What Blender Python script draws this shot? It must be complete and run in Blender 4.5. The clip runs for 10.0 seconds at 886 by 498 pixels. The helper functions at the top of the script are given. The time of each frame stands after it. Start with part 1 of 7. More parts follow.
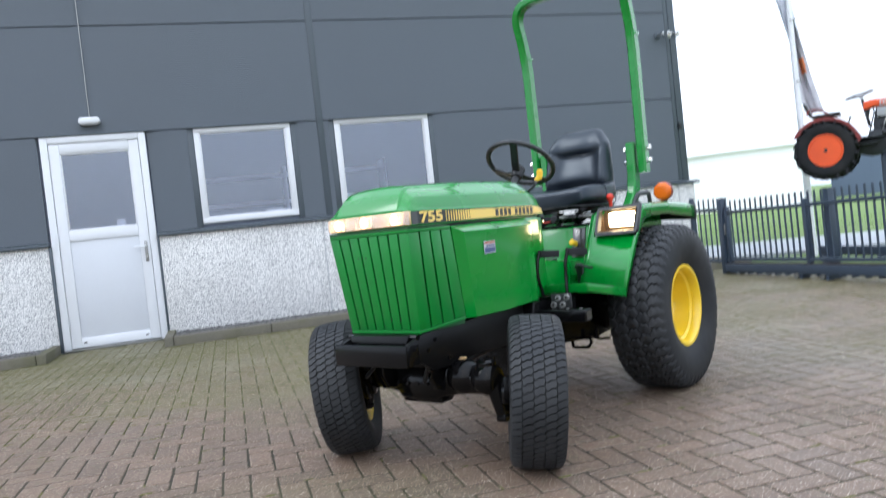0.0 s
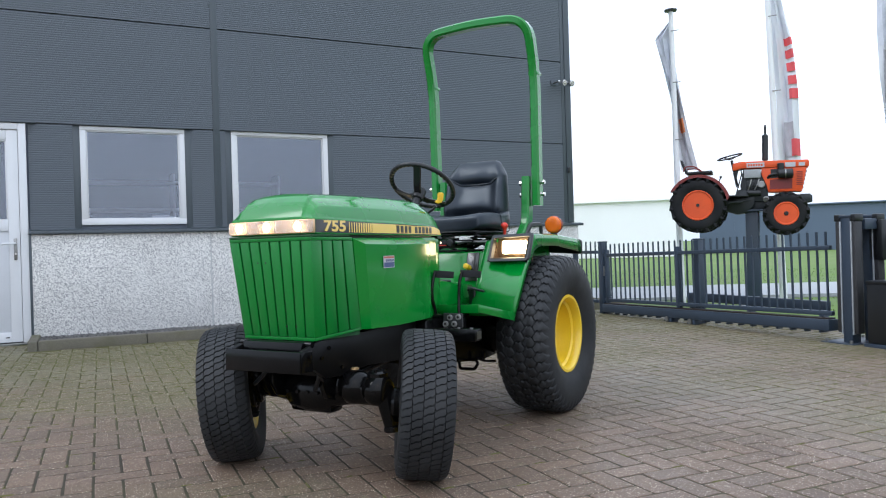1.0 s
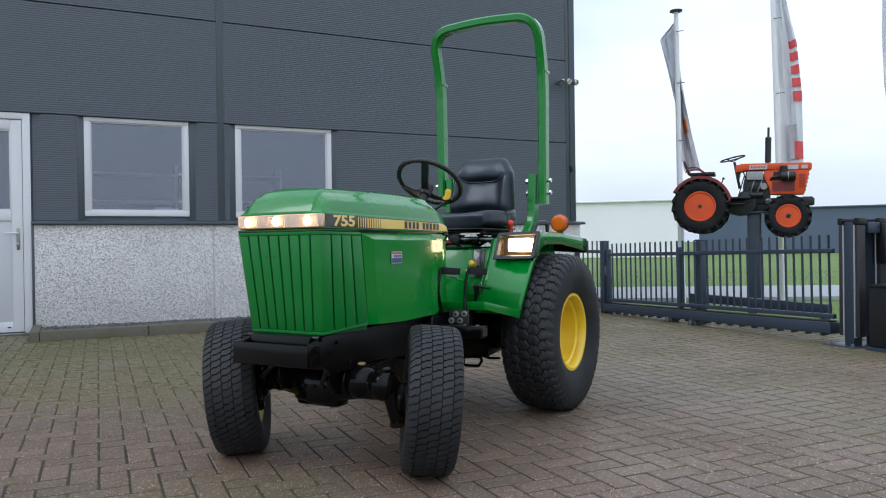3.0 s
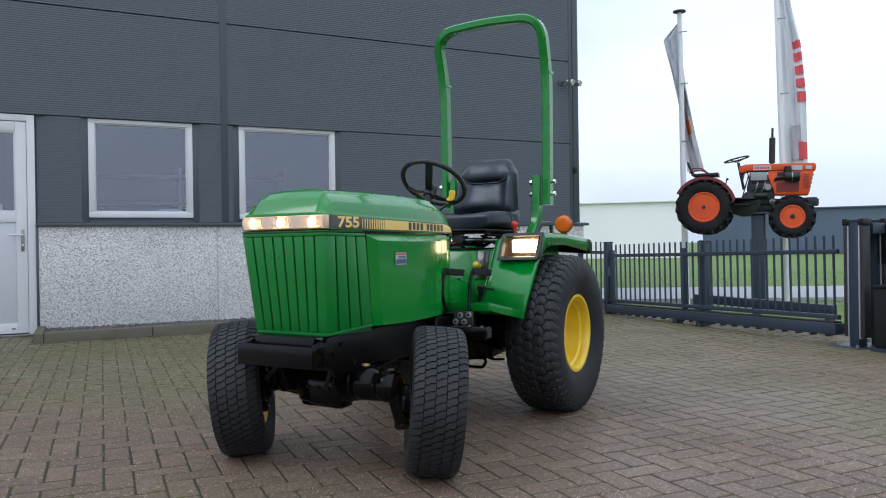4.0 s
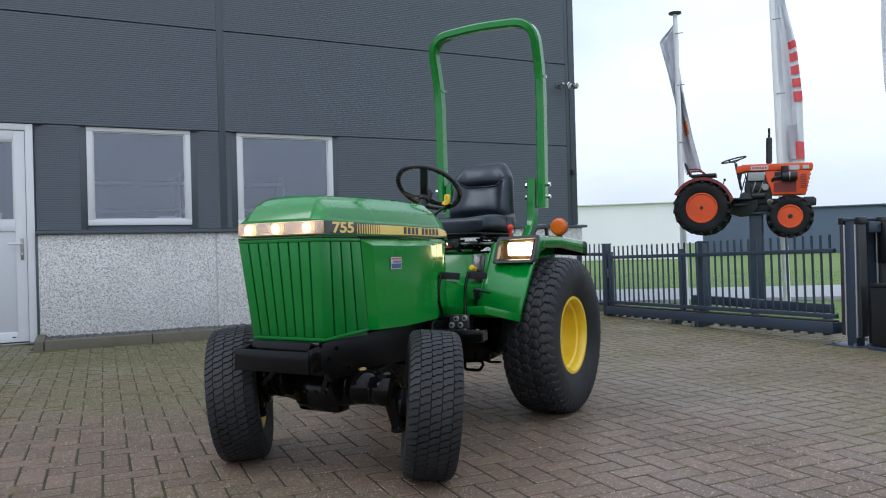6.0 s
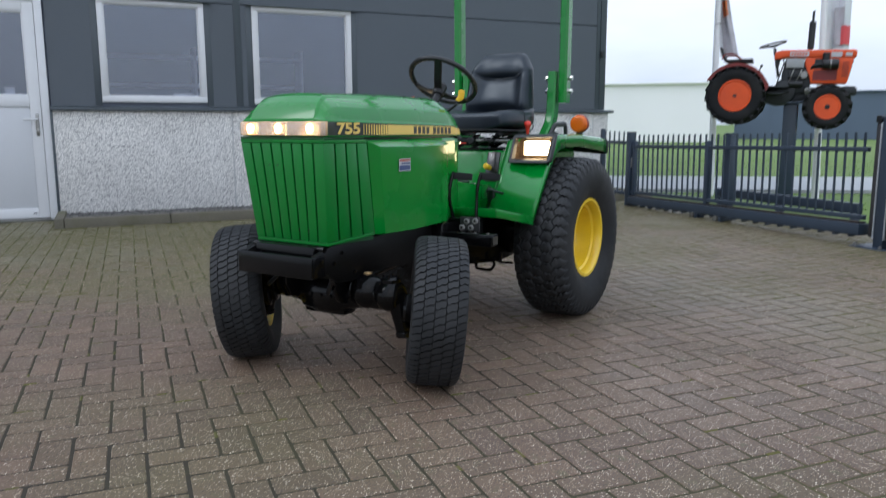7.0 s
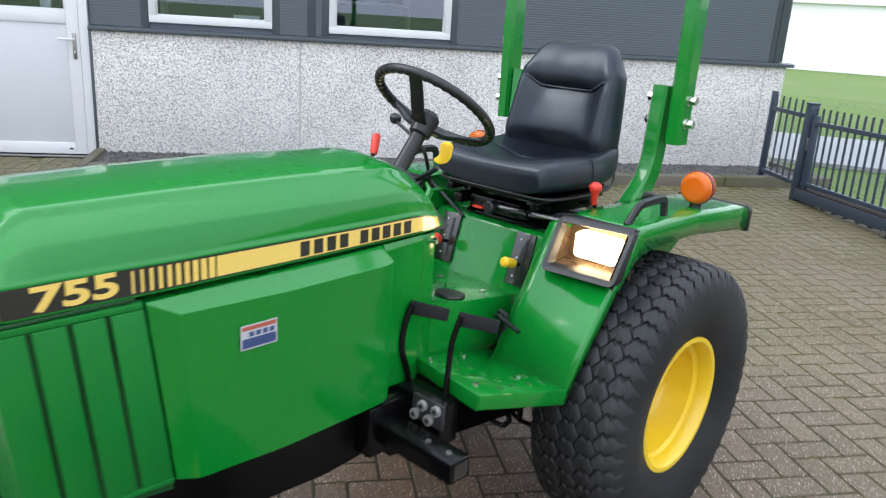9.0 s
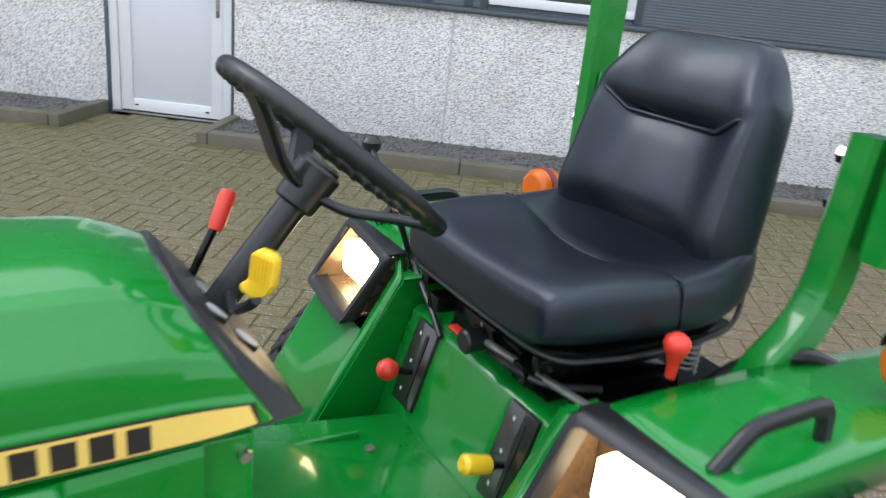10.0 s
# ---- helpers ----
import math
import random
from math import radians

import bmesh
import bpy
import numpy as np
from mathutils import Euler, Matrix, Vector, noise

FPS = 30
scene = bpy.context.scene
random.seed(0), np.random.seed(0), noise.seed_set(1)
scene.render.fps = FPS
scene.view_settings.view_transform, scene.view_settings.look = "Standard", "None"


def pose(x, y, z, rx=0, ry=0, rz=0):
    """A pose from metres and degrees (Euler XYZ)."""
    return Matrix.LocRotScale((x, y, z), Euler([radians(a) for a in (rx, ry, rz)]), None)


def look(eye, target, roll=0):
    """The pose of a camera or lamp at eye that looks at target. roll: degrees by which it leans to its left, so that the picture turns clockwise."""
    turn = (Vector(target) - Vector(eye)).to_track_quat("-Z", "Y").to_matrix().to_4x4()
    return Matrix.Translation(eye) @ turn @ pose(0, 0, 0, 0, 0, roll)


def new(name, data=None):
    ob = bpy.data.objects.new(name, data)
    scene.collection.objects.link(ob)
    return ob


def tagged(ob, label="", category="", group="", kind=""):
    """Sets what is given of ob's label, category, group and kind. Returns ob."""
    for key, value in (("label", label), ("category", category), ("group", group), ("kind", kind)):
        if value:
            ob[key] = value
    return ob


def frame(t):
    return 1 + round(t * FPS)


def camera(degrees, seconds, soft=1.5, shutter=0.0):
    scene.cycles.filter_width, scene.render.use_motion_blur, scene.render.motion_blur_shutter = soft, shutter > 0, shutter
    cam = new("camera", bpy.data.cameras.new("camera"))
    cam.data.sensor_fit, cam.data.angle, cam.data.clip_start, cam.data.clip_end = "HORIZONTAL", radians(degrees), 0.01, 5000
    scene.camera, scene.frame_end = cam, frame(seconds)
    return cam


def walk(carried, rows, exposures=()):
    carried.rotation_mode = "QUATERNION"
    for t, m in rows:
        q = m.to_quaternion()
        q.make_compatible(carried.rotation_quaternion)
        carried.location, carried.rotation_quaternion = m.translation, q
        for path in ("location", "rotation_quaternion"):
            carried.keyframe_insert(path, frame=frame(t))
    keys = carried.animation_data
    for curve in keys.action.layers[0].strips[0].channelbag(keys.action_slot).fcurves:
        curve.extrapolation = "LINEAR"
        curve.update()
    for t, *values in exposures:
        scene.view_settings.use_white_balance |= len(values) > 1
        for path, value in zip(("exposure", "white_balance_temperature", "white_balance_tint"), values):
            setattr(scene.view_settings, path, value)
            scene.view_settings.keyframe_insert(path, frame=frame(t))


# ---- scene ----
PATH = [
    (0, (1.908, -2.422, 0.959), (0.716, -0.817, 0.895), -6.11),
    (0.2, (1.954, -2.458, 0.906), (0.811, -0.820, 0.990), -4.16),
    (0.5, (1.947, -2.488, 0.917), (0.976, -0.741, 0.982), -2.32),
    (1, (1.899, -2.519, 0.900), (0.963, -0.752, 0.896), -1.68),
    (1.5, (1.882, -2.537, 0.901), (0.959, -0.762, 0.902), -0.71),
    (2, (1.880, -2.539, 0.901), (0.968, -0.759, 0.895), -1.24),
    (2.5, (1.874, -2.542, 0.899), (0.948, -0.770, 0.887), -0.87),
    (4, (1.863, -2.542, 0.899), (0.922, -0.778, 0.890), -0.80),
    (4.5, (1.865, -2.540, 0.899), (0.927, -0.773, 0.893), -0.93),
    (5, (1.868, -2.543, 0.899), (0.921, -0.782, 0.894), -0.82),
    (6.5, (1.902, -2.550, 0.904), (0.963, -0.785, 0.905), -1.67),
    (7, (1.894, -2.424, 1.009), (0.907, -0.714, 0.686), -0.12),
    (7.2, (1.889, -2.378, 1.098), (0.865, -0.729, 0.616), -0.44),
    (7.5, (1.902, -2.237, 1.256), (0.812, -0.725, 0.532), -1.44),
    (8, (1.801, -1.793, 1.358), (0.724, -0.296, 0.585), 0.98),
    (8.5, (1.607, -1.228, 1.411), (0.503, 0.302, 0.746), -0.76),
    (9, (1.341, -0.577, 1.456), (0.085, 0.867, 0.876), 3.61),
    (9.2, (1.261, -0.358, 1.448), (0.031, 1.093, 0.839), 5.00),
    (9.5, (1.141, -0.018, 1.441), (-0.188, 1.339, 0.813), 3.45),
    (9.7, (1.047, 0.240, 1.447), (-0.416, 1.448, 0.813), 3.80),
    (10, (0.844, 0.543, 1.458), (-0.721, 1.586, 0.777), 6.18),
]
cam = camera(60.5, 10.0, soft=1.1, shutter=0.25)
walk(cam, [(t, look(eye, target, roll)) for t, eye, target, roll in PATH], exposures=[(t, stops, 6150 if t < 7.3 else 6440, 10) for t, stops in ((0.0, 0.80), (0.5, 0.62), (1.0, 0.42), (1.5, 0.2), (2.2, 0.0), (7.2, 0.0), (7.5, 0.08), (8.0, 0.20), (8.5, 0.50), (9.0, 0.75), (9.5, 0.72), (10.0, 0.66))])

# ---------------------------------------------------------------- light
world = bpy.data.worlds.new("overcast_sky")
scene.world = world
world.use_nodes = True
wn = world.node_tree
wn.nodes.clear()


def wnode(kind, **kw):
    n = wn.nodes.new(kind)
    for key, value in kw.items():
        n.inputs[key].default_value = value
    return n


sky = wn.nodes.new("ShaderNodeTexSky")
sky.sky_type = "NISHITA"
sky.sun_disc = False
sky.sun_elevation = radians(38)
sky.sun_rotation = radians(150)
sky.air_density, sky.dust_density, sky.ozone_density = 1.0, 3.0, 1.0
clouds = wnode("ShaderNodeTexNoise", Scale=1.1, Detail=6.0, Roughness=0.55)
coords = wn.nodes.new("ShaderNodeTexCoord")
stretch = wn.nodes.new("ShaderNodeMapping")
stretch.inputs["Scale"].default_value = (1.0, 1.0, 3.0)
ramp = wn.nodes.new("ShaderNodeValToRGB")
ramp.color_ramp.elements[0].position, ramp.color_ramp.elements[0].color = 0.34, (0.60, 0.69, 0.83, 1)
ramp.color_ramp.elements[1].position, ramp.color_ramp.elements[1].color = 0.62, (0.91, 0.97, 1.07, 1)
veil = wnode("ShaderNodeMix", Factor=0.9)
veil.data_type = "RGBA"
dim = wn.nodes.new("ShaderNodeVectorMath")
dim.operation = "SCALE"
dim.inputs["Scale"].default_value = 0.12
back = wnode("ShaderNodeBackground", Strength=1.55)
out = wn.nodes.new("ShaderNodeOutputWorld")
wn.links.new(coords.outputs["Generated"], stretch.inputs["Vector"])
wn.links.new(stretch.outputs["Vector"], clouds.inputs["Vector"])
wn.links.new(clouds.outputs["Fac"], ramp.inputs["Fac"])
wn.links.new(sky.outputs["Color"], dim.inputs[0])
wn.links.new(dim.outputs["Vector"], veil.inputs["A"])
wn.links.new(ramp.outputs["Color"], veil.inputs["B"])
wn.links.new(veil.outputs["Result"], back.inputs["Color"])
sep = wn.nodes.new("ShaderNodeSeparateXYZ")
lift = wn.nodes.new("ShaderNodeMapRange")  # an overcast sky is brighter overhead than at the horizon
for key, value in (("From Min", 0.0), ("From Max", 1.0), ("To Min", 1.05), ("To Max", 1.92)):
    lift.inputs[key].default_value = value
wn.links.new(coords.outputs["Generated"], sep.inputs["Vector"])
wn.links.new(sep.outputs["Z"], lift.inputs["Value"])
wn.links.new(lift.outputs["Result"], back.inputs["Strength"])
wn.links.new(back.outputs["Background"], out.inputs["Surface"])

sun = new("sun", bpy.data.lights.new("sun", "SUN"))
sun.data.energy, sun.data.angle, sun.data.color = 0.7, radians(25), (1.0, 0.98, 0.96)
sun.matrix_world = look((0, 0, 30), (10.0, 9.0, 17.0))


# ---------------------------------------------------------------- materials
def mat(name, color, rough=0.5, metal=0.0, var=0.12, scale=8.0, fine=120.0, bump=0.0, coat=0.0, dirt=None, dirt_amount=0.5, spec=0.5, where="Object"):
    """A surface with variation at two scales, optional fine relief and optional dirt patches."""
    m = bpy.data.materials.new(name)
    m.use_nodes = True
    nt = m.node_tree
    b = nt.nodes["Principled BSDF"]
    tc = nt.nodes.new("ShaderNodeTexCoord")
    big, small = nt.nodes.new("ShaderNodeTexNoise"), nt.nodes.new("ShaderNodeTexNoise")
    for n, s in ((big, scale), (small, fine)):
        n.inputs["Scale"].default_value, n.inputs["Detail"].default_value = s, 5.0
        nt.links.new(tc.outputs[where], n.inputs["Vector"])
    add = nt.nodes.new("ShaderNodeMath")
    add.operation = "ADD"
    nt.links.new(big.outputs["Fac"], add.inputs[0])
    nt.links.new(small.outputs["Fac"], add.inputs[1])
    rng = nt.nodes.new("ShaderNodeMapRange")
    for key, value in (("From Min", 0.6), ("From Max", 1.4), ("To Min", 1 - var), ("To Max", 1 + var)):
        rng.inputs[key].default_value = value
    nt.links.new(add.outputs[0], rng.inputs["Value"])
    mul = nt.nodes.new("ShaderNodeVectorMath")
    mul.operation = "SCALE"
    mul.inputs[0].default_value = color
    nt.links.new(rng.outputs["Result"], mul.inputs["Scale"])
    final = mul.outputs["Vector"]
    if dirt:
        patch = nt.nodes.new("ShaderNodeTexNoise")
        patch.inputs["Scale"].default_value, patch.inputs["Detail"].default_value = scale * 0.37, 7.0
        nt.links.new(tc.outputs[where], patch.inputs["Vector"])
        pr = nt.nodes.new("ShaderNodeMapRange")
        for key, value in (("From Min", 0.48), ("From Max", 0.68), ("To Min", 0.0), ("To Max", dirt_amount)):
            pr.inputs[key].default_value = value
        nt.links.new(patch.outputs["Fac"], pr.inputs["Value"])
        mix = nt.nodes.new("ShaderNodeMix")
        mix.data_type = "RGBA"
        mix.inputs["B"].default_value = (*dirt, 1)
        nt.links.new(pr.outputs["Result"], mix.inputs["Factor"])
        nt.links.new(final, mix.inputs["A"])
        final = mix.outputs["Result"]
    nt.links.new(final, b.inputs["Base Color"])
    rr = nt.nodes.new("ShaderNodeMapRange")
    for key, value in (("From Min", 0.3), ("From Max", 0.7), ("To Min", max(0.02, rough * 0.85)), ("To Max", min(1.0, rough * 1.15))):
        rr.inputs[key].default_value = value
    nt.links.new(big.outputs["Fac"], rr.inputs["Value"])
    nt.links.new(rr.outputs["Result"], b.inputs["Roughness"])
    b.inputs["Metallic"].default_value = metal
    b.inputs["Coat Weight"].default_value = coat
    b.inputs["Coat Roughness"].default_value = 0.035
    b.inputs["Specular IOR Level"].default_value = spec
    if bump:
        bp = nt.nodes.new("ShaderNodeBump")
        bp.inputs["Strength"].default_value, bp.inputs["Distance"].default_value = min(1.0, bump), 0.002
        nt.links.new(small.outputs["Fac"], bp.inputs["Height"])
        nt.links.new(bp.outputs["Normal"], b.inputs["Normal"])
    return m


def glow(name, color, strength):
    m = bpy.data.materials.new(name)
    m.use_nodes = True
    b = m.node_tree.nodes["Principled BSDF"]
    b.inputs["Base Color"].default_value = (*color, 1)
    b.inputs["Emission Color"].default_value = (*color, 1)
    b.inputs["Emission Strength"].default_value = strength
    b.inputs["Roughness"].default_value = 0.2
    return m


def clear(name, color, rough=0.02, transmission=1.0, ior=1.45):
    m = bpy.data.materials.new(name)
    m.use_nodes = True
    b = m.node_tree.nodes["Principled BSDF"]
    b.inputs["Base Color"].default_value = (*color, 1)
    b.inputs["Roughness"].default_value = rough
    b.inputs["Transmission Weight"].default_value = transmission
    b.inputs["IOR"].default_value = ior
    if ior > 1.6:
        b.inputs["Specular Tint"].default_value = (0.84, 0.89, 1.0, 1)  # bluish coated glazing
    return m


def paver_mat(name, per_object):
    """Brown-grey concrete paver with pale grit, moss and a tone of its own for each stone."""
    m = bpy.data.materials.new(name)
    m.use_nodes = True
    nt = m.node_tree
    b = nt.nodes["Principled BSDF"]
    geo = nt.nodes.new("ShaderNodeNewGeometry")
    if per_object:
        rand = nt.nodes.new("ShaderNodeObjectInfo").outputs["Random"]
    else:
        rand = geo.outputs["Random Per Island"]
    ramp = nt.nodes.new("ShaderNodeValToRGB")
    ramp.color_ramp.elements[0].color = (0.108, 0.069, 0.044, 1)
    ramp.color_ramp.elements[1].color = (0.162, 0.103, 0.066, 1)
    nt.links.new(rand, ramp.inputs["Fac"])
    pos = geo.outputs["Position"]

    def tex(kind, scale, detail=3.0):
        n = nt.nodes.new(kind)
        n.inputs["Scale"].default_value = scale
        if kind == "ShaderNodeTexNoise":
            n.inputs["Detail"].default_value = detail
        nt.links.new(pos, n.inputs["Vector"])
        return n

    def remap(value, lo, hi, a, z):
        n = nt.nodes.new("ShaderNodeMapRange")
        for key, v in (("From Min", lo), ("From Max", hi), ("To Min", a), ("To Max", z)):
            n.inputs[key].default_value = v
        nt.links.new(value, n.inputs["Value"])
        return n.outputs["Result"]

    def over(low, fac, color):
        n = nt.nodes.new("ShaderNodeMix")
        n.data_type = "RGBA"
        n.inputs["B"].default_value = (*color, 1)
        nt.links.new(fac, n.inputs["Factor"])
        nt.links.new(low, n.inputs["A"])
        return n.outputs["Result"]

    dark = tex("ShaderNodeTexNoise", 130.0, 3.0)
    blotch = tex("ShaderNodeTexNoise", 34.0, 4.0)
    wet = tex("ShaderNodeTexNoise", 0.75, 6.0)
    moss = tex("ShaderNodeTexNoise", 0.45, 7.0)

    def aggregate(scale, size, share):
        """A mask of angular grit: a share of the cells of a network, each with a stone of its own size."""
        cells = tex("ShaderNodeTexVoronoi", scale)
        pick = nt.nodes.new("ShaderNodeSeparateColor")
        nt.links.new(cells.outputs["Color"], pick.inputs["Color"])
        stone = remap(cells.outputs["Distance"], size * 0.72, size, 1.0, 0.0)
        chosen = remap(pick.outputs["Red"], 1.0 - share, 1.0 - share + 0.04, 0.0, 1.0)
        both = nt.nodes.new("ShaderNodeMath")
        both.operation = "MULTIPLY"
        nt.links.new(stone, both.inputs[0])
        nt.links.new(chosen, both.inputs[1])
        return both.outputs[0]

    c = over(ramp.outputs["Color"], remap(dark.outputs["Fac"], 0.50, 0.68, 0.0, 0.62), (0.062, 0.048, 0.044))
    c = over(c, remap(blotch.outputs["Fac"], 0.52, 0.70, 0.0, 0.45), (0.170, 0.122, 0.088))
    c = over(c, remap(wet.outputs["Fac"], 0.42, 0.66, 0.0, 0.30), (0.072, 0.052, 0.042))
    reach = nt.nodes.new("ShaderNodeVectorMath")
    reach.operation = "DOT_PRODUCT"
    reach.inputs[1].default_value = (-0.805, 0.593, 0.0)
    nt.links.new(pos, reach.inputs[0])
    fence_way = nt.nodes.new("ShaderNodeVectorMath")
    fence_way.operation = "DOT_PRODUCT"
    fence_way.inputs[1].default_value = (0.643, 0.766, 0.0)
    nt.links.new(pos, fence_way.inputs[0])
    most = nt.nodes.new("ShaderNodeMath")
    most.operation = "MAXIMUM"
    nt.links.new(remap(reach.outputs["Value"], 1.0, 5.0, -0.08, 0.24), most.inputs[0])
    nt.links.new(remap(fence_way.outputs["Value"], 0.6, 4.8, -0.08, 0.16), most.inputs[1])
    grown = nt.nodes.new("ShaderNodeMath")
    grown.operation = "ADD"
    nt.links.new(moss.outputs["Fac"], grown.inputs[0])
    nt.links.new(most.outputs[0], grown.inputs[1])
    c = over(c, remap(grown.outputs[0], 0.44, 0.67, 0.0, 0.64), (0.096, 0.090, 0.029))
    spots = tex("ShaderNodeTexNoise", 17.0, 7.0)
    spotted = nt.nodes.new("ShaderNodeMath")
    spotted.operation = "ADD"
    nt.links.new(spots.outputs["Fac"], spotted.inputs[0])
    nt.links.new(remap(reach.outputs["Value"], 0.5, 5.4, -0.10, 0.10), spotted.inputs[1])
    c = over(c, remap(spotted.outputs[0], 0.50, 0.64, 0.0, 0.60), (0.078, 0.080, 0.030))
    for scale, size, share, tone in ((145.0, 0.40, 0.13, (0.74, 0.66, 0.54)), (250.0, 0.50, 0.13, (0.60, 0.50, 0.38)), (190.0, 0.46, 0.24, (0.034, 0.027, 0.023))):
        mask = aggregate(scale, size, share)
        c = over(c, remap(mask, 0.0, 1.0, 0.0, 0.88), tone)
    nt.links.new(c, b.inputs["Base Color"])
    nt.links.new(remap(wet.outputs["Fac"], 0.35, 0.65, 0.42, 0.74), b.inputs["Roughness"])
    bp = nt.nodes.new("ShaderNodeBump")
    bp.inputs["Strength"].default_value, bp.inputs["Distance"].default_value = 0.8, 0.0025
    nt.links.new(dark.outputs["Fac"], bp.inputs["Height"])
    nt.links.new(bp.outputs["Normal"], b.inputs["Normal"])
    return m


def joint_mat(name):
    """Sand in the joints, overgrown with moss towards the hall and in patches."""
    m = bpy.data.materials.new(name)
    m.use_nodes = True
    nt = m.node_tree
    b = nt.nodes["Principled BSDF"]
    b.inputs["Roughness"].default_value = 0.95
    pos = nt.nodes.new("ShaderNodeNewGeometry").outputs["Position"]
    reach = nt.nodes.new("ShaderNodeVectorMath")
    reach.operation = "DOT_PRODUCT"
    reach.inputs[1].default_value = (-0.805, 0.593, 0.0)
    nt.links.new(pos, reach.inputs[0])
    total = nt.nodes.new("ShaderNodeMath")
    total.operation = "MULTIPLY_ADD"
    total.inputs[1].default_value = 0.10
    fence_way = nt.nodes.new("ShaderNodeVectorMath")
    fence_way.operation = "DOT_PRODUCT"
    fence_way.inputs[1].default_value = (0.643, 0.766, 0.0)
    nt.links.new(pos, fence_way.inputs[0])
    most = nt.nodes.new("ShaderNodeMath")
    most.operation = "MAXIMUM"
    nt.links.new(reach.outputs["Value"], most.inputs[0])
    nt.links.new(fence_way.outputs["Value"], most.inputs[1])
    nt.links.new(most.outputs[0], total.inputs[0])
    for scale, detail in ((0.8, 7.0), (9.0, 4.0)):
        n = nt.nodes.new("ShaderNodeTexNoise")
        n.inputs["Scale"].default_value, n.inputs["Detail"].default_value = scale, detail
        nt.links.new(pos, n.inputs["Vector"])
        if scale < 1:
            nt.links.new(n.outputs["Fac"], total.inputs[2])
        else:
            fine = n
    ramp = nt.nodes.new("ShaderNodeValToRGB")
    e = ramp.color_ramp.elements
    e[0].position, e[0].color = 0.46, (0.030, 0.025, 0.016, 1)
    e[1].position, e[1].color = 0.92, (0.090, 0.087, 0.026, 1)
    mid = e.new(0.74)
    mid.color = (0.052, 0.049, 0.018, 1)
    both = nt.nodes.new("ShaderNodeMath")
    both.operation = "MULTIPLY_ADD"
    both.inputs[1].default_value = 0.25
    nt.links.new(fine.outputs["Fac"], both.inputs[0])
    nt.links.new(total.outputs[0], both.inputs[2])
    shift = nt.nodes.new("ShaderNodeMath")
    shift.operation = "SUBTRACT"
    shift.inputs[1].default_value = 0.12
    nt.links.new(both.outputs[0], shift.inputs[0])
    nt.links.new(shift.outputs[0], ramp.inputs["Fac"])
    nt.links.new(ramp.outputs["Color"], b.inputs["Base Color"])
    return m


def pebble_mat(name, pale, grey, scale, bump):
    """Exposed aggregate: small stones, each with its own tone."""
    m = bpy.data.materials.new(name)
    m.use_nodes = True
    nt = m.node_tree
    b = nt.nodes["Principled BSDF"]
    tc = nt.nodes.new("ShaderNodeTexCoord")
    v = nt.nodes.new("ShaderNodeTexVoronoi")
    v.inputs["Scale"].default_value = scale
    nt.links.new(tc.outputs["Object"], v.inputs["Vector"])
    sep = nt.nodes.new("ShaderNodeSeparateColor")
    nt.links.new(v.outputs["Color"], sep.inputs["Color"])
    ramp = nt.nodes.new("ShaderNodeValToRGB")
    e = ramp.color_ramp.elements
    e[0].position, e[0].color = 0.0, (*grey, 1)
    e[1].position, e[1].color = 0.62, (*pale, 1)
    nt.links.new(sep.outputs["Red"], ramp.inputs["Fac"])
    stain = nt.nodes.new("ShaderNodeTexNoise")
    stain.inputs["Scale"].default_value, stain.inputs["Detail"].default_value = 1.3, 6.0
    nt.links.new(tc.outputs["Object"], stain.inputs["Vector"])
    rng = nt.nodes.new("ShaderNodeMapRange")
    for key, value in (("From Min", 0.3), ("From Max", 0.7), ("To Min", 0.86), ("To Max", 1.08)):
        rng.inputs[key].default_value = value
    nt.links.new(stain.outputs["Fac"], rng.inputs["Value"])
    mul = nt.nodes.new("ShaderNodeVectorMath")
    mul.operation = "SCALE"
    nt.links.new(ramp.outputs["Color"], mul.inputs[0])
    nt.links.new(rng.outputs["Result"], mul.inputs["Scale"])
    nt.links.new(mul.outputs["Vector"], b.inputs["Base Color"])
    b.inputs["Roughness"].default_value = 0.85
    bp = nt.nodes.new("ShaderNodeBump")
    bp.invert = True
    bp.inputs["Strength"].default_value, bp.inputs["Distance"].default_value = bump, 0.004
    nt.links.new(v.outputs["Distance"], bp.inputs["Height"])
    nt.links.new(bp.outputs["Normal"], b.inputs["Normal"])
    return m


M = {}
M["green"] = mat("green_paint", (0.002, 0.182, 0.017), 0.27, var=0.06, scale=3.0, fine=90.0, bump=0.02, coat=0.9, spec=0.12, dirt=(0.006, 0.18, 0.035), dirt_amount=0.25)
M["green"].node_tree.nodes["Principled BSDF"].inputs["Coat Roughness"].default_value = 0.085
M["green_plastic"] = mat("green_plastic", (0.004, 0.165, 0.022), 0.38, var=0.14, scale=5.0, fine=160.0, bump=0.08, coat=0.1, spec=0.35, dirt=(0.018, 0.150, 0.042), dirt_amount=0.45)
# darkened copy of the green plastic: shade between the ribs, put into the colour
M["groove_shade"] = mat("dark_green_groove_shade", (0.004, 0.060, 0.012), 0.6, var=0.15)
M["yellow"] = mat("yellow_rim_paint", (0.78, 0.53, 0.018), 0.35, var=0.06, scale=9.0, coat=0.3, dirt=(0.45, 0.27, 0.03), dirt_amount=0.3)
M["yellow_grip"] = mat("yellow_plastic", (0.78, 0.50, 0.02), 0.4, var=0.08, bump=0.05)
M["decal_yellow"] = mat("decal_yellow", (0.80, 0.56, 0.13), 0.35, var=0.04, coat=0.9)
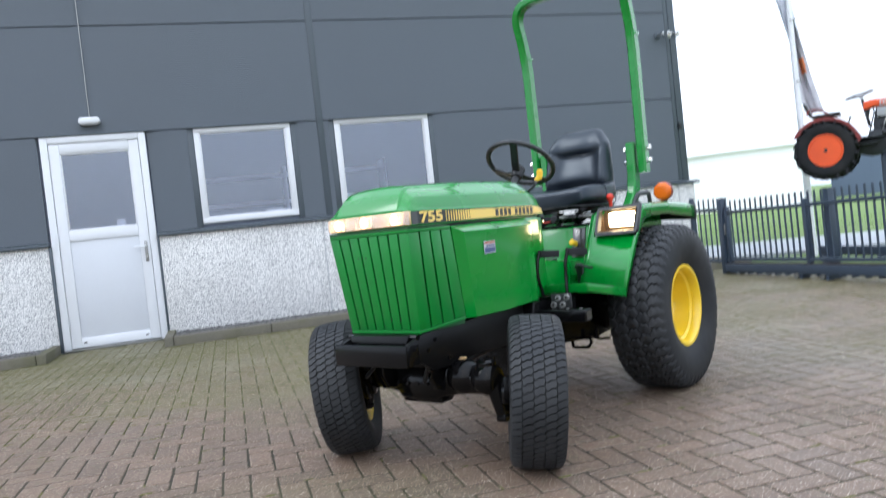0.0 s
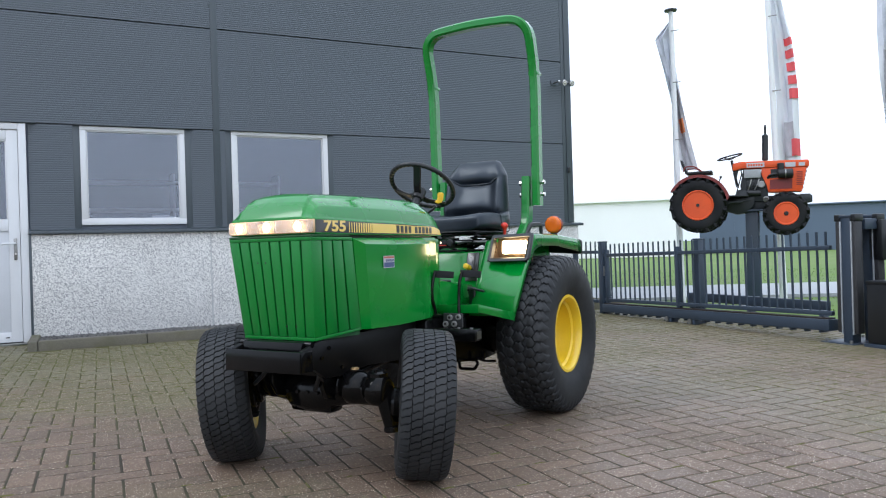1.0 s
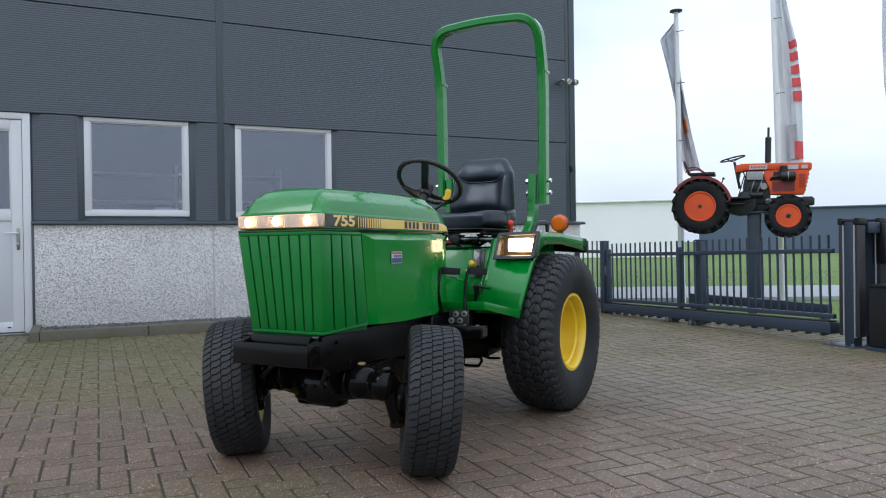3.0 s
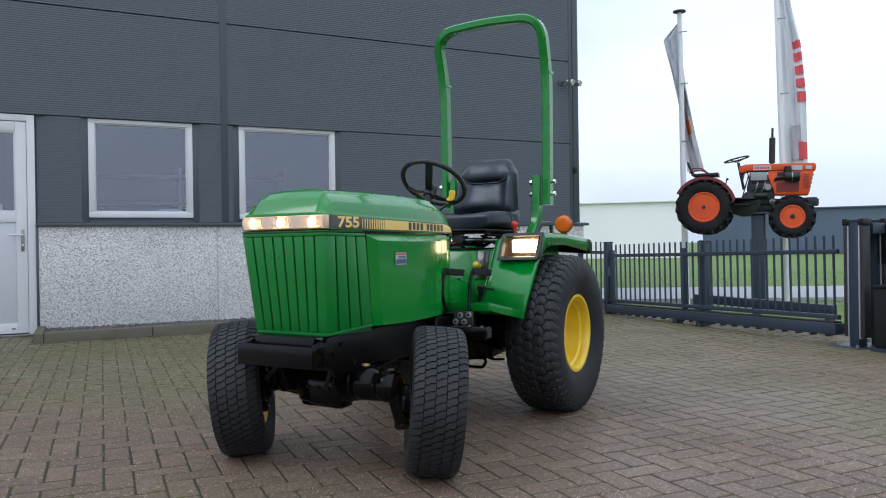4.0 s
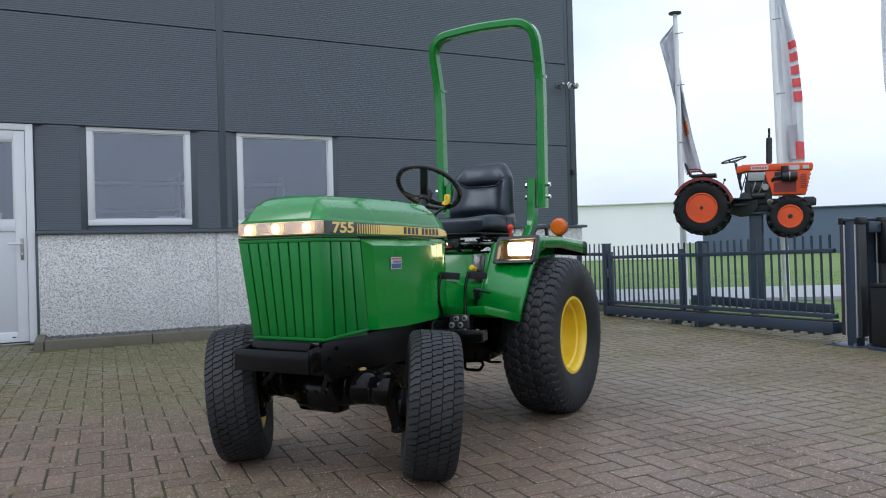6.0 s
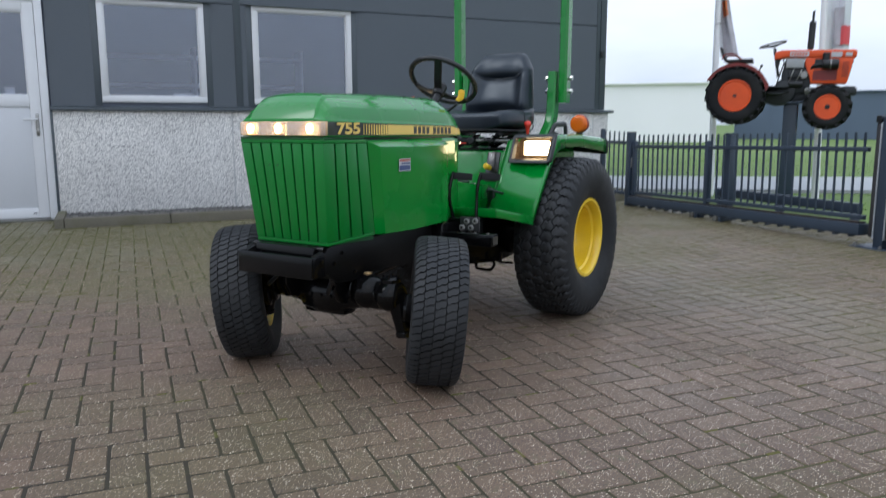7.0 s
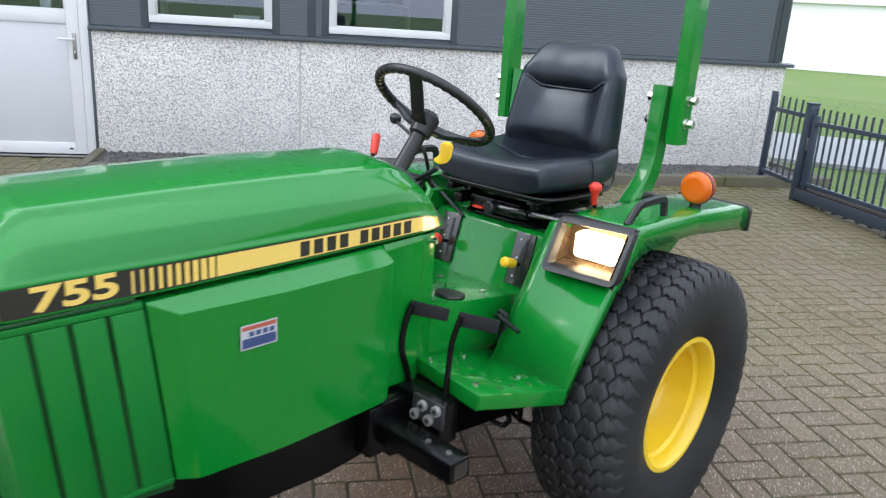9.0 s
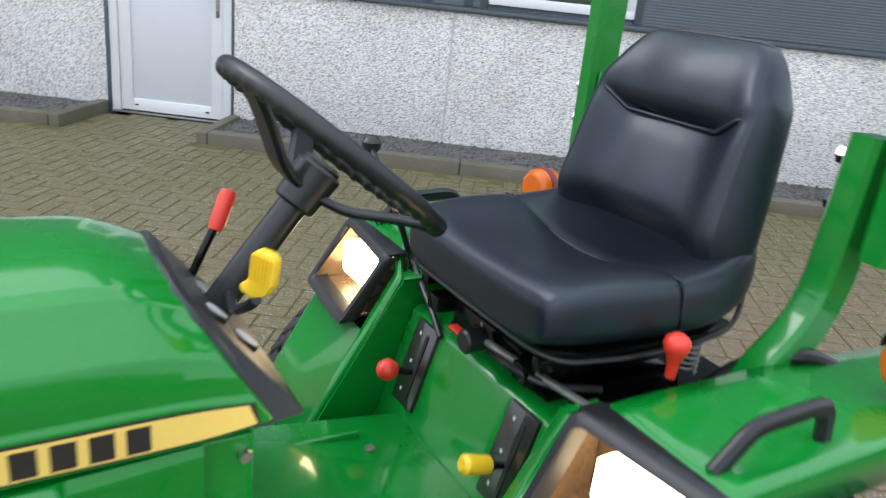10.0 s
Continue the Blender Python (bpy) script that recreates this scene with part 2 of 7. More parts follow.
M["decal_black"] = mat("decal_black", (0.012, 0.012, 0.010), 0.35, var=0.1, coat=0.8)
M["black"] = mat("black_enamel", (0.0030, 0.0030, 0.0034), 0.19, var=0.25, scale=14.0, bump=0.10, coat=0.0, spec=0.24, dirt=(0.008, 0.0075, 0.007), dirt_amount=0.4)
M["gloss_black"] = mat("wet_black_enamel", (0.0030, 0.0030, 0.0033), 0.11, var=0.2, scale=16.0, bump=0.12, coat=0.0, spec=0.17, dirt=(0.010, 0.009, 0.008), dirt_amount=0.3)
M["casting"] = mat("grey_casting", (0.022, 0.023, 0.024), 0.55, var=0.3, scale=30.0, bump=0.2)
M["rust"] = mat("rusty_dirt", (0.022, 0.015, 0.012), 0.9, var=0.4, scale=12.0, bump=0.4)
M["frame_black"] = mat("dull_black_enamel", (0.0030, 0.0030, 0.0034), 0.42, var=0.3, scale=14.0, bump=0.15, spec=0.22, dirt=(0.009, 0.008, 0.007), dirt_amount=0.4)
M["coupler_zinc"] = mat("pale_zinc", (0.26, 0.26, 0.25), 0.5, metal=0.3, var=0.2, scale=40.0)
M["seal"] = mat("pale_seal", (0.34, 0.36, 0.38), 0.6, var=0.15, scale=20.0)
M["edge_rubber"] = mat("dusty_edge_rubber", (0.024, 0.024, 0.027), 0.6, var=0.2, scale=9.0)
M["plastic"] = mat("black_plastic", (0.007, 0.0080, 0.0095), 0.40, var=0.15, scale=12.0, fine=400.0, bump=0.12)
M["vinyl"] = mat("black_vinyl", (0.0056, 0.0084, 0.0140), 0.36, var=0.15, scale=5.0, fine=520.0, bump=0.20, coat=0.06, spec=0.52)
M["vinyl"].node_tree.nodes["Principled BSDF"].inputs["Specular Tint"].default_value = (0.80, 0.91, 1.0, 1)
M["rubber"] = mat("tyre_rubber", (0.0100, 0.0108, 0.0120), 0.62, var=0.25, scale=7.0, fine=150.0, bump=0.2, spec=0.34, dirt=(0.034, 0.033, 0.033), dirt_amount=0.55)
# worn, dusty tread, also paler than the carcass to paint its blocks as lit
M["lit_tread_rubber"] = mat("worn_lit_tread_rubber", (0.0155, 0.0168, 0.0186), 0.60, var=0.30, scale=7.0, fine=150.0, bump=0.2, spec=0.35, dirt=(0.036, 0.036, 0.036), dirt_amount=0.55)
M["old_rubber"] = mat("weathered_rubber", (0.009, 0.0095, 0.011), 0.75, var=0.3, scale=9.0, bump=0.2, spec=0.25, dirt=(0.028, 0.027, 0.026), dirt_amount=0.5)
M["steel"] = mat("zinc_steel", (0.62, 0.62, 0.60), 0.25, metal=1.0, var=0.1, scale=30.0)
M["dull_steel"] = mat("dull_steel", (0.30, 0.30, 0.29), 0.4, metal=0.9, var=0.2, scale=30.0, bump=0.1)
M["brass"] = mat("brass_plug", (0.75, 0.50, 0.25), 0.35, metal=0.6, var=0.1)
M["red"] = mat("red_plastic", (0.62, 0.035, 0.018), 0.38, var=0.07)
M["amber"] = clear("amber_lens", (0.80, 0.165, 0.009), 0.14, 0.30)
M["reflector"] = mat("warm_reflector", (0.76, 0.50, 0.30), 0.30, metal=0.85, var=0.1, scale=20.0)
M["lamp_box"] = mat("smoked_lamp_box", (0.15, 0.105, 0.068), 0.28, metal=0.6, var=0.2, scale=20.0, spec=0.6)
M["lens_glass"] = clear("lamp_glass", (0.95, 0.92, 0.88), 0.04, 0.82)
M["bulb"] = glow("lit_lamp", (1.0, 0.76, 0.44), 9.0)
M["bulb_small"] = glow("lit_bulb", (1.0, 0.68, 0.28), 48.0)
M["door_panel"] = mat("pale_grey_door_panel", (0.54, 0.555, 0.58), 0.42, var=0.04, scale=2.0)
M["white"] = mat("white_window_profile", (0.66, 0.67, 0.69), 0.38, var=0.04, scale=3.0, dirt=(0.55, 0.55, 0.52), dirt_amount=0.25)
M["sticker_white"] = mat("sticker_white", (0.46, 0.46, 0.48), 0.4, var=0.05)
M["sticker_blue"] = mat("sticker_blue", (0.035, 0.06, 0.16), 0.4, var=0.08)
M["sticker_red"] = mat("sticker_red", (0.38, 0.09, 0.06), 0.4, var=0.08)
M["clad"] = mat("anthracite_cladding", (0.080, 0.096, 0.115), 0.45, var=0.07, scale=0.8, fine=60.0, dirt=(0.073, 0.086, 0.100), dirt_amount=0.4)
M["trim"] = mat("anthracite_trim", (0.058, 0.073, 0.086), 0.40, var=0.08, scale=1.5, fine=60.0)
M["plinth"] = pebble_mat("exposed_aggregate", (0.80, 0.785, 0.755), (0.20, 0.205, 0.21), 128.0, 1.0)
M["gravel"] = pebble_mat("dark_gravel", (0.13, 0.125, 0.12), (0.035, 0.035, 0.036), 42.0, 1.0)
M["mortar"] = mat("joint_mortar", (0.45, 0.46, 0.46), 0.9, var=0.08)
M["kerb"] = mat("mossy_concrete", (0.118, 0.107, 0.080), 0.85, var=0.26, scale=5.0, fine=110.0, bump=0.5, dirt=(0.075, 0.074, 0.030), dirt_amount=0.85)
M["moss"] = mat("joint_moss", (0.082, 0.080, 0.020), 0.95, var=0.35, scale=1.2, fine=60.0, bump=0.5, dirt=(0.110, 0.100, 0.028), dirt_amount=0.7, where="Object")
M["joint"] = joint_mat("mossy_joint_sand")
M["paver"] = paver_mat("paver_stone", True)
M["paver_field"] = paver_mat("paver_field", False)
M["fence"] = mat("fence_coating", (0.026, 0.040, 0.062), 0.42, var=0.10, scale=4.0)
M["grass"] = mat("grass", (0.098, 0.165, 0.028), 0.9, var=0.22, scale=0.6, fine=24.0, bump=0.6, dirt=(0.15, 0.185, 0.05), dirt_amount=0.5)
M["road"] = mat("pale_concrete_road", (0.33, 0.34, 0.35), 0.8, var=0.1, scale=0.9, fine=50.0)
M["hall_white"] = mat("white_sheet_cladding", (0.88, 0.87, 0.88), 0.55, var=0.04, scale=0.3)
M["hall_blue"] = mat("blue_sheet_cladding", (0.088, 0.120, 0.175), 0.5, var=0.06, scale=0.3)
M["orange"] = mat("orange_paint", (0.70, 0.088, 0.018), 0.50, var=0.14, scale=6.0, coat=0.05, spec=0.35, dirt=(0.45, 0.05, 0.02), dirt_amount=0.4)
M["rust_red"] = mat("faded_red_fender", (0.17, 0.020, 0.018), 0.5, var=0.2, scale=8.0)
M["engine"] = mat("dark_engine_grey", (0.012, 0.016, 0.019), 0.5, var=0.35, scale=12.0, bump=0.2)
M["flag"] = mat("flag_cloth", (0.70, 0.72, 0.76), 0.85, var=0.06, scale=2.5)
M["flag_grey"] = mat("flag_print_pale", (0.64, 0.66, 0.72), 0.85, var=0.25, scale=6.0)
M["flag_dark"] = mat("flag_print_grey", (0.44, 0.43, 0.46), 0.85, var=0.35, scale=5.0)
M["flag_red"] = mat("flag_print_red", (0.70, 0.10, 0.11), 0.85, var=0.15)
M["flag_orange"] = mat("flag_print_orange", (0.55, 0.16, 0.05), 0.85, var=0.3, scale=6.0)
M["pole"] = mat("white_pole", (0.78, 0.79, 0.80), 0.4, var=0.04)
M["room"] = mat("room_wall", (0.13, 0.15, 0.19), 0.8, var=0.06, scale=1.0)
M["glass"] = clear("window_glass", (0.78, 0.84, 0.96), 0.0, 1.0, 1.92)


# ---------------------------------------------------------------- building blocks
def smooth(me, angle=35):
    for f in me.polygons:
        f.use_smooth = True
    me.set_sharp_from_angle(angle=radians(angle))


def part(name, bm, material, parent=None, label="", at=None, angle=35, flat=False):
    """Links a bmesh as one mesh object, under a thing or a part when parent is given."""
    bmesh.ops.recalc_face_normals(bm, faces=bm.faces)
    me = bpy.data.meshes.new(name)
    bm.to_mesh(me)
    bm.free()
    me.materials.append(M[material])
    if not flat:
        smooth(me, angle)
    ob = new(name, me)
    if at is not None:
        ob.matrix_basis = at
    if parent is not None:
        ob.parent = parent
    if label:
        tagged(ob, label)
    return ob


def thing(name, label, category, at=None, group="", kind=""):
    ob = new(name)
    ob.empty_display_size = 0.1
    if at is not None:
        ob.matrix_basis = at
    return tagged(ob, label, category, group, kind)


def box(x0, x1, y0, y1, z0, z1, bev=0.0, seg=2, bm=None):
    own = bmesh.new()
    vs = [own.verts.new((x, y, z)) for x in (x0, x1) for y in (y0, y1) for z in (z0, z1)]
    for q in ((0, 1, 3, 2), (4, 6, 7, 5), (0, 4, 5, 1), (2, 3, 7, 6), (0, 2, 6, 4), (1, 5, 7, 3)):
        own.faces.new([vs[i] for i in q])
    if bev:
        bmesh.ops.bevel(own, geom=own.edges[:], offset=bev, segments=seg, profile=0.5, affect="EDGES")
    return join(bm, own)


def join(bm, own):
    """Adds own to bm (if there is one) and gives back the whole."""
    if bm is None:
        return own
    me = bpy.data.meshes.new("t")
    own.to_mesh(me)
    own.free()
    bm.from_mesh(me)
    bpy.data.meshes.remove(me)
    return bm


def moved(bm, m):
    bmesh.ops.transform(bm, matrix=m, verts=bm.verts)
    return bm


def basis(direction, up=(0, 0, 1)):
    z = Vector(direction).normalized()
    x = Vector(up).cross(z)
    if x.length < 1e-4:
        x = Vector((1, 0, 0)).cross(z)
    x.normalize()
    return x, z.cross(x), z


def cyl(a, b, r, seg=20, r2=None, bev=0.0, bm=None):
    own = bmesh.new()
    a, b = Vector(a), Vector(b)
    x, y, z = basis(b - a)
    r2 = r if r2 is None else r2
    rings = []
    L = (b - a).length
    prof = [(0, r), (L, r2)] if not bev else [(0, r - bev), (bev, r), (L - bev, r2), (L, r2 - bev)]
    for h, rad in prof:
        rings.append([own.verts.new(a + z * h + (x * math.cos(t) + y * math.sin(t)) * rad) for t in (math.tau * i / seg for i in range(seg))])
    for p, q in zip(rings, rings[1:]):
        for i in range(seg):
            own.faces.new((p[i], p[(i + 1) % seg], q[(i + 1) % seg], q[i]))
    own.faces.new(rings[0][::-1])
    own.faces.new(rings[-1])
    return join(bm, own)


def fillet(points, r, n=6):
    """A polyline with its inner corners rounded."""
    pts = [Vector(p) for p in points]
    res = [pts[0]]
    for a, b, c in zip(pts, pts[1:], pts[2:]):
        u, v = (a - b), (c - b)
        k = min(r, u.length * 0.48, v.length * 0.48)
        p, q = b + u.normalized() * k, b + v.normalized() * k
        for i in range(n + 1):
            t = i / n
            res.append(p * (1 - t) ** 2 + b * 2 * t * (1 - t) + q * t * t)
    return res + [pts[-1]]


def sweep(path, section, up=(0, 0, 1), closed=False, bm=None):
    """Sweeps a closed section of (side, up) pairs along a path."""
    own = bmesh.new()
    pts = [Vector(p) for p in path]
    rings = []
    n = len(pts)
    for i, p in enumerate(pts):
        a = pts[(i - 1) % n] if closed or i > 0 else p
        b = pts[(i + 1) % n] if closed or i < n - 1 else p
        x, y, _ = basis(b - a, up)
        rings.append([own.verts.new(p + x * s + y * t) for s, t in section])
    k = len(section)
    pairs = list(zip(rings, rings[1:])) + ([(rings[-1], rings[0])] if closed else [])
    for p, q in pairs:
        for i in range(k):
            own.faces.new((p[i], p[(i + 1) % k], q[(i + 1) % k], q[i]))
    if not closed:
        own.faces.new(rings[0][::-1])
        own.faces.new(rings[-1])
    return join(bm, own)


def ring(r, seg=12, rx=None):
    return [((rx or r) * math.cos(math.tau * i / seg), r * math.sin(math.tau * i / seg)) for i in range(seg)]


def rect(w, h, c=0.004):
    w, h = w / 2, h / 2
    return [(w - c, -h), (w, -h + c), (w, h - c), (w - c, h), (-w + c, h), (-w, h - c), (-w, -h + c), (-w + c, -h)]


def tube(path, r, seg=12, up=(0, 0, 1), bm=None):
    return sweep(path, ring(r, seg), up, bm=bm)


def lathe(profile, axis="x", seg=48, bm=None, closed=False):
    """Turns (along, radius) pairs about an axis."""
    own = bmesh.new()
    rings = []
    for h, r in profile:
        row = []
        for i in range(seg):
            t = math.tau * i / seg
            c, s = r * math.cos(t), r * math.sin(t)
            row.append(own.verts.new({"x": (h, c, s), "y": (c, h, s), "z": (c, s, h)}[axis]))
        rings.append(row)
    pairs = list(zip(rings, rings[1:])) + ([(rings[-1], rings[0])] if closed else [])
    for p, q in pairs:
        for i in range(seg):
            own.faces.new((p[i], p[(i + 1) % seg], q[(i + 1) % seg], q[i]))
    if not closed:
        for row in (rings[0][::-1], rings[-1]):
            own.faces.new(row)
    bmesh.ops.remove_doubles(own, verts=own.verts, dist=1e-5)
    return join(bm, own)


def prism(poly, x0, x1, axis="x", bev=0.0, seg=2, bm=None):
    """A polygon of pairs drawn out along an axis: x gives (y, z), y gives (x, z), z gives (x, y)."""
    own = bmesh.new()

    def place(p, h):
        return {"x": (h, p[0], p[1]), "y": (p[0], h, p[1]), "z": (p[0], p[1], h)}[axis]

    a = [own.verts.new(place(p, x0)) for p in poly]
    b = [own.verts.new(place(p, x1)) for p in poly]
    own.faces.new(a)
    own.faces.new(b[::-1])
    k = len(poly)
    for i in range(k):
        own.faces.new((a[i], a[(i + 1) % k], b[(i + 1) % k], b[i]))
    bmesh.ops.recalc_face_normals(own, faces=own.faces)
    if bev:
        bmesh.ops.bevel(own, geom=own.edges[:], offset=bev, segments=seg, profile=0.5, affect="EDGES")
    return join(bm, own)


def loft(sections, cap=True, closed=True, bm=None):
    own = bmesh.new()
    rows = [[own.verts.new(p) for p in s] for s in sections]
    k = len(rows[0])
    for p, q in zip(rows, rows[1:]):
        for i in range(k if closed else k - 1):
            own.faces.new((p[i], p[(i + 1) % k], q[(i + 1) % k], q[i]))
    if cap:
        own.faces.new(rows[0][::-1])
        own.faces.new(rows[-1])
    bmesh.ops.recalc_face_normals(own, faces=own.faces)
    return join(bm, own)


def slab(quad, depth, bev=0.0, bm=None):
    """A plate on four corner points, thickened against its normal."""
    own = bmesh.new()
    p = [Vector(v) for v in quad]
    n = (p[1] - p[0]).cross(p[3] - p[0]).normalized()
    a = [own.verts.new(v) for v in p]
    b = [own.verts.new(v - n * depth) for v in p]
    own.faces.new(a)
    own.faces.new(b[::-1])
    k = len(p)
    for i in range(k):
        own.faces.new((a[(i + 1) % k], a[i], b[i], b[(i + 1) % k]))
    if bev:
        bmesh.ops.bevel(own, geom=own.edges[:], offset=bev, segments=2, profile=0.5, affect="EDGES")
    return join(bm, own)


def text_mesh(body, size, depth):
    cu = bpy.data.curves.new("t", "FONT")
    cu.body, cu.size, cu.extrude, cu.align_x, cu.align_y = body, size, depth, "LEFT", "CENTER"
    cu.offset = size * 0.030
    ob = new("t", cu)
    me = bpy.data.meshes.new_from_object(ob.evaluated_get(bpy.context.evaluated_depsgraph_get()))
    bpy.data.objects.remove(ob)
    bm = bmesh.new()
    bm.from_mesh(me)
    bpy.data.meshes.remove(me)
    return bm


# ---------------------------------------------------------------- building beside the yard
WALL = Matrix.Rotation(radians(53.66), 4, "Z") @ Matrix.Translation((0, 6.224, 0))  # x along the wall, y into the building
DOOR = (-2.44, -1.36, 0.02, 2.355)
WINDOWS = [(-0.840, 0.260, 1.262, 2.355), (0.790, 1.980, 1.252, 2.360)]
U0, U1, TOP = -9.0, 5.71, 6.1


def wall_blocks(cells, y0, y1):
    bm = None
    for u0, u1, z0, z1 in cells:
        bm = box(u0, u1, y0, y1, z0, z1, bm=bm)
    return bm


(d0, d1, dz0, dz1), (a0, a1, az0, az1), (b0, b1, bz0, bz1) = DOOR, *WINDOWS
cells = [(U0, d0, -0.1, 2.355), (d1, a0, -0.1, 2.355), (a0, a1, -0.1, az0), (a1, b0, -0.1, 2.355), (b0, b1, -0.1, bz0), (b1, U1 - 0.02, -0.1, 2.355), (U0, U1 - 0.02, 2.355, TOP)]
tagged(part("wall_north", wall_blocks(cells, 0.03, 0.24), "room", at=WALL, flat=True), "inner shell of an industrial hall wall", "wall", kind="structure")
side = box(U1 - 0.24, U1 - 0.02, 0.24, 14.0, -0.1, TOP)
tagged(part("wall_east", side, "clad", at=WALL, flat=True), "dark grey clad end wall of the hall", "wall", kind="structure")
tagged(part("wall_south", box(U0, U1 - 0.24, 13.8, 14.0, -0.1, TOP), "room", at=WALL, flat=True), "plain far wall of the hall", "wall", kind="structure")
tagged(part("wall_west", box(U0, U0 + 0.2, 0.24, 13.8, -0.1, TOP), "room", at=WALL, flat=True), "plain end wall of the hall", "wall", kind="structure")
tagged(part("ceiling", box(U0, U1, 0.0, 14.0, TOP + 0.004, TOP + 0.2), "trim", at=WALL, flat=True), "flat dark roof of the hall", "roof", kind="structure")
tagged(part("floor", box(U0 + 0.2, U1 - 0.24, 0.24, 13.8, -0.1, 0.01), "room", at=WALL, flat=True), "grey concrete floor inside the hall", "floor", kind="structure")
tagged(part("partition_wall", box(U0 + 0.2, U1 - 0.24, 3.2, 3.3, 0.01, TOP), "room", at=WALL, flat=True), "grey office partition seen dimly through the windows", "wall", kind="structure")

# ribbed cladding panels
cladding = tagged(new("cladding"), "anthracite horizontally ribbed metal cladding of the hall", "cladding", kind="structure")
cladding.matrix_basis = WALL


def ribbed(u0, u1, z0, z1, pitch=0.024, depth=0.0014):
    n = max(2, round((z1 - z0) / pitch))
    prof = []
    for i in range(n):
        z = z0 + (z1 - z0) * i / n
        h = (z1 - z0) / n
        prof += [(0.0, z + h * 0.05), (0.0, z + h * 0.5), (depth, z + h * 0.62), (depth, z + h * 0.93)]
    prof = [(0.028, z0)] + prof + [(0.028, z1)]
    own = bmesh.new()
    a = [own.verts.new((u0, y, z)) for y, z in prof]
    b = [own.verts.new((u1, y, z)) for y, z in prof]
    for i in range(len(prof) - 1):
        own.faces.new((a[i], b[i], b[i + 1], a[i + 1]))
    own.faces.new(a)
    own.faces.new(b[::-1])
    return own


JOINT = (0.585, 0.665)
ROWS_Z = [(1.215, 2.358), (2.372, 3.556), (3.570, 4.756), (4.770, 5.956)]
for n, (z0, z1) in enumerate(ROWS_Z):
    spans = [(U0, JOINT[0]), (JOINT[1], U1 - 0.16)]
    if n == 0:
        spans = [(U0, d0 - 0.03), (d1 + 0.02, a0 - 0.02), (a1 + 0.02, JOINT[0]), (JOINT[1], b0 - 0.02), (b1 + 0.02, U1 - 0.16)]
    for u0, u1 in spans:
        part("panel", ribbed(u0, u1, z0, z1), "clad", cladding, flat=True)
for u0, u1, z0, z1, proud in ((*JOINT, 1.215, 5.96, 0.006), (U1 - 0.16, U1 - 0.10, 1.215, 5.96, 0.004), (U1 - 0.098, U1, 1.215, 5.96, 0.012)):
    part("trim", box(u0, u1, -proud, 0.028, z0, z1, 0.003), "trim", cladding)
part("trim", box(U1 - 0.018, U1 + 0.002, 0.03, 0.4, 1.215, 5.96, 0.003), "trim", cladding)
part("parapet", box(U0, U1 + 0.02, -0.03, 0.028, 5.96, TOP + 0.21, 0.004), "trim", cladding)
for u0, u1 in ((a0 - 0.07, a1 + 0.10), (b0 - 0.06, b1 + 0.09), (d0 - 0.05, d1 + 0.10)):
    part("drip_edge", box(u0, u1, -0.045, 0.0, 2.360, 2.376, 0.003), "trim", cladding)
for u in (a0 - 0.035, a1 + 0.035, b0 - 0.035, b1 + 0.035):
    part("reveal", box(u - 0.035, u + 0.035, -0.003, 0.029, 1.222, 2.357, 0.002), "trim", cladding)

# plinth of exposed aggregate with its dark sill
plinth = tagged(new("plinth"), "pale exposed-aggregate concrete plinth with a thin dark sill", "plinth", kind="structure")
plinth.matrix_basis = WALL
for u0, u1 in ((U0, d0 - 0.035), (d1 + 0.025, 0.513), (0.527, 5.50), (5.514, U1 + 0.05)):
    part("slab", box(u0, u1, -0.035, 0.029, -0.05, 1.165, 0.004), "plinth", plinth)
for u in (0.520, 5.507):
    part("joint", box(u - 0.007, u + 0.007, -0.028, 0.029, -0.05, 1.165), "mortar", plinth)
part("return_slab", box(U1 - 0.02, U1 + 0.05, 0.03, 6.0, -0.05, 1.165, 0.004), "plinth", plinth)
for u0, u1 in ((U0, d0 - 0.02), (d1 + 0.005, U1 + 0.12)):
    part("sill_strip", prism([(-0.075, 1.168), (-0.075, 1.200), (0.0, 1.213), (0.029, 1.213), (0.029, 1.168)], u0, u1, "x", 0.003), "trim", plinth)
part("return_sill", box(U1 - 0.01, U1 + 0.12, 0.03, 6.0, 1.168, 1.205, 0.003), "trim", plinth)
for u0, u1 in ((d0 - 0.034, d0), (d1, d1 + 0.024)):
    part("door_reveal", box(u0, u1, -0.04, 0.03, 0.0, 1.167, 0.003), "trim", plinth)


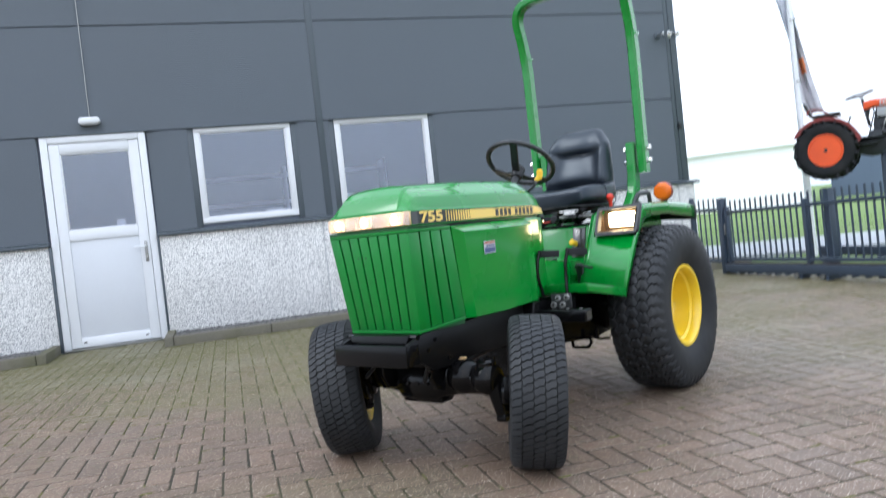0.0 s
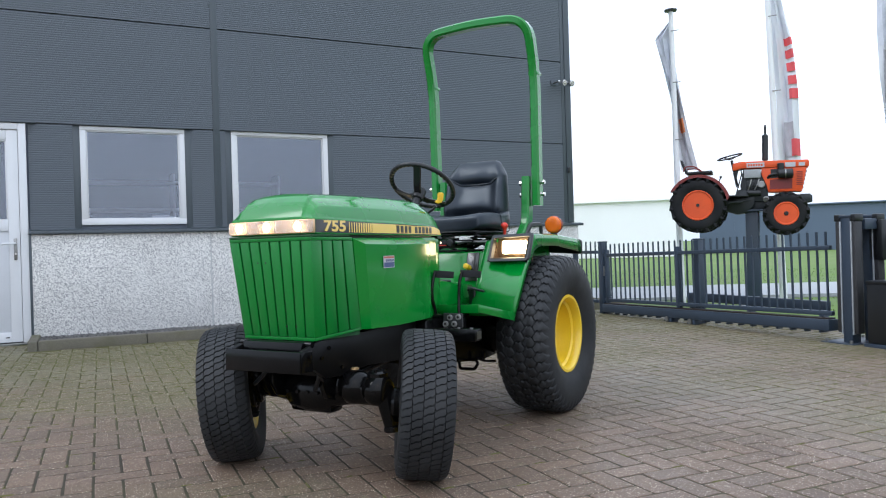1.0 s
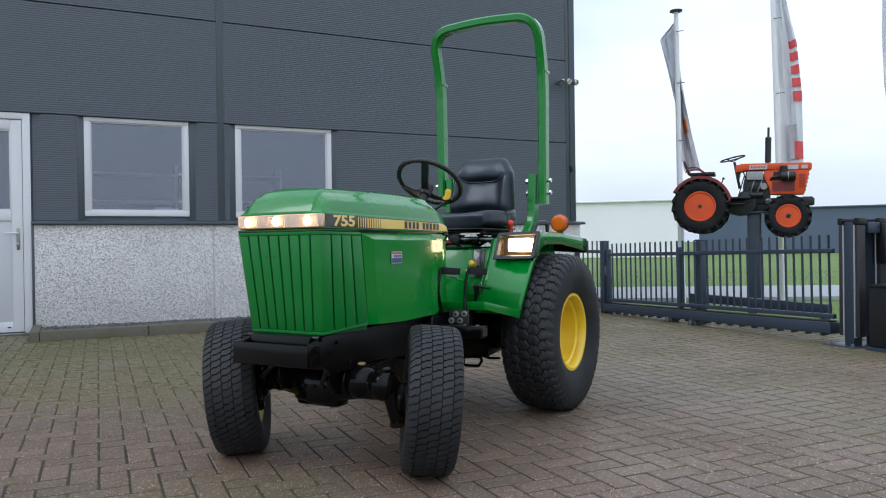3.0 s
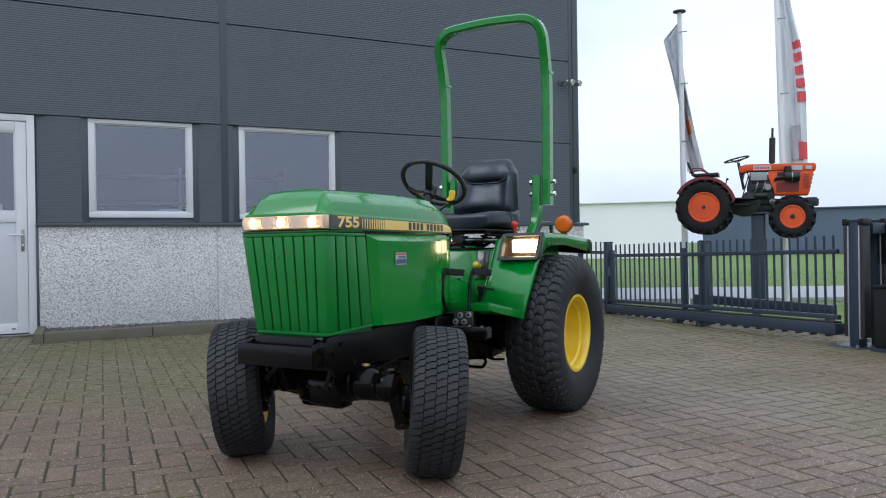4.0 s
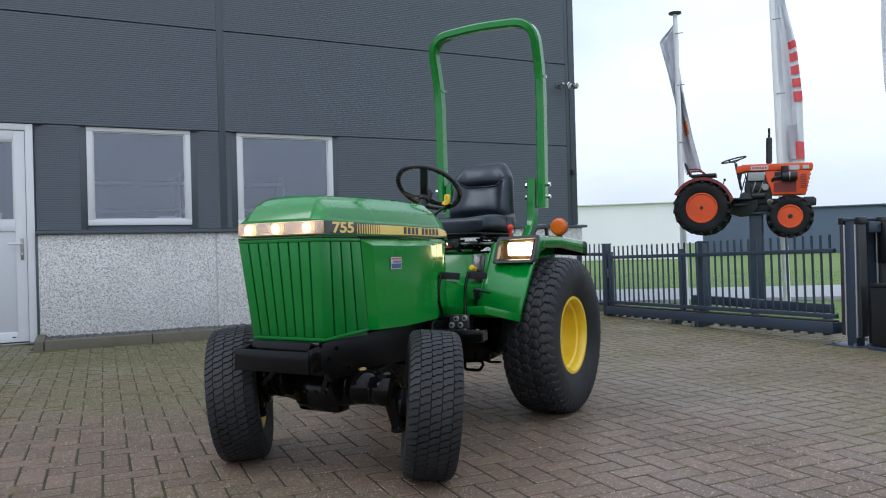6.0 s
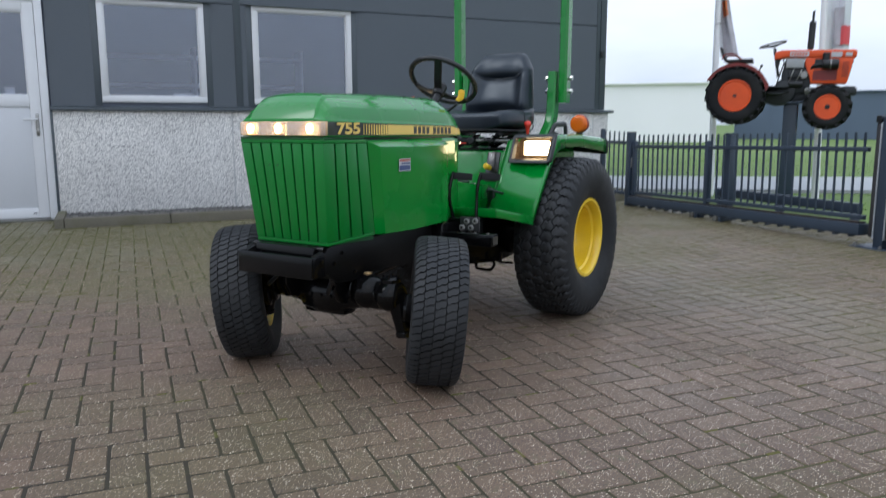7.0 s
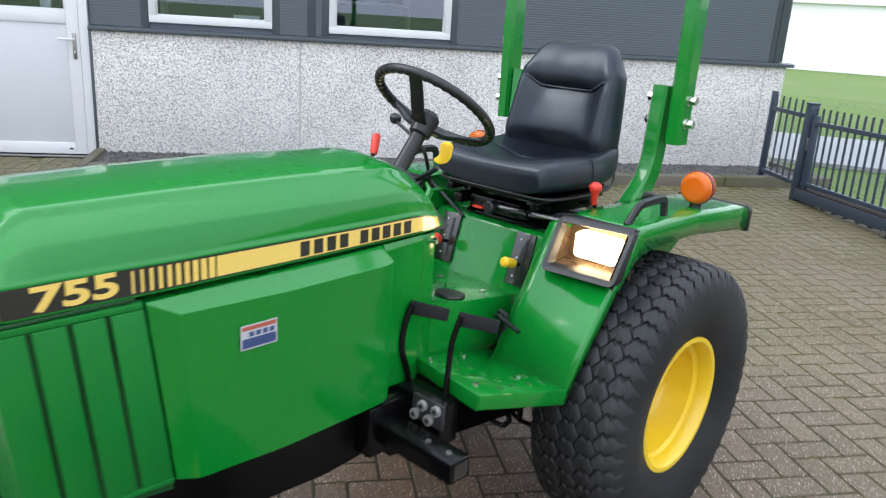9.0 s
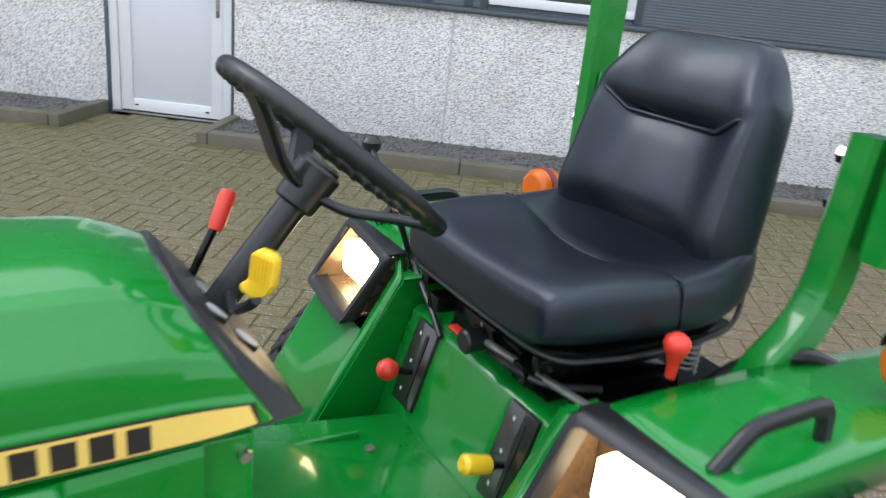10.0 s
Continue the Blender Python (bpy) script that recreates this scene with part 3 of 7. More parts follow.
def window(name, u0, u1, z0, z1, label):
    w = tagged(new(name), label, "window", kind="structure")
    w.matrix_basis = WALL
    f = 0.062
    bars = [(u0, u1, z0, z0 + f), (u0, u1, z1 - f * 0.75, z1), (u0, u0 + f, z0 + f, z1 - f * 0.75), (u1 - f, u1, z0 + f, z1 - f * 0.75)]
    for a, b, c, d in bars:
        part("frame_bar", box(a, b, -0.012, 0.06, c, d, 0.004), "white", w)
    for a, b, c, d in ((u0 + f, u0 + f + 0.014, z0 + f, z1 - f * 0.75), (u1 - f - 0.014, u1 - f, z0 + f, z1 - f * 0.75), (u0 + f + 0.014, u1 - f - 0.014, z0 + f, z0 + f + 0.014), (u0 + f + 0.014, u1 - f - 0.014, z1 - f * 0.75 - 0.014, z1 - f * 0.75)):
        part("glazing_bead", box(a, b, 0.006, 0.05, c, d, 0.002), "white", w)
    pane = part("pane", box(u0 + f + 0.004, u1 - f - 0.004, 0.024, 0.030, z0 + f + 0.004, z1 - f * 0.75 - 0.004), "glass", w, flat=True)
    pane.visible_shadow = False
    part("window_sill", box(u0 - 0.01, u1 + 0.01, 0.062, 0.26, z0 - 0.03, z0 - 0.005, 0.003), "white", w)
    return w


window("window_1", a0, a1, az0, az1, "square fixed window with white plastic frame")
window("window_2", b0, b1, bz0, bz1, "square fixed window with white plastic frame near the corner")

# door
door = tagged(new("door_1"), "closed white door with glazed upper half and lever handle", "door", kind="structure")
door.matrix_basis = WALL
for a, b, c, d in ((d0, d0 + 0.075, dz0, dz1), (d1 - 0.075, d1, dz0, dz1), (d0 + 0.075, d1 - 0.075, dz1 - 0.07, dz1)):
    part("door_frame", box(a, b, -0.03, 0.07, c, d, 0.004), "white", door)
part("threshold", box(d0, d1, -0.05, 0.07, 0.0, 0.019, 0.003), "dull_steel", door)
l0, l1 = d0 + 0.079, d1 - 0.079
lz = 1.262
for a, b, c, d in ((l0, l0 + 0.105, 0.03, dz1 - 0.075), (l1 - 0.105, l1, 0.03, dz1 - 0.075), (l0 + 0.105, l1 - 0.105, 0.03, 0.135), (l0 + 0.105, l1 - 0.105, lz - 0.055, lz + 0.055), (l0 + 0.105, l1 - 0.105, dz1 - 0.18, dz1 - 0.075)):
    part("leaf_frame", box(a, b, -0.018, 0.05, c, d, 0.005), "white", door)
part("lower_panel", box(l0 + 0.105, l1 - 0.105, -0.004, 0.04, 0.135, lz - 0.055, 0.002), "door_panel", door)
for a, b, c, d in ((l0 + 0.105, l1 - 0.105, lz + 0.055, lz + 0.073), (l0 + 0.105, l1 - 0.105, dz1 - 0.198, dz1 - 0.18), (l0 + 0.105, l0 + 0.12, lz + 0.073, dz1 - 0.198), (l1 - 0.12, l1 - 0.105, lz + 0.073, dz1 - 0.198)):
    part("glazing_bead", box(a, b, -0.008, 0.04, c, d, 0.003), "white", door)
pane = part("pane", box(l0 + 0.115, l1 - 0.115, 0.012, 0.018, lz + 0.06, dz1 - 0.185), "glass", door, flat=True)
pane.visible_shadow = False
hx = l1 - 0.045
handle = part("door_handle", box(hx - 0.016, hx + 0.016, -0.028, -0.018, 0.90, 1.13, 0.006), "dull_steel", door, "grey lever handle on a long plate")
part("lever", tube(fillet([(hx, -0.026, 1.075), (hx, -0.068, 1.075), (hx - 0.125, -0.068, 1.075)], 0.02), 0.010), "white", handle)
part("lock_cylinder", cyl((hx, -0.034, 0.965), (hx, -0.026, 0.965), 0.010), "steel", handle)
for u in (l0 + 0.14, l1 - 0.14):
    part("drain_cap", box(u - 0.017, u + 0.017, -0.024, -0.017, 0.075, 0.088, 0.003), "plastic", door)
for z in (0.28, 1.2, 2.1):
    part("hinge", cyl((d0 + 0.074, -0.036, z), (d0 + 0.074, -0.036, z + 0.10), 0.009), "white", door)

# things on the wall
lamp = thing("wall_lamp", "white oval bulkhead lamp above the door", "wall lamp", WALL @ Matrix.Translation((-1.91, 0.0, 2.505)))
bm = prism([(-0.10, -0.03), (-0.115, 0.0), (-0.09, 0.04), (0.09, 0.04), (0.115, 0.0), (0.10, -0.03)], -0.10, 0.0, "y", 0.012)
part("housing", bm, "white", lamp)
part("diffuser", box(-0.085, 0.085, -0.088, -0.012, -0.042, -0.031, 0.005), "sticker_white", lamp)
conduit = thing("cable_conduit", "thin pale cable conduit running up the cladding", "conduit", WALL)
part("pipe", cyl((-1.91, -0.012, 2.545), (-1.91, -0.012, 4.02), 0.0065, 10), "dull_steel", conduit)
box2 = thing("floodlight", "dark floodlight high on the cladding above the door", "floodlight", WALL @ Matrix.Translation((-1.91, 0.0, 4.13)))
part("housing", prism([(0.0, -0.04), (0.0, 0.05), (-0.10, 0.07), (-0.16, 0.02), (-0.14, -0.05)], -0.11, 0.11, "x", 0.01), "plastic", box2)
part("bracket", box(-0.03, 0.03, -0.03, 0.0, -0.11, -0.035, 0.004), "plastic", box2)
cam_unit = thing("wall_spotlight", "small twin chrome spotlight on a bracket near the hall corner", "spotlight", WALL @ Matrix.Translation((5.42, 0.0, 3.245)))
part("bracket", tube([(0, 0.0, 0), (0, -0.10, 0), (0.14, -0.12, -0.01)], 0.012), "dull_steel", cam_unit)
part("base_plate", box(-0.05, 0.05, -0.012, 0.0, -0.04, 0.04, 0.004), "trim", cam_unit)
for u in (0.02, 0.15):
    head = part("head", cyl((u, -0.125, -0.02), (u + 0.03, -0.22, -0.035), 0.036, 20, 0.045, 0.006), "steel", cam_unit)
    part("lens", cyl((u + 0.03, -0.219, -0.035), (u + 0.031, -0.224, -0.036), 0.036), "lens_glass", head)
    part("yoke", box(u - 0.045, u + 0.045, -0.155, -0.13, -0.006, 0.012, 0.004), "steel", cam_unit)
sign = thing("wall_sensor", "small grey sensor box on the corner trim", "sensor", WALL @ Matrix.Translation((5.63, -0.012, 1.98)))
part("body", box(-0.02, 0.02, -0.03, 0.0, -0.04, 0.04, 0.006), "plastic", sign)

# things behind the glass
for u, z, w, h, material, label in ((0.02, 1.262, 0.24, 0.10, "sticker_white", "white cardboard box on the window sill"), (-0.75, 1.262, 0.05, 0.07, "white", "small white pot on the window sill"), (-1.72, 1.33, 0.09, 0.07, "sticker_white", "white paper stack behind the door pane")):
    y = 0.15 if z < 1.3 else 0.09
    t = thing("storage_box" if w > 0.1 else "pot", label, "box" if w > 0.1 else "pot", WALL @ Matrix.Translation((u, y, z - 0.005)))
    part("body", box(-w / 2, w / 2, -0.03, 0.04, 0, h, 0.004), material, t)
    part("lid", box(-w / 2 - 0.004, w / 2 + 0.004, -0.034, 0.044, h, h + 0.012, 0.003), material, t)
shelf = thing("shelf_rack", "pale office shelf rack standing inside the hall", "shelf", WALL @ Matrix.Translation((-0.2, 2.6, 0.01)))
for z in (0.4, 1.0, 1.55, 1.95):
    part("shelf_board", box(-0.9, 2.2, 0, 0.4, z, z + 0.04, 0.004), "hall_white", shelf)
for u in (-0.9, 0.6, 2.16):
    part("upright", box(u, u + 0.04, 0, 0.4, 0, 2.1, 0.004), "hall_white", shelf)

# ---------------------------------------------------------------- ground
def sheet(points, z):
    own = bmesh.new()
    own.faces.new([own.verts.new((x, y, z)) for x, y in points])
    return own


tagged(part("ground", sheet([(-1500, -1500), (1500, -1500), (1500, 1500), (-1500, 1500)], -0.09), "grass", flat=True), "flat green grassland reaching the horizon", "grass", kind="structure")
PAV = Matrix.Translation((0.1965 - 0.1075 * math.cos(radians(52.3)), -0.307 - 0.1075 * math.sin(radians(52.3)), 0)) @ Matrix.Rotation(radians(52.3), 4, "Z")
FENCE_A, FENCE_B = Vector((-0.93, 7.08, 0)), Vector((1.93, 4.68, 0))
fdir = (FENCE_B - FENCE_A).normalized()
fnorm = Vector((-fdir.y, fdir.x, 0))
yard = [tuple((WALL @ Vector((u, -0.6, 0)))[:2]) for u in (U0 - 1, U1 + 0.5)]
p1 = FENCE_A - fdir * 1.4 + fnorm * 0.70
p2 = FENCE_B + fdir * 9.5 + fnorm * 0.70
edge = [yard[0], (p1.x - 0.35, p1.y), tuple(p1[:2]), tuple(p2[:2]), (10.4, -8.2), (-9.6, -8.2)]
bm = sheet(edge, -0.0019)
bm2 = bmesh.ops.extrude_face_region(bm, geom=bm.faces[:])
for v in bm2["geom"]:
    if isinstance(v, bmesh.types.BMVert):
        v.co.z = -0.088
tagged(part("pavement_bed", bm, "joint", flat=True), "mossy sand bed in the joints of the paved yard", "paving", kind="structure")

tagged(part("yard", sheet([(-34, -48), (36, -48), (36, -8.204), (-34, -8.204)], -0.002), "paver_field", flat=True), "plain brown-grey paved yard going on behind", "paving", kind="structure")

# gravel strip and kerb stones along the wall
strip = tagged(new("gravel_strip"), "strip of dark gravel between kerb and wall", "gravel", kind="structure")
strip.matrix_basis = WALL
rng = random.Random(5)
KERB_Y = -0.84
for u0, u1 in ((U0, d0 - 0.11), (d1 + 0.02, U1 + 0.2)):
    part("gravel_bed", box(u0, u1, KERB_Y + 0.13, -0.036, -0.05, 0.062), "gravel", strip, flat=True)
verts, faces = [], []
for _ in range(5200):
    u = rng.uniform(-4.5, U1 + 0.15)
    if d0 - 0.13 < u < d1 + 0.04:
        continue
    y, s = rng.uniform(KERB_Y + 0.135, -0.045), rng.uniform(0.008, 0.019)
    base = len(verts)
    z = 0.062 + s * 0.3
    pts = [(s, 0, 0), (-s, 0.2 * s, 0), (0, s, 0.1 * s), (0.1 * s, -s, 0), (0, 0.1 * s, s * 0.9)]
    t = rng.uniform(0, math.tau)
    for a, b, c in pts:
        verts.append((u + a * math.cos(t) - b * math.sin(t), y + a * math.sin(t) + b * math.cos(t), z + c * rng.uniform(0.7, 1.2)))
    for q in ((0, 2, 4), (2, 1, 4), (1, 3, 4), (3, 0, 4)):
        faces.append([base + i for i in q])
me = bpy.data.meshes.new("pebbles")
me.from_pydata(verts, [], faces)
me.materials.append(M["gravel"])
ob = new("pebbles", me)
ob.parent = strip
tagged(ob, kind="stuff")
kerb = tagged(new("kerb"), "low mossy concrete kerb stones edging the gravel strip", "kerb", kind="structure")
kerb.matrix_basis = WALL


def kerb_run(u0, u1, y0, y1, along):
    u = u0
    while u < u1 - 0.02:
        e = min(u + 1.0, u1)
        dz = rng.uniform(-0.004, 0.004)
        if along == "u":
            part("kerb_stone", box(u + 0.003, e - 0.003, y0, y1, -0.085, 0.098 + dz, 0.010), "kerb", kerb)
        u = e


kerb_run(d1 + 0.09, U1 + 0.25, KERB_Y, KERB_Y + 0.13, "u")
kerb_run(U0, d0 - 0.12, KERB_Y, KERB_Y + 0.13, "u")
part("kerb_stone", box(d1 + 0.0, d1 + 0.088, KERB_Y, -0.045, -0.085, 0.097, 0.010), "kerb", kerb)
part("kerb_stone", box(d0 - 0.118, d0 - 0.03, KERB_Y, -0.045, -0.085, 0.099, 0.010), "kerb", kerb)
part("kerb_stone", box(U1 + 0.165, U1 + 0.253, KERB_Y + 0.134, 1.2, -0.085, 0.097, 0.010), "kerb", kerb)

# road behind the fence, at right angles to the first view
ROAD = Matrix.Rotation(radians(24.0), 4, "Z")
tagged(part("road", box(-60, 60, 9.7, 12.9, -0.085, -0.03), "road", at=ROAD, flat=True), "pale concrete farm road behind the fence", "road", kind="structure")
# low grass verge rising behind the hall
grass_rng = random.Random(11)
verts, faces = [], []
for _ in range(16000):
    x, y = grass_rng.uniform(-7, 9), grass_rng.uniform(7.0, 24.0)
    p = Vector((x, y, 0))
    if (p - FENCE_A).dot(fnorm) < 0.74 or (WALL.inverted() @ p).x < U1 + 0.4 and (WALL.inverted() @ p).y > -1:
        continue
    if 9.55 < (ROAD.inverted() @ p).y < 13.05:
        continue
    h, t, w = grass_rng.uniform(0.012, 0.03), grass_rng.uniform(0, math.tau), grass_rng.uniform(0.004, 0.010)
    b = len(verts)
    lean = grass_rng.uniform(-0.04, 0.04)
    verts += [(x - w * math.cos(t), y - w * math.sin(t), -0.092), (x + w * math.cos(t), y + w * math.sin(t), -0.092), (x + lean, y + lean, -0.09 + h)]
    faces.append((b, b + 1, b + 2))
me = bpy.data.meshes.new("grass_tufts")
me.from_pydata(verts, [], faces)
me.materials.append(M["grass"])
tagged(new("grass_tufts", me), "short green grass blades behind the fence", "grass", kind="stuff")


# ---------------------------------------------------------------- distance
def hall(name, label, at, length, height, depth, material, bays):
    h = thing(name, label, "building", at)
    part("wall", box(0, length, 0, depth, -0.09, height, 0.02), material, h, flat=True)
    part("roof_edge", box(-0.15, length + 0.15, -0.2, depth + 0.1, height, height + 0.10, 0.02), material, h)
    for i in range(bays):
        x = length * (i + 0.5) / bays
        part("cover_strip", box(x - 0.05, x + 0.05, -0.03, 0.0, 0, height - 0.02), material, h)
    return h


hall("white_hall", "long white sheet-clad hall beyond the field", pose(-37.84, 39.0, 0, 0, 0, 14), 31.5, 3.45, 12, "hall_white", 7)
hall("blue_hall", "long dark blue sheet-clad hall beyond the field", pose(-8.04, 58.66, 0, 0, 0, 3.5), 70, 3.22, 14, "hall_blue", 14)


# ---------------------------------------------------------------- fence and sliding gate
FROT = math.degrees(math.atan2(fdir.y, fdir.x))
FM = Matrix.Translation(FENCE_A) @ Matrix.Rotation(radians(FROT), 4, "Z")


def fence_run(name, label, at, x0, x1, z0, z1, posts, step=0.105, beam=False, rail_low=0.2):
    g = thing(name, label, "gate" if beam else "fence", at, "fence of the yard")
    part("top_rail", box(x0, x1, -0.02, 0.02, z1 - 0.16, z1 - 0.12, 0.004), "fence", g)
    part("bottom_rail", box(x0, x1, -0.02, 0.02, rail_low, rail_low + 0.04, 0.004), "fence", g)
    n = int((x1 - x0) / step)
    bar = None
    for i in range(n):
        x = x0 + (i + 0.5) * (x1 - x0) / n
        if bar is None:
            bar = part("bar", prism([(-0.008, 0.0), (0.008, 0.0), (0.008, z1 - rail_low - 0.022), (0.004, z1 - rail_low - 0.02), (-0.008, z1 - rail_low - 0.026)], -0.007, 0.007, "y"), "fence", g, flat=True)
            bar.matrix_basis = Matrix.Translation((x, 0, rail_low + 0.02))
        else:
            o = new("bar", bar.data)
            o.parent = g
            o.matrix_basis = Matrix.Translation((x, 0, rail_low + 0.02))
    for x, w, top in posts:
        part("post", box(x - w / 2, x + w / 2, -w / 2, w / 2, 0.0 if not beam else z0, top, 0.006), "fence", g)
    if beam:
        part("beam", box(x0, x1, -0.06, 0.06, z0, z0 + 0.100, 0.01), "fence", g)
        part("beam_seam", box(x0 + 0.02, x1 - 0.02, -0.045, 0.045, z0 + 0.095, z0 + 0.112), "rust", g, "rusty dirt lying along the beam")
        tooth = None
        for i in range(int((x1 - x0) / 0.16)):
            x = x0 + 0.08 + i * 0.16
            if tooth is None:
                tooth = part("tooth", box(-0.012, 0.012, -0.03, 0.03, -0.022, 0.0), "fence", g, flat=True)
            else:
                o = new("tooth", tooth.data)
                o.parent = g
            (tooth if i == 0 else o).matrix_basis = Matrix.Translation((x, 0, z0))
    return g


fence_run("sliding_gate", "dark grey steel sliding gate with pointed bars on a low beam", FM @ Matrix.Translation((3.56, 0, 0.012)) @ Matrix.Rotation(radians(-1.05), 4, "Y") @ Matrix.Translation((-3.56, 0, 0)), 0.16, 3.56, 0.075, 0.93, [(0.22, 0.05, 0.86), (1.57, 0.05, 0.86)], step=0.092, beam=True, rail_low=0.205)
guard = thing("guard_rail", "low dark grey steel rail standing behind the gate", "rail", FM @ Matrix.Translation((0, 0.5, -0.012)))
part("rail", box(1.16, 3.07, -0.035, 0.035, 0.205, 0.300, 0.006), "fence", guard)
for x in (1.20, 2.10, 3.02):
    part("leg", box(x - 0.03, x + 0.03, -0.034, 0.034, 0.0, 0.204, 0.004), "fence", guard)
fence_run("corner_fence", "short dark grey steel bar fence between hall and gate", Matrix.Translation(FENCE_A + Vector((-0.47, 0.52, 0))) @ Matrix.Rotation(radians(FROT - 4), 4, "Z"), 0.0, 0.62, 0.0, 0.92, [(0.0, 0.05, 0.95)], beam=False, rail_low=0.12)
for x, w, top, label in ((0.115, 0.085, 0.900, "dark grey square steel gate post beside the hall corner"), (1.77, 0.08, 0.90, "dark grey square steel guide post behind the gate")):
    p = thing("gate_post", label, "post", FM @ Matrix.Translation((x, 0.11 if x > 1 else -0.0, 0)), "posts of the gate")
    part("shaft", box(-w / 2, w / 2, -w / 2, w / 2, -0.012, top, 0.006), "fence", p)
    part("cap", box(-w / 2 - 0.004, w / 2 + 0.004, -w / 2 - 0.004, w / 2 + 0.004, top, top + 0.018, 0.006), "fence", p)
    if x < 1:
        part("lock_case", box(w / 2, w / 2 + 0.02, -0.03, 0.03, 0.48, 0.60, 0.005), "dull_steel", p)
for x in (1.42, 1.80):
    r = thing("roller_block", "dark steel roller block under the gate beam", "roller", FM @ Matrix.Translation((x, 0, -0.012)), "rollers of the gate")
    part("block", box(-0.06, 0.06, -0.05, 0.05, 0, 0.064, 0.008), "fence", r)
    part("roller", cyl((0, -0.07, 0.045), (0, 0.07, 0.045), 0.028), "dull_steel", r)
portal = thing("gate_portal", "tall double steel guide portal of the sliding gate", "gate portal", FM @ Matrix.Translation((3.68, 0.0, -0.012)))
for y in (0.0, 0.25):
    leg = part("portal_post", box(0.012, 0.100, y - 0.05, y + 0.05, 0.02, 1.06, 0.006), "fence", portal)
    for a, b in ((-0.043, -0.003), (0.115, 0.156)):
        part("rubber_edge", box(a, b, y - 0.050, y + 0.030, 0.10, 1.03, 0.010), "edge_rubber", leg, "dark rubber safety edge")
        part("end_cap", box(a - 0.006, b + 0.006, y - 0.056, y + 0.036, 1.03, 1.090, 0.008), "plastic", leg)
    for a in (-0.003, 0.101):
        part("inlay", box(a + 0.0015, a + 0.0125, y - 0.052, y - 0.020, 0.09, 1.03, 0.002), "seal", leg, "pale sealing strip")
    part("cap", box(-0.004, 0.116, y - 0.055, y + 0.055, 1.06, 1.082, 0.006), "fence", leg)
part("foot_plate", box(-0.16, 0.16, -0.12, 0.37, 0.0, 0.02, 0.004), "fence", portal)
for x, y in ((-0.12, -0.09), (0.12, -0.09), (-0.12, 0.34), (0.12, 0.34)):
    part("anchor_bolt", cyl((x, y, 0.02), (x, y, 0.045), 0.014, 8), "dull_steel", portal)
part("guide_head", box(-0.05, 0.16, 0.055, 0.195, 0.96, 1.05, 0.008), "fence", portal)
part("catch_box", box(0.07, 0.20, 0.20, 0.30, 0.70, 1.04, 0.008), "plastic", portal, "dark catch box on the rear post")
fence_run("rear_fence", "dark grey steel bar fence going on beside the drive box", FM @ Matrix.Translation((0, 0.36, 0)), 3.90, 9.0, 0.075, 0.93, [(3.94, 0.06, 0.9), (6.3, 0.06, 0.95), (8.9, 0.06, 0.95)], beam=True, rail_low=0.22)
drive = thing("gate_motor", "black gate motor box standing beside the portal", "motor box", FM @ Matrix.Translation((4.08, 0.03, -0.012)))
part("case", box(-0.13, 0.24, -0.12, 0.12, 0.04, 0.52, 0.012), "plastic", drive)
part("lid", box(-0.135, 0.245, -0.125, 0.125, 0.52, 0.545, 0.01), "plastic", drive)
part("foot", box(-0.15, 0.26, -0.14, 0.14, 0.0, 0.04, 0.006), "fence", drive)


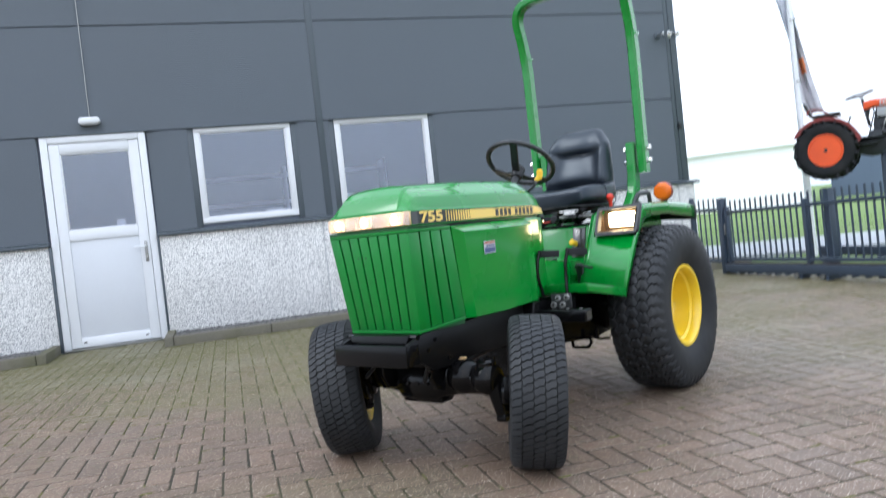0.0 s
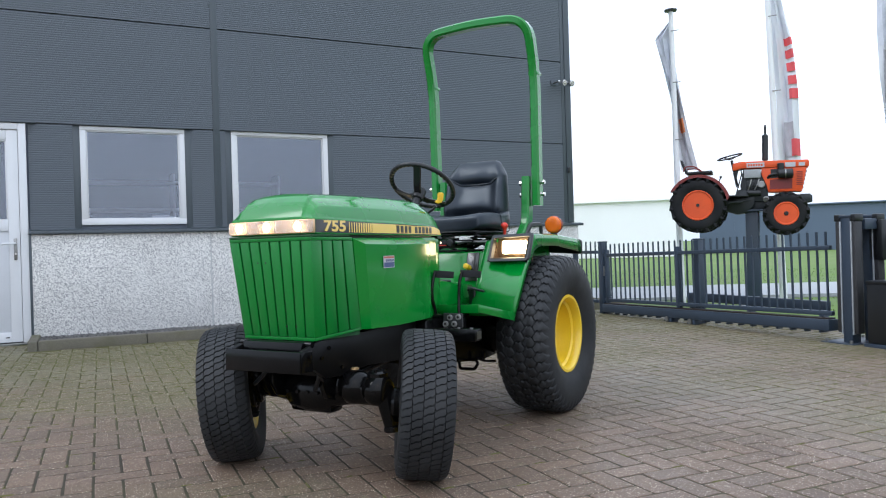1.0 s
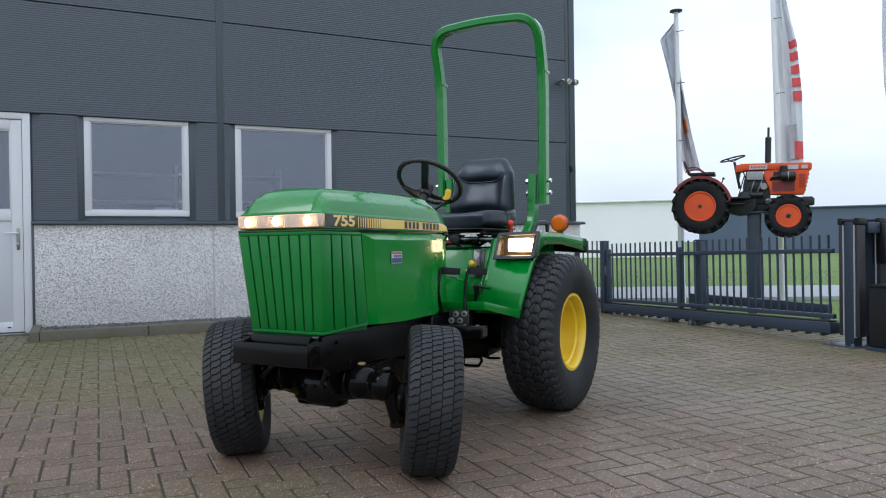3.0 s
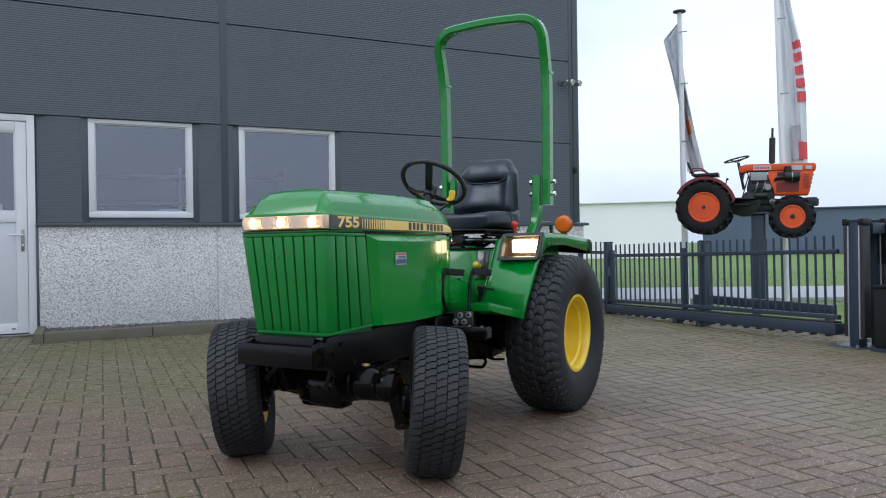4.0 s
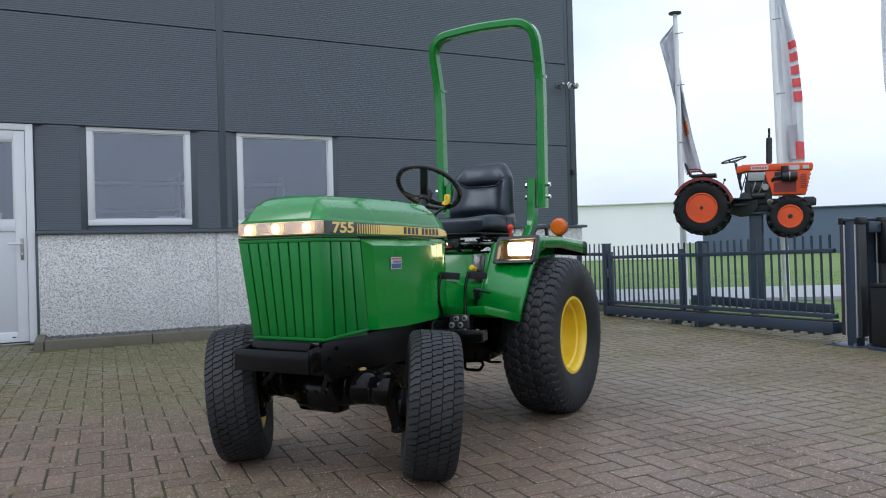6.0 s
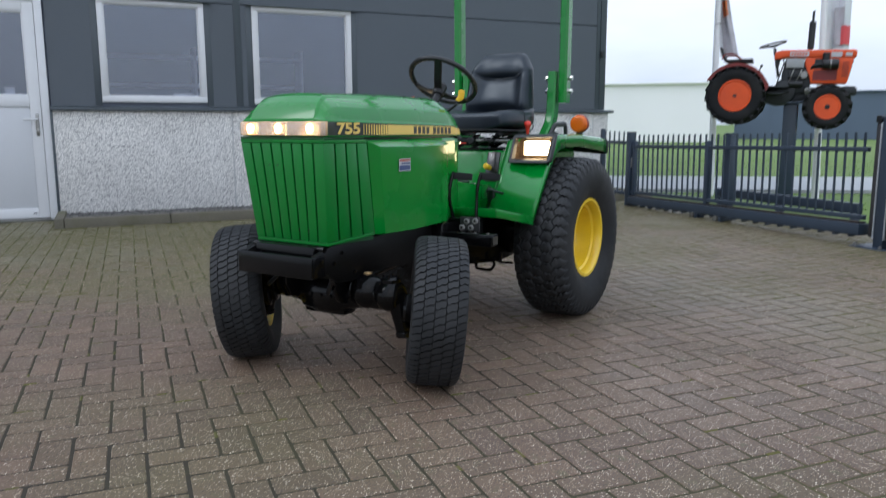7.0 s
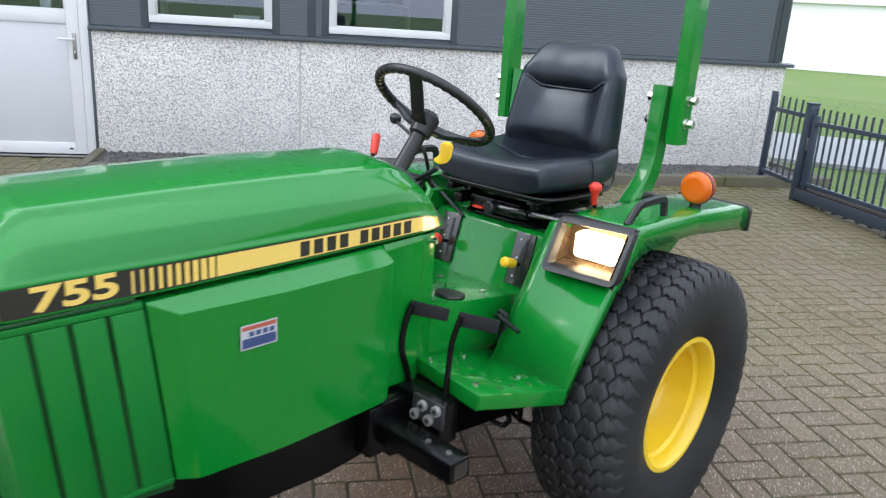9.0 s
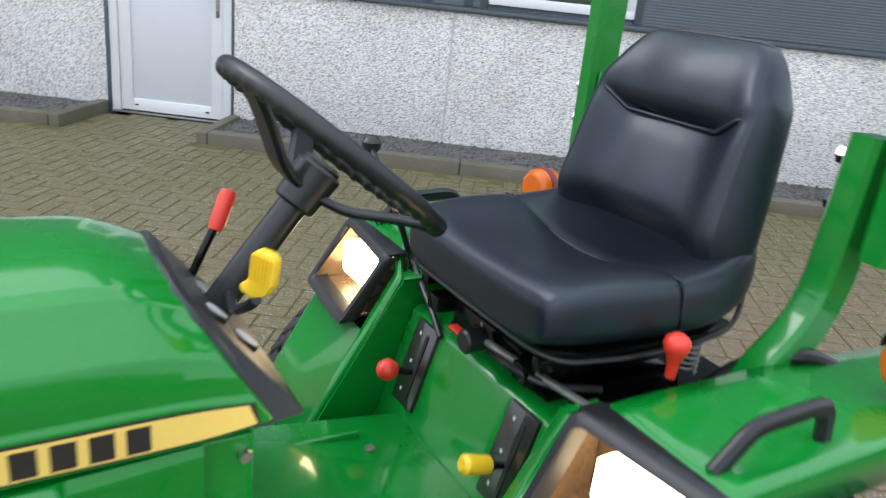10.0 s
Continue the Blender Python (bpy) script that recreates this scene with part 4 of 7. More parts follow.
# ---------------------------------------------------------------- flags
def flag(label, base, lean, height, points, prints):
    f = thing("flagpole", label, "flag", Matrix.Translation(base), "flags behind the fence")
    top = Vector((lean[0], lean[1], height))
    part("pole", cyl((0, 0, -0.09), top, 0.055, 14, 0.035), "pole", f)
    part("finial", lathe([(height, 0.005), (height + 0.01, 0.10), (height + 0.03, 0.10), (height + 0.05, 0.02)], "z", 16), "plastic", f).matrix_basis = Matrix.Translation((lean[0], lean[1], 0))
    along = Vector((0.995, 0.10, 0))
    own = bmesh.new()
    rows = []
    nz, ns = 48, 10
    for i in range(nz + 1):
        v = i / nz
        k = v * (len(points) - 1)
        j = min(int(k), len(points) - 2)
        w = k - j
        z = points[j][0] * (1 - w) + points[j + 1][0] * w
        wl = points[j][1] * (1 - w) + points[j + 1][1] * w
        wr = points[j][2] * (1 - w) + points[j + 1][2] * w
        row = []
        for s in range(ns + 1):
            q = s / ns
            off = wl * (1 - q) + wr * q
            fold = 0.05 * math.sin(q * 9 + v * 5) + 0.03 * math.sin(q * 17 - v * 9)
            c = top * (z / height) + along * off + Vector((-0.10, 0.995, 0)) * (fold + 0.12)
            row.append(own.verts.new((c.x, c.y, z)))
        rows.append(row)
    for p, q in zip(rows, rows[1:]):
        for s in range(ns):
            own.faces.new((p[s], p[s + 1], q[s + 1], q[s]))
    cloth = part("cloth", own, "flag", f, angle=80)
    for layer, (material, lo, hi, a, b) in enumerate(prints):
        own = bmesh.new()
        for i in range(round(lo * nz), round(hi * nz)):
            for s in range(round(a * ns), round(b * ns)):
                quad = [rows_co(cloth, i, s, ns), rows_co(cloth, i, s + 1, ns), rows_co(cloth, i + 1, s + 1, ns), rows_co(cloth, i + 1, s, ns)]
                own.faces.new([own.verts.new(c + Vector((0.10, -0.995, 0)) * (0.012 + 0.004 * layer)) for c in quad])
        bmesh.ops.remove_doubles(own, verts=own.verts, dist=1e-4)
        part("print", own, material, cloth, angle=80)
    for z in (0.35, 0.55, 0.75, 0.93):
        part("clip", cyl(top * z + Vector((0, -0.05, 0)), top * z + along * 0.12 + Vector((0, -0.06, 0)), 0.008, 8), "dull_steel", f)
    return f


def rows_co(ob, i, s, ns):
    return ob.data.vertices[i * (ns + 1) + s].co.copy()



flag("white pole with a grey printed flag hanging in folds", (-0.42, 9.95, 0), (-0.05, -0.01), 4.55, [(4.45, -0.02, 0.02), (4.17, -0.27, 0.03), (3.72, -0.17, 0.03), (3.15, -0.06, 0.10), (2.6, 0.0, 0.19), (2.02, 0.06, 0.31)], [("flag_grey", 0.10, 0.55, 0.0, 1.0), ("flag_dark", 0.55, 1.0, 0.2, 1.0), ("flag_orange", 0.70, 0.80, 0.4, 0.8)])
flag("white pole with a white flag carrying red print", (1.05, 10.13, 0), (-0.14, 0.0), 5.7, [(5.5, 0.02, 0.08), (4.5, 0.03, 0.20), (3.9, 0.04, 0.31), (3.1, 0.05, 0.36), (2.05, 0.04, 0.35)], [("flag_red", (23 + 3 * i) / 48, (25 + 3 * i) / 48, 0.6, 1.0) for i in range(5)] + [("flag_dark", 0.86, 0.985, 0.3, 0.7), ("flag_red", 0.92, 0.985, 0.6, 1.0)])
flag("white pole with a pale grey flag beside the gate drive", (2.58, 10.3, 0), (0.02, 0.0), 5.6, [(5.4, -0.04, 0.03), (4.9, -0.17, 0.04), (4.0, -0.19, 0.10), (3.2, -0.18, 0.10), (2.5, -0.12, 0.12)], [("flag_grey", 0.10, 0.60, 0.0, 1.0), ("flag_dark", 0.62, 1.0, 0.2, 1.0)])
# ---------------------------------------------------------------- green compact tractor (y to its rear, front axle at y = 0)
TRACTOR = pose(-0.07, 0, 0, 0, 0, -1.8)
tractor = thing("compact_tractor", "green compact tractor with yellow rims and lit lamps", "tractor", TRACTOR)


def mirror_x(bm):
    return moved(bm, Matrix.Diagonal((-1, 1, 1, 1)))


def bilinear(q, s, t):
    a, b, c, d = (Vector(v) for v in q)
    return (a * (1 - s) + b * s) * (1 - t) + (d * (1 - s) + c * s) * t


# hood: stations along y of (half width, decal bottom, decal top, crease x, crease z, crown z)
STATIONS = [
    (-0.227, 0.199, 0.966, 1.024, 0.160, 1.031, 1.032),
    (-0.212, 0.2105, 0.966, 1.024, 0.158, 1.058, 1.060),
    (-0.188, 0.2145, 0.965, 1.024, 0.152, 1.090, 1.094),
    (-0.160, 0.215, 0.965, 1.024, 0.144, 1.112, 1.119),
    (-0.134, 0.215, 0.965, 1.024, 0.138, 1.121, 1.131),
    (0.100, 0.213, 0.961, 1.018, 0.142, 1.124, 1.138),
    (0.350, 0.208, 0.960, 1.014, 0.144, 1.123, 1.141),
    (0.560, 0.198, 0.958, 1.009, 0.140, 1.117, 1.138),
    (0.660, 0.190, 0.957, 1.006, 0.132, 1.112, 1.136),
]


def hood_section(y, w, zb, zd, xc, zc, zt, shift):
    """One ring of the hood; its rear leans forward towards the top by shift."""
    pts = []
    lower, upper = Vector((w - 0.004, zd + 0.006)), Vector((xc + 0.012, zc - 0.014))
    tall = max(0.0, upper.y - lower.y)
    out = Vector((tall, lower.x - upper.x)).normalized() if tall > 0 else Vector((0, 0))
    flank = [tuple(lower.lerp(upper, k / 4) + out * 0.17 * tall * math.sin(math.pi * k / 4)) for k in (1, 2, 3)] if tall > 0 else [tuple(lower.lerp(Vector((xc, zc)), k / 5)) for k in (1, 2, 3)]
    shoulder = tuple(upper) if tall > 0 else tuple(lower.lerp(Vector((xc, zc)), 0.8))
    for x, z in ((w, zb), (w, zd), (w - 0.004, zd + 0.006), *flank, shoulder, (xc, zc), (xc - 0.016, zc + (zt - zc) * 0.35), (xc * 0.5, zt - (zt - zc) * 0.2), (0, zt)):
        pts.append((x, y - shift * (z - zb) / 0.17, z))
    left = [(-x, yy, z) for x, yy, z in pts[:-1]][::-1]
    return pts + left


def glide(a, b, c, d, t):
    """A smooth step from b to c, with a and d as the neighbours."""
    return [0.5 * (2 * q + (r - p) * t + (2 * p - 5 * q + 4 * r - u) * t * t + (3 * q - p - 3 * r + u) * t ** 3) for p, q, r, u in zip(a, b, c, d)]


rings = [(*st, 0.0) for st in STATIONS[:-1]] + [(0.73, *STATIONS[-1][1:], 0.070), (0.822, 0.172, 0.957, 0.988, 0.122, 1.088, 1.114, 0.112)]
keep = rings[:-4]
for k in range(len(rings) - 4, len(rings) - 1):
    keep += [tuple(glide(rings[k - 1], rings[k], rings[k + 1], rings[min(k + 2, len(rings) - 1)], i / 4)) for i in range(4)]
RINGS = keep + [rings[-1]]
secs = [hood_section(*r) for r in RINGS]
hood = part("hood", loft(secs, closed=True), "green", tractor, "glossy green one-piece hood", angle=28)


def rounded(ob, width, angle=14):
    """Rounds the pressed edges of a sheet-metal part."""
    mod = ob.modifiers.new("edge", "BEVEL")
    mod.width, mod.segments, mod.limit_method, mod.angle_limit, mod.harden_normals = width, 3, "ANGLE", radians(angle), True


rounded(hood, 0.014)

part("hood_liner", box(-0.165, 0.165, -0.195, 0.73, 0.935, 0.975, 0.003), "plastic", tractor)

# decal bands on both sides
def band(sx, y0, y1, lo, hi, proud=0.0015, n=10, cut=0.0):
    def spot(y, level):
        """Half width and height of the hood's side at y, for a level from the lower to the upper decal edge."""
        deep = y
        for _ in range(3):
            k = max(0, min(len(RINGS) - 2, next((j for j in range(len(RINGS) - 1) if RINGS[j + 1][0] >= deep), len(RINGS) - 2)))
            t = (deep - RINGS[k][0]) / (RINGS[k + 1][0] - RINGS[k][0])
            w, zb, zd, shift = (RINGS[k][m] * (1 - t) + RINGS[k + 1][m] * t for m in (1, 2, 3, 7))
            rise = max(zd - zb, 0.03) * level
            deep = y + shift * rise / 0.17
        return sx * (w + proud), y, zb + rise

    own = bmesh.new()
    a, b = [], []
    for i in range(n + 1):
        y = y0 + (y1 - y0) * i / n
        a.append(own.verts.new(spot(y, lo)))
        b.append(own.verts.new(spot(y - (cut if i == n else 0.0), hi)))
    for i in range(n):
        own.faces.new((a[i], a[i + 1], b[i + 1], b[i]))
    ext = bmesh.ops.extrude_face_region(own, geom=own.faces[:])
    for v in ext["geom"]:
        if isinstance(v, bmesh.types.BMVert):
            v.co.x -= sx * 0.001
    return own


for sx in (1, -1):
    edge_line = part("decal_band", band(sx, -0.205, 0.803, 0.10, 0.93, 0.0012, 96, 0.006), "decal_black", hood, "black decal band along the hood")
    part("yellow_stripe", band(sx, 0.164, 0.799, 0.16, 0.87, 0.0026, 40, 0.010), "decal_yellow", edge_line, "yellow stripe on the decal band")
    for i in range(10):
        y = 0.001 + i * 0.0163
        part("stripe_line", band(sx, y, y + 0.0042 + 0.0009 * i, 0.16, 0.87, 0.0024, 1), "decal_yellow", edge_line)
    y = 0.355
    for count, step in ((4, 0.0355), (5, 0.0345)):
        for _ in range(count):
            part("lettering_bar", band(sx, y, y + 0.0235, 0.22, 0.80, 0.0036, 2), "decal_black", edge_line)
            y += step
        y += 0.024
    num = text_mesh("755", 0.058, 0.0006)
    moved(num, Matrix.Diagonal((1.64, 1, 1, 1)))
    spot = Matrix.Translation((sx * 0.2168, -0.162 if sx > 0 else 0.01, 0.994)) @ Matrix.Rotation(radians(90 * sx), 4, "Z") @ Matrix.Rotation(radians(90), 4, "X")
    part("model_number", moved(num, spot), "decal_yellow", edge_line, "yellow model number 755", flat=True)

# headlamp strip across the nose
strip_lamp = part("headlamp_strip", prism([(-0.200, -0.233), (0.200, -0.233), (0.2115, -0.220), (0.2115, -0.16), (-0.2115, -0.16), (-0.2115, -0.220)], 0.970, 1.022, "z", 0.002), "reflector", tractor, "full-width headlamp strip with three lit lamps")
for x0, x1 in ((-0.200, -0.102), (-0.099, 0.042), (0.045, 0.200)):
    lens = part("lens", box(x0, x1, -0.241, -0.2355, 0.973, 1.019, 0.002), "lens_glass", strip_lamp)
    lens.visible_shadow = False
for x in (-0.150, -0.006, 0.150):
    part("bulb", lathe([(-0.2353, 0.0), (-0.2349, 0.015), (-0.2340, 0.018), (-0.2339, 0.0)], "y", 16), "bulb_small", strip_lamp).matrix_basis = Matrix.Translation((x, 0, 0.996))
for sx in (1, -1):
    part("corner_lens", slab([(sx * 0.2005, -0.2385, 0.973), (sx * 0.2150, -0.222, 0.973), (sx * 0.2150, -0.222, 1.019), (sx * 0.2005, -0.2385, 1.019)][:: sx], 0.003), "lens_glass", strip_lamp)
# strip in the same darkened green as the grille grooves
part("trim_line", box(-0.212, 0.212, -0.231, 0.008, 0.956, 0.9645, 0.003), "groove_shade", tractor)

# ribbed grille cover
FRONT = [(-0.180, -0.188, 0.556), (0.180, -0.188, 0.556), (0.210, -0.231, 0.955), (-0.210, -0.231, 0.955)]
SIDE = [(0.180, -0.188, 0.556), (0.218, 0.060, 0.574), (0.215, 0.018, 0.952), (0.210, -0.231, 0.955)]
core = []
for z, t in ((0.556, 0.0), (0.955, 1.0)):
    f = [bilinear(FRONT, 0, t), bilinear(FRONT, 1, t)]
    r = bilinear(SIDE, 1, t)
    core.append([(f[0].x + 0.007, f[0].y + 0.007, z), (f[1].x - 0.007, f[1].y + 0.007, z), (r.x - 0.007, r.y, z), (-r.x + 0.007, r.y, z)])
# core behind the ribs, coloured dark to give the grooves their shade
grille = part("grille", loft(core), "groove_shade", tractor, "green plastic grille cover with vertical grooves", flat=True)


def rib(q, s0, s1, t0=0.0, t1=1.0):
    return slab([bilinear(q, s0, t0), bilinear(q, s1, t0), bilinear(q, s1, t1), bilinear(q, s0, t1)], 0.010, 0.0018)


n = 8
for i in range(n):
    lo, hi = (0.0 if i == 0 else i / n + 0.010), (1.0 if i == n - 1 else (i + 1) / n - 0.010)
    part("rib", rib(FRONT, lo, hi, 0.035, 0.965), "green_plastic", grille)
for sx in (1, -1):
    q = SIDE if sx > 0 else [(-x, y, z) for x, y, z in (SIDE[1], SIDE[0], SIDE[3], SIDE[2])]
    for i in range(4):
        lo, hi = (0.0 if i == 0 else i / 4 + 0.018), (1.0 if i == 3 else (i + 1) / 4 - 0.018)
        part("rib", rib(q, lo, hi, 0.03, 0.965), "green_plastic", grille)
    part("lower_lip", slab([bilinear(q, 0, 0), bilinear(q, 1, 0), bilinear(q, 1, 0.028), bilinear(q, 0, 0.028)], 0.010, 0.001), "green_plastic", grille)
    part("upper_lip", slab([bilinear(q, 0, 0.968), bilinear(q, 1, 0.968), bilinear(q, 1, 1), bilinear(q, 0, 1)], 0.010, 0.001), "green_plastic", grille)
part("lower_lip", slab([bilinear(FRONT, 0, 0), bilinear(FRONT, 1, 0), bilinear(FRONT, 1, 0.032), bilinear(FRONT, 0, 0.032)], 0.010, 0.001), "green_plastic", grille)
part("upper_lip", slab([bilinear(FRONT, 0, 0.968), bilinear(FRONT, 1, 0.968), bilinear(FRONT, 1, 1), bilinear(FRONT, 0, 1)], 0.010, 0.001), "green_plastic", grille)
for s, t in ((0.33, 0.76), (0.43, 0.76), (0.63, 0.14), (0.76, 0.14)):
    c = bilinear(FRONT, s, t)
    part("screw_hole", cyl(c + Vector((0, -0.0012, 0)), c + Vector((0, 0.004, 0)), 0.0035, 10), "decal_black", grille)

# side panels with a sloping shoulder
for sx in (1, -1):
    rows = []
    for y, xt, xs, zs, zb, lean in ((0.024, 0.2165, 0.2165, 0.947, 0.575, 0.042), (0.073, 0.212, 0.2405, 0.924, 0.574, 0.03), (0.30, 0.206, 0.248, 0.920, 0.570, 0.0), (0.57, 0.196, 0.244, 0.921, 0.575, 0.0), (0.592, 0.193, 0.239, 0.925, 0.580, 0.0), (0.602, 0.192, 0.198, 0.935, 0.580, 0.0), (0.74, 0.180, 0.184, 0.937, 0.565, 0.0)):
        rows.append([(sx * 0.12, y, 0.950), (sx * xt, y, 0.950), (sx * xs, y, zs), (sx * (xs - 0.002), y + lean, zb), (sx * 0.12, y + lean, zb)])
    bm = loft(rows)
    panel = part("side_panel", bm, "green", tractor, "green engine side panel with sloping shoulder", angle=18)
    rounded(panel, 0.005)
    if sx > 0:
        part("warning_sticker", slab([(0.2487, 0.190, 0.821), (0.2487, 0.272, 0.821), (0.2487, 0.272, 0.872), (0.2487, 0.190, 0.872)], 0.0008), "sticker_white", panel, "small red, white and blue sticker")
        part("sticker_stripe", slab([(0.2493, 0.193, 0.861), (0.2493, 0.269, 0.861), (0.2493, 0.269, 0.869), (0.2493, 0.193, 0.869)], 0.0005), "sticker_red", panel)
        part("sticker_field", slab([(0.2493, 0.193, 0.824), (0.2493, 0.269, 0.824), (0.2493, 0.269, 0.844), (0.2493, 0.193, 0.844)], 0.0005), "sticker_blue", panel)
        for i in range(4):
            part("sticker_bar", slab([(0.2493, 0.208 + 0.0155 * i, 0.847), (0.2493, 0.219 + 0.0155 * i, 0.847), (0.2493, 0.219 + 0.0155 * i, 0.857), (0.2493, 0.208 + 0.0155 * i, 0.857)], 0.0005), "sticker_blue", panel)

# firewall / dash block behind the hood
part("dash", loft([[(-0.163, 0.80, 0.945), (0.163, 0.80, 0.945), (0.12, 0.716, 1.092), (-0.12, 0.716, 1.092)], [(-0.150, 0.866, 0.945), (0.150, 0.866, 0.945), (0.108, 0.742, 1.092), (-0.108, 0.742, 1.092)]]), "plastic", tractor, "black instrument panel behind the hood")
part("dash_rim", tube([(x, 0.815 - 0.112 * (z - 0.947) / 0.17 + 0.012, z) for x, z in ((0.158, 0.998), (0.146, 1.028), (0.124, 1.076), (0.10, 1.094), (0.0, 1.104), (-0.10, 1.094), (-0.124, 1.076), (-0.146, 1.028), (-0.158, 0.998))], 0.009, 8), "plastic", tractor)
for x, z, r in ((-0.045, 1.02, 0.036), (0.05, 1.0, 0.02), (0.055, 1.045, 0.018)):
    y = 0.866 - 0.844 * (z - 0.945)
    g = part("gauge", cyl((x, y - 0.006, z - 0.0071), (x, y + 0.0030, z + 0.0036), r, 24, None, 0.002), "plastic", tractor)
    part("dial", cyl((x, y + 0.0031, z + 0.0037), (x, y + 0.0036, z + 0.0043), r * 0.85, 24), "sticker_white" if r < 0.03 else "decal_black", g)
part("firewall", box(-0.17, 0.17, 0.735, 0.80, 0.56, 0.946, 0.01), "green", tractor, "green panel below the dash")
part("hood_bolt", cyl((0.166, 0.785, 0.925), (0.186, 0.785, 0.925), 0.007, 10), "steel", tractor)

# steering
COL = Vector((0, math.sin(radians(37)), math.cos(radians(37))))
HUB = Vector((-0.014, 0.937, 1.203))
column = part("steering_column", tube([HUB - COL * 0.27, HUB - COL * 0.03], 0.0205, 18), "plastic", tractor, "black steering column")
part("collar", cyl(HUB - COL * 0.062, HUB, 0.030, 24, 0.033, 0.004), "plastic", column)
part("boot", cyl(HUB - COL * 0.285, HUB - COL * 0.225, 0.046, 20, 0.026, 0.006), "plastic", column)
wheel = new("steering_wheel")
wheel.parent = tractor
wx, wy, wz = Vector((1, 0, 0)), COL.cross(Vector((1, 0, 0))), COL
wheel.matrix_basis = Matrix.Translation(HUB) @ Matrix((wx, wy, wz)).transposed().to_4x4()
tagged(wheel, "black three-spoke steering wheel with finger grips")
R = 0.169
own = bmesh.new()
rows = []
for i in range(240):
    t = math.tau * i / 240
    grow = 1.0 + 0.20 * max(0.0, math.sin(t * 40))
    c = Vector((math.cos(t), math.sin(t), 0))
    rows.append([own.verts.new(c * (R - (0.0125 * math.cos(a)) * (grow if math.cos(a) > 0.4 else 1.0)) + Vector((0, 0, 0.030 + 0.0125 * math.sin(a) * (grow if math.sin(a) < -0.4 else 1.0)))) for a in (math.tau * k / 12 for k in range(12))])
for p, q in zip(rows, rows[1:] + rows[:1]):
    for k in range(12):
        own.faces.new((p[k], p[(k + 1) % 12], q[(k + 1) % 12], q[k]))
part("rim", own, "plastic", wheel)
for ang in (66, 172, 288):
    t = radians(ang)
    c = Vector((math.cos(t), math.sin(t), 0))
    bm = sweep(fillet([c * 0.022 + Vector((0, 0, -0.034)), c * 0.060 + Vector((0, 0, -0.028)), c * 0.125 + Vector((0, 0, 0.008)), c * (R - 0.002) + Vector((0, 0, 0.026))], 0.03), rect(0.040, 0.013, 0.005))
    part("spoke", bm, "plastic", wheel)
part("hub_cap", lathe([(-0.012, 0.0), (-0.012, 0.027), (0.004, 0.027), (0.008, 0.023), (0.009, 0.0)], "z", 24), "plastic", wheel)

# levers round the column
lever = part("throttle_lever", tube([(-0.085, 0.770, 1.005), (-0.098, 0.808, 1.075), (-0.106, 0.828, 1.110)], 0.006, 10), "black", tractor, "black rod lever with red grip")
part("grip", lathe([(0, 0.0), (0.0, 0.010), (0.01, 0.0125), (0.055, 0.014), (0.066, 0.011), (0.070, 0.0)], "z", 16), "red", lever).matrix_basis = Matrix.Translation((-0.1035, 0.822, 1.094)) @ Matrix.Rotation(radians(-19), 4, "Y") @ Matrix.Rotation(radians(-24), 4, "X") @ Matrix.Scale(0.88, 4)
lever = part("shuttle_lever", tube(fillet([(0.0, 0.815, 1.045), (0.07, 0.800, 1.052), (0.140, 0.800, 1.092), (0.158, 0.801, 1.106)], 0.03), 0.0065, 10), "plastic", tractor, "black stalk with a yellow ribbed paddle")
paddle = prism([(-0.030, -0.020), (-0.012, -0.026), (0.010, -0.016), (0.018, 0.0), (0.019, 0.036), (0.011, 0.045), (-0.011, 0.045), (-0.019, 0.036), (-0.017, 0.008), (-0.024, -0.006), (-0.032, -0.010)], -0.010, 0.010, "y", 0.004)
paddle = part("paddle", paddle, "yellow_grip", lever)
paddle.matrix_basis = Matrix.Translation((0.181, 0.801, 1.136)) @ Matrix.Rotation(radians(35), 4, "Z") @ Matrix.Rotation(radians(6), 4, "Y") @ Matrix.Scale(0.80, 4)
for i in range(6):
    part("ridge", box(-0.0150 + i * 0.0054, -0.0122 + i * 0.0054, -0.0126, -0.0090, 0.002, 0.039), "yellow_grip", paddle)
part("gear_lever", tube(fillet([(-0.438, 1.211, 1.120), (-0.300, 1.180, 1.078), (-0.277, 1.195, 1.040), (-0.291, 1.240, 0.938), (-0.150, 1.219, 0.884), (-0.110, 1.212, 0.862)], 0.025), 0.0062, 10), "plastic", tractor, "black lever with round knob")
part("gear_knob", lathe([(-0.02, 0.0), (-0.018, 0.010), (-0.008, 0.019), (0.004, 0.020), (0.014, 0.013), (0.019, 0.0)], "z", 20), "plastic", tractor).matrix_basis = Matrix.Translation((-0.441, 1.212, 1.128))
part("ignition_switch", cyl((0.072, 0.796, 1.0), (0.072, 0.812, 1.010), 0.012, 16, None, 0.003), "plastic", tractor)

# ---- rolling chassis
for sx in (1, -1):
    bm = prism([(-0.262, 0.446), (-0.262, 0.528), (-0.17, 0.553), (0.35, 0.565), (0.80, 0.565), (0.80, 0.43), (0.45, 0.400), (0.16, 0.415), (-0.02, 0.400), (-0.13, 0.405), (-0.19, 0.446)], sx * 0.162, sx * 0.180, "x", 0.0025)
    part("frame_rail", bm, "frame_black", tractor, "black steel chassis rail")
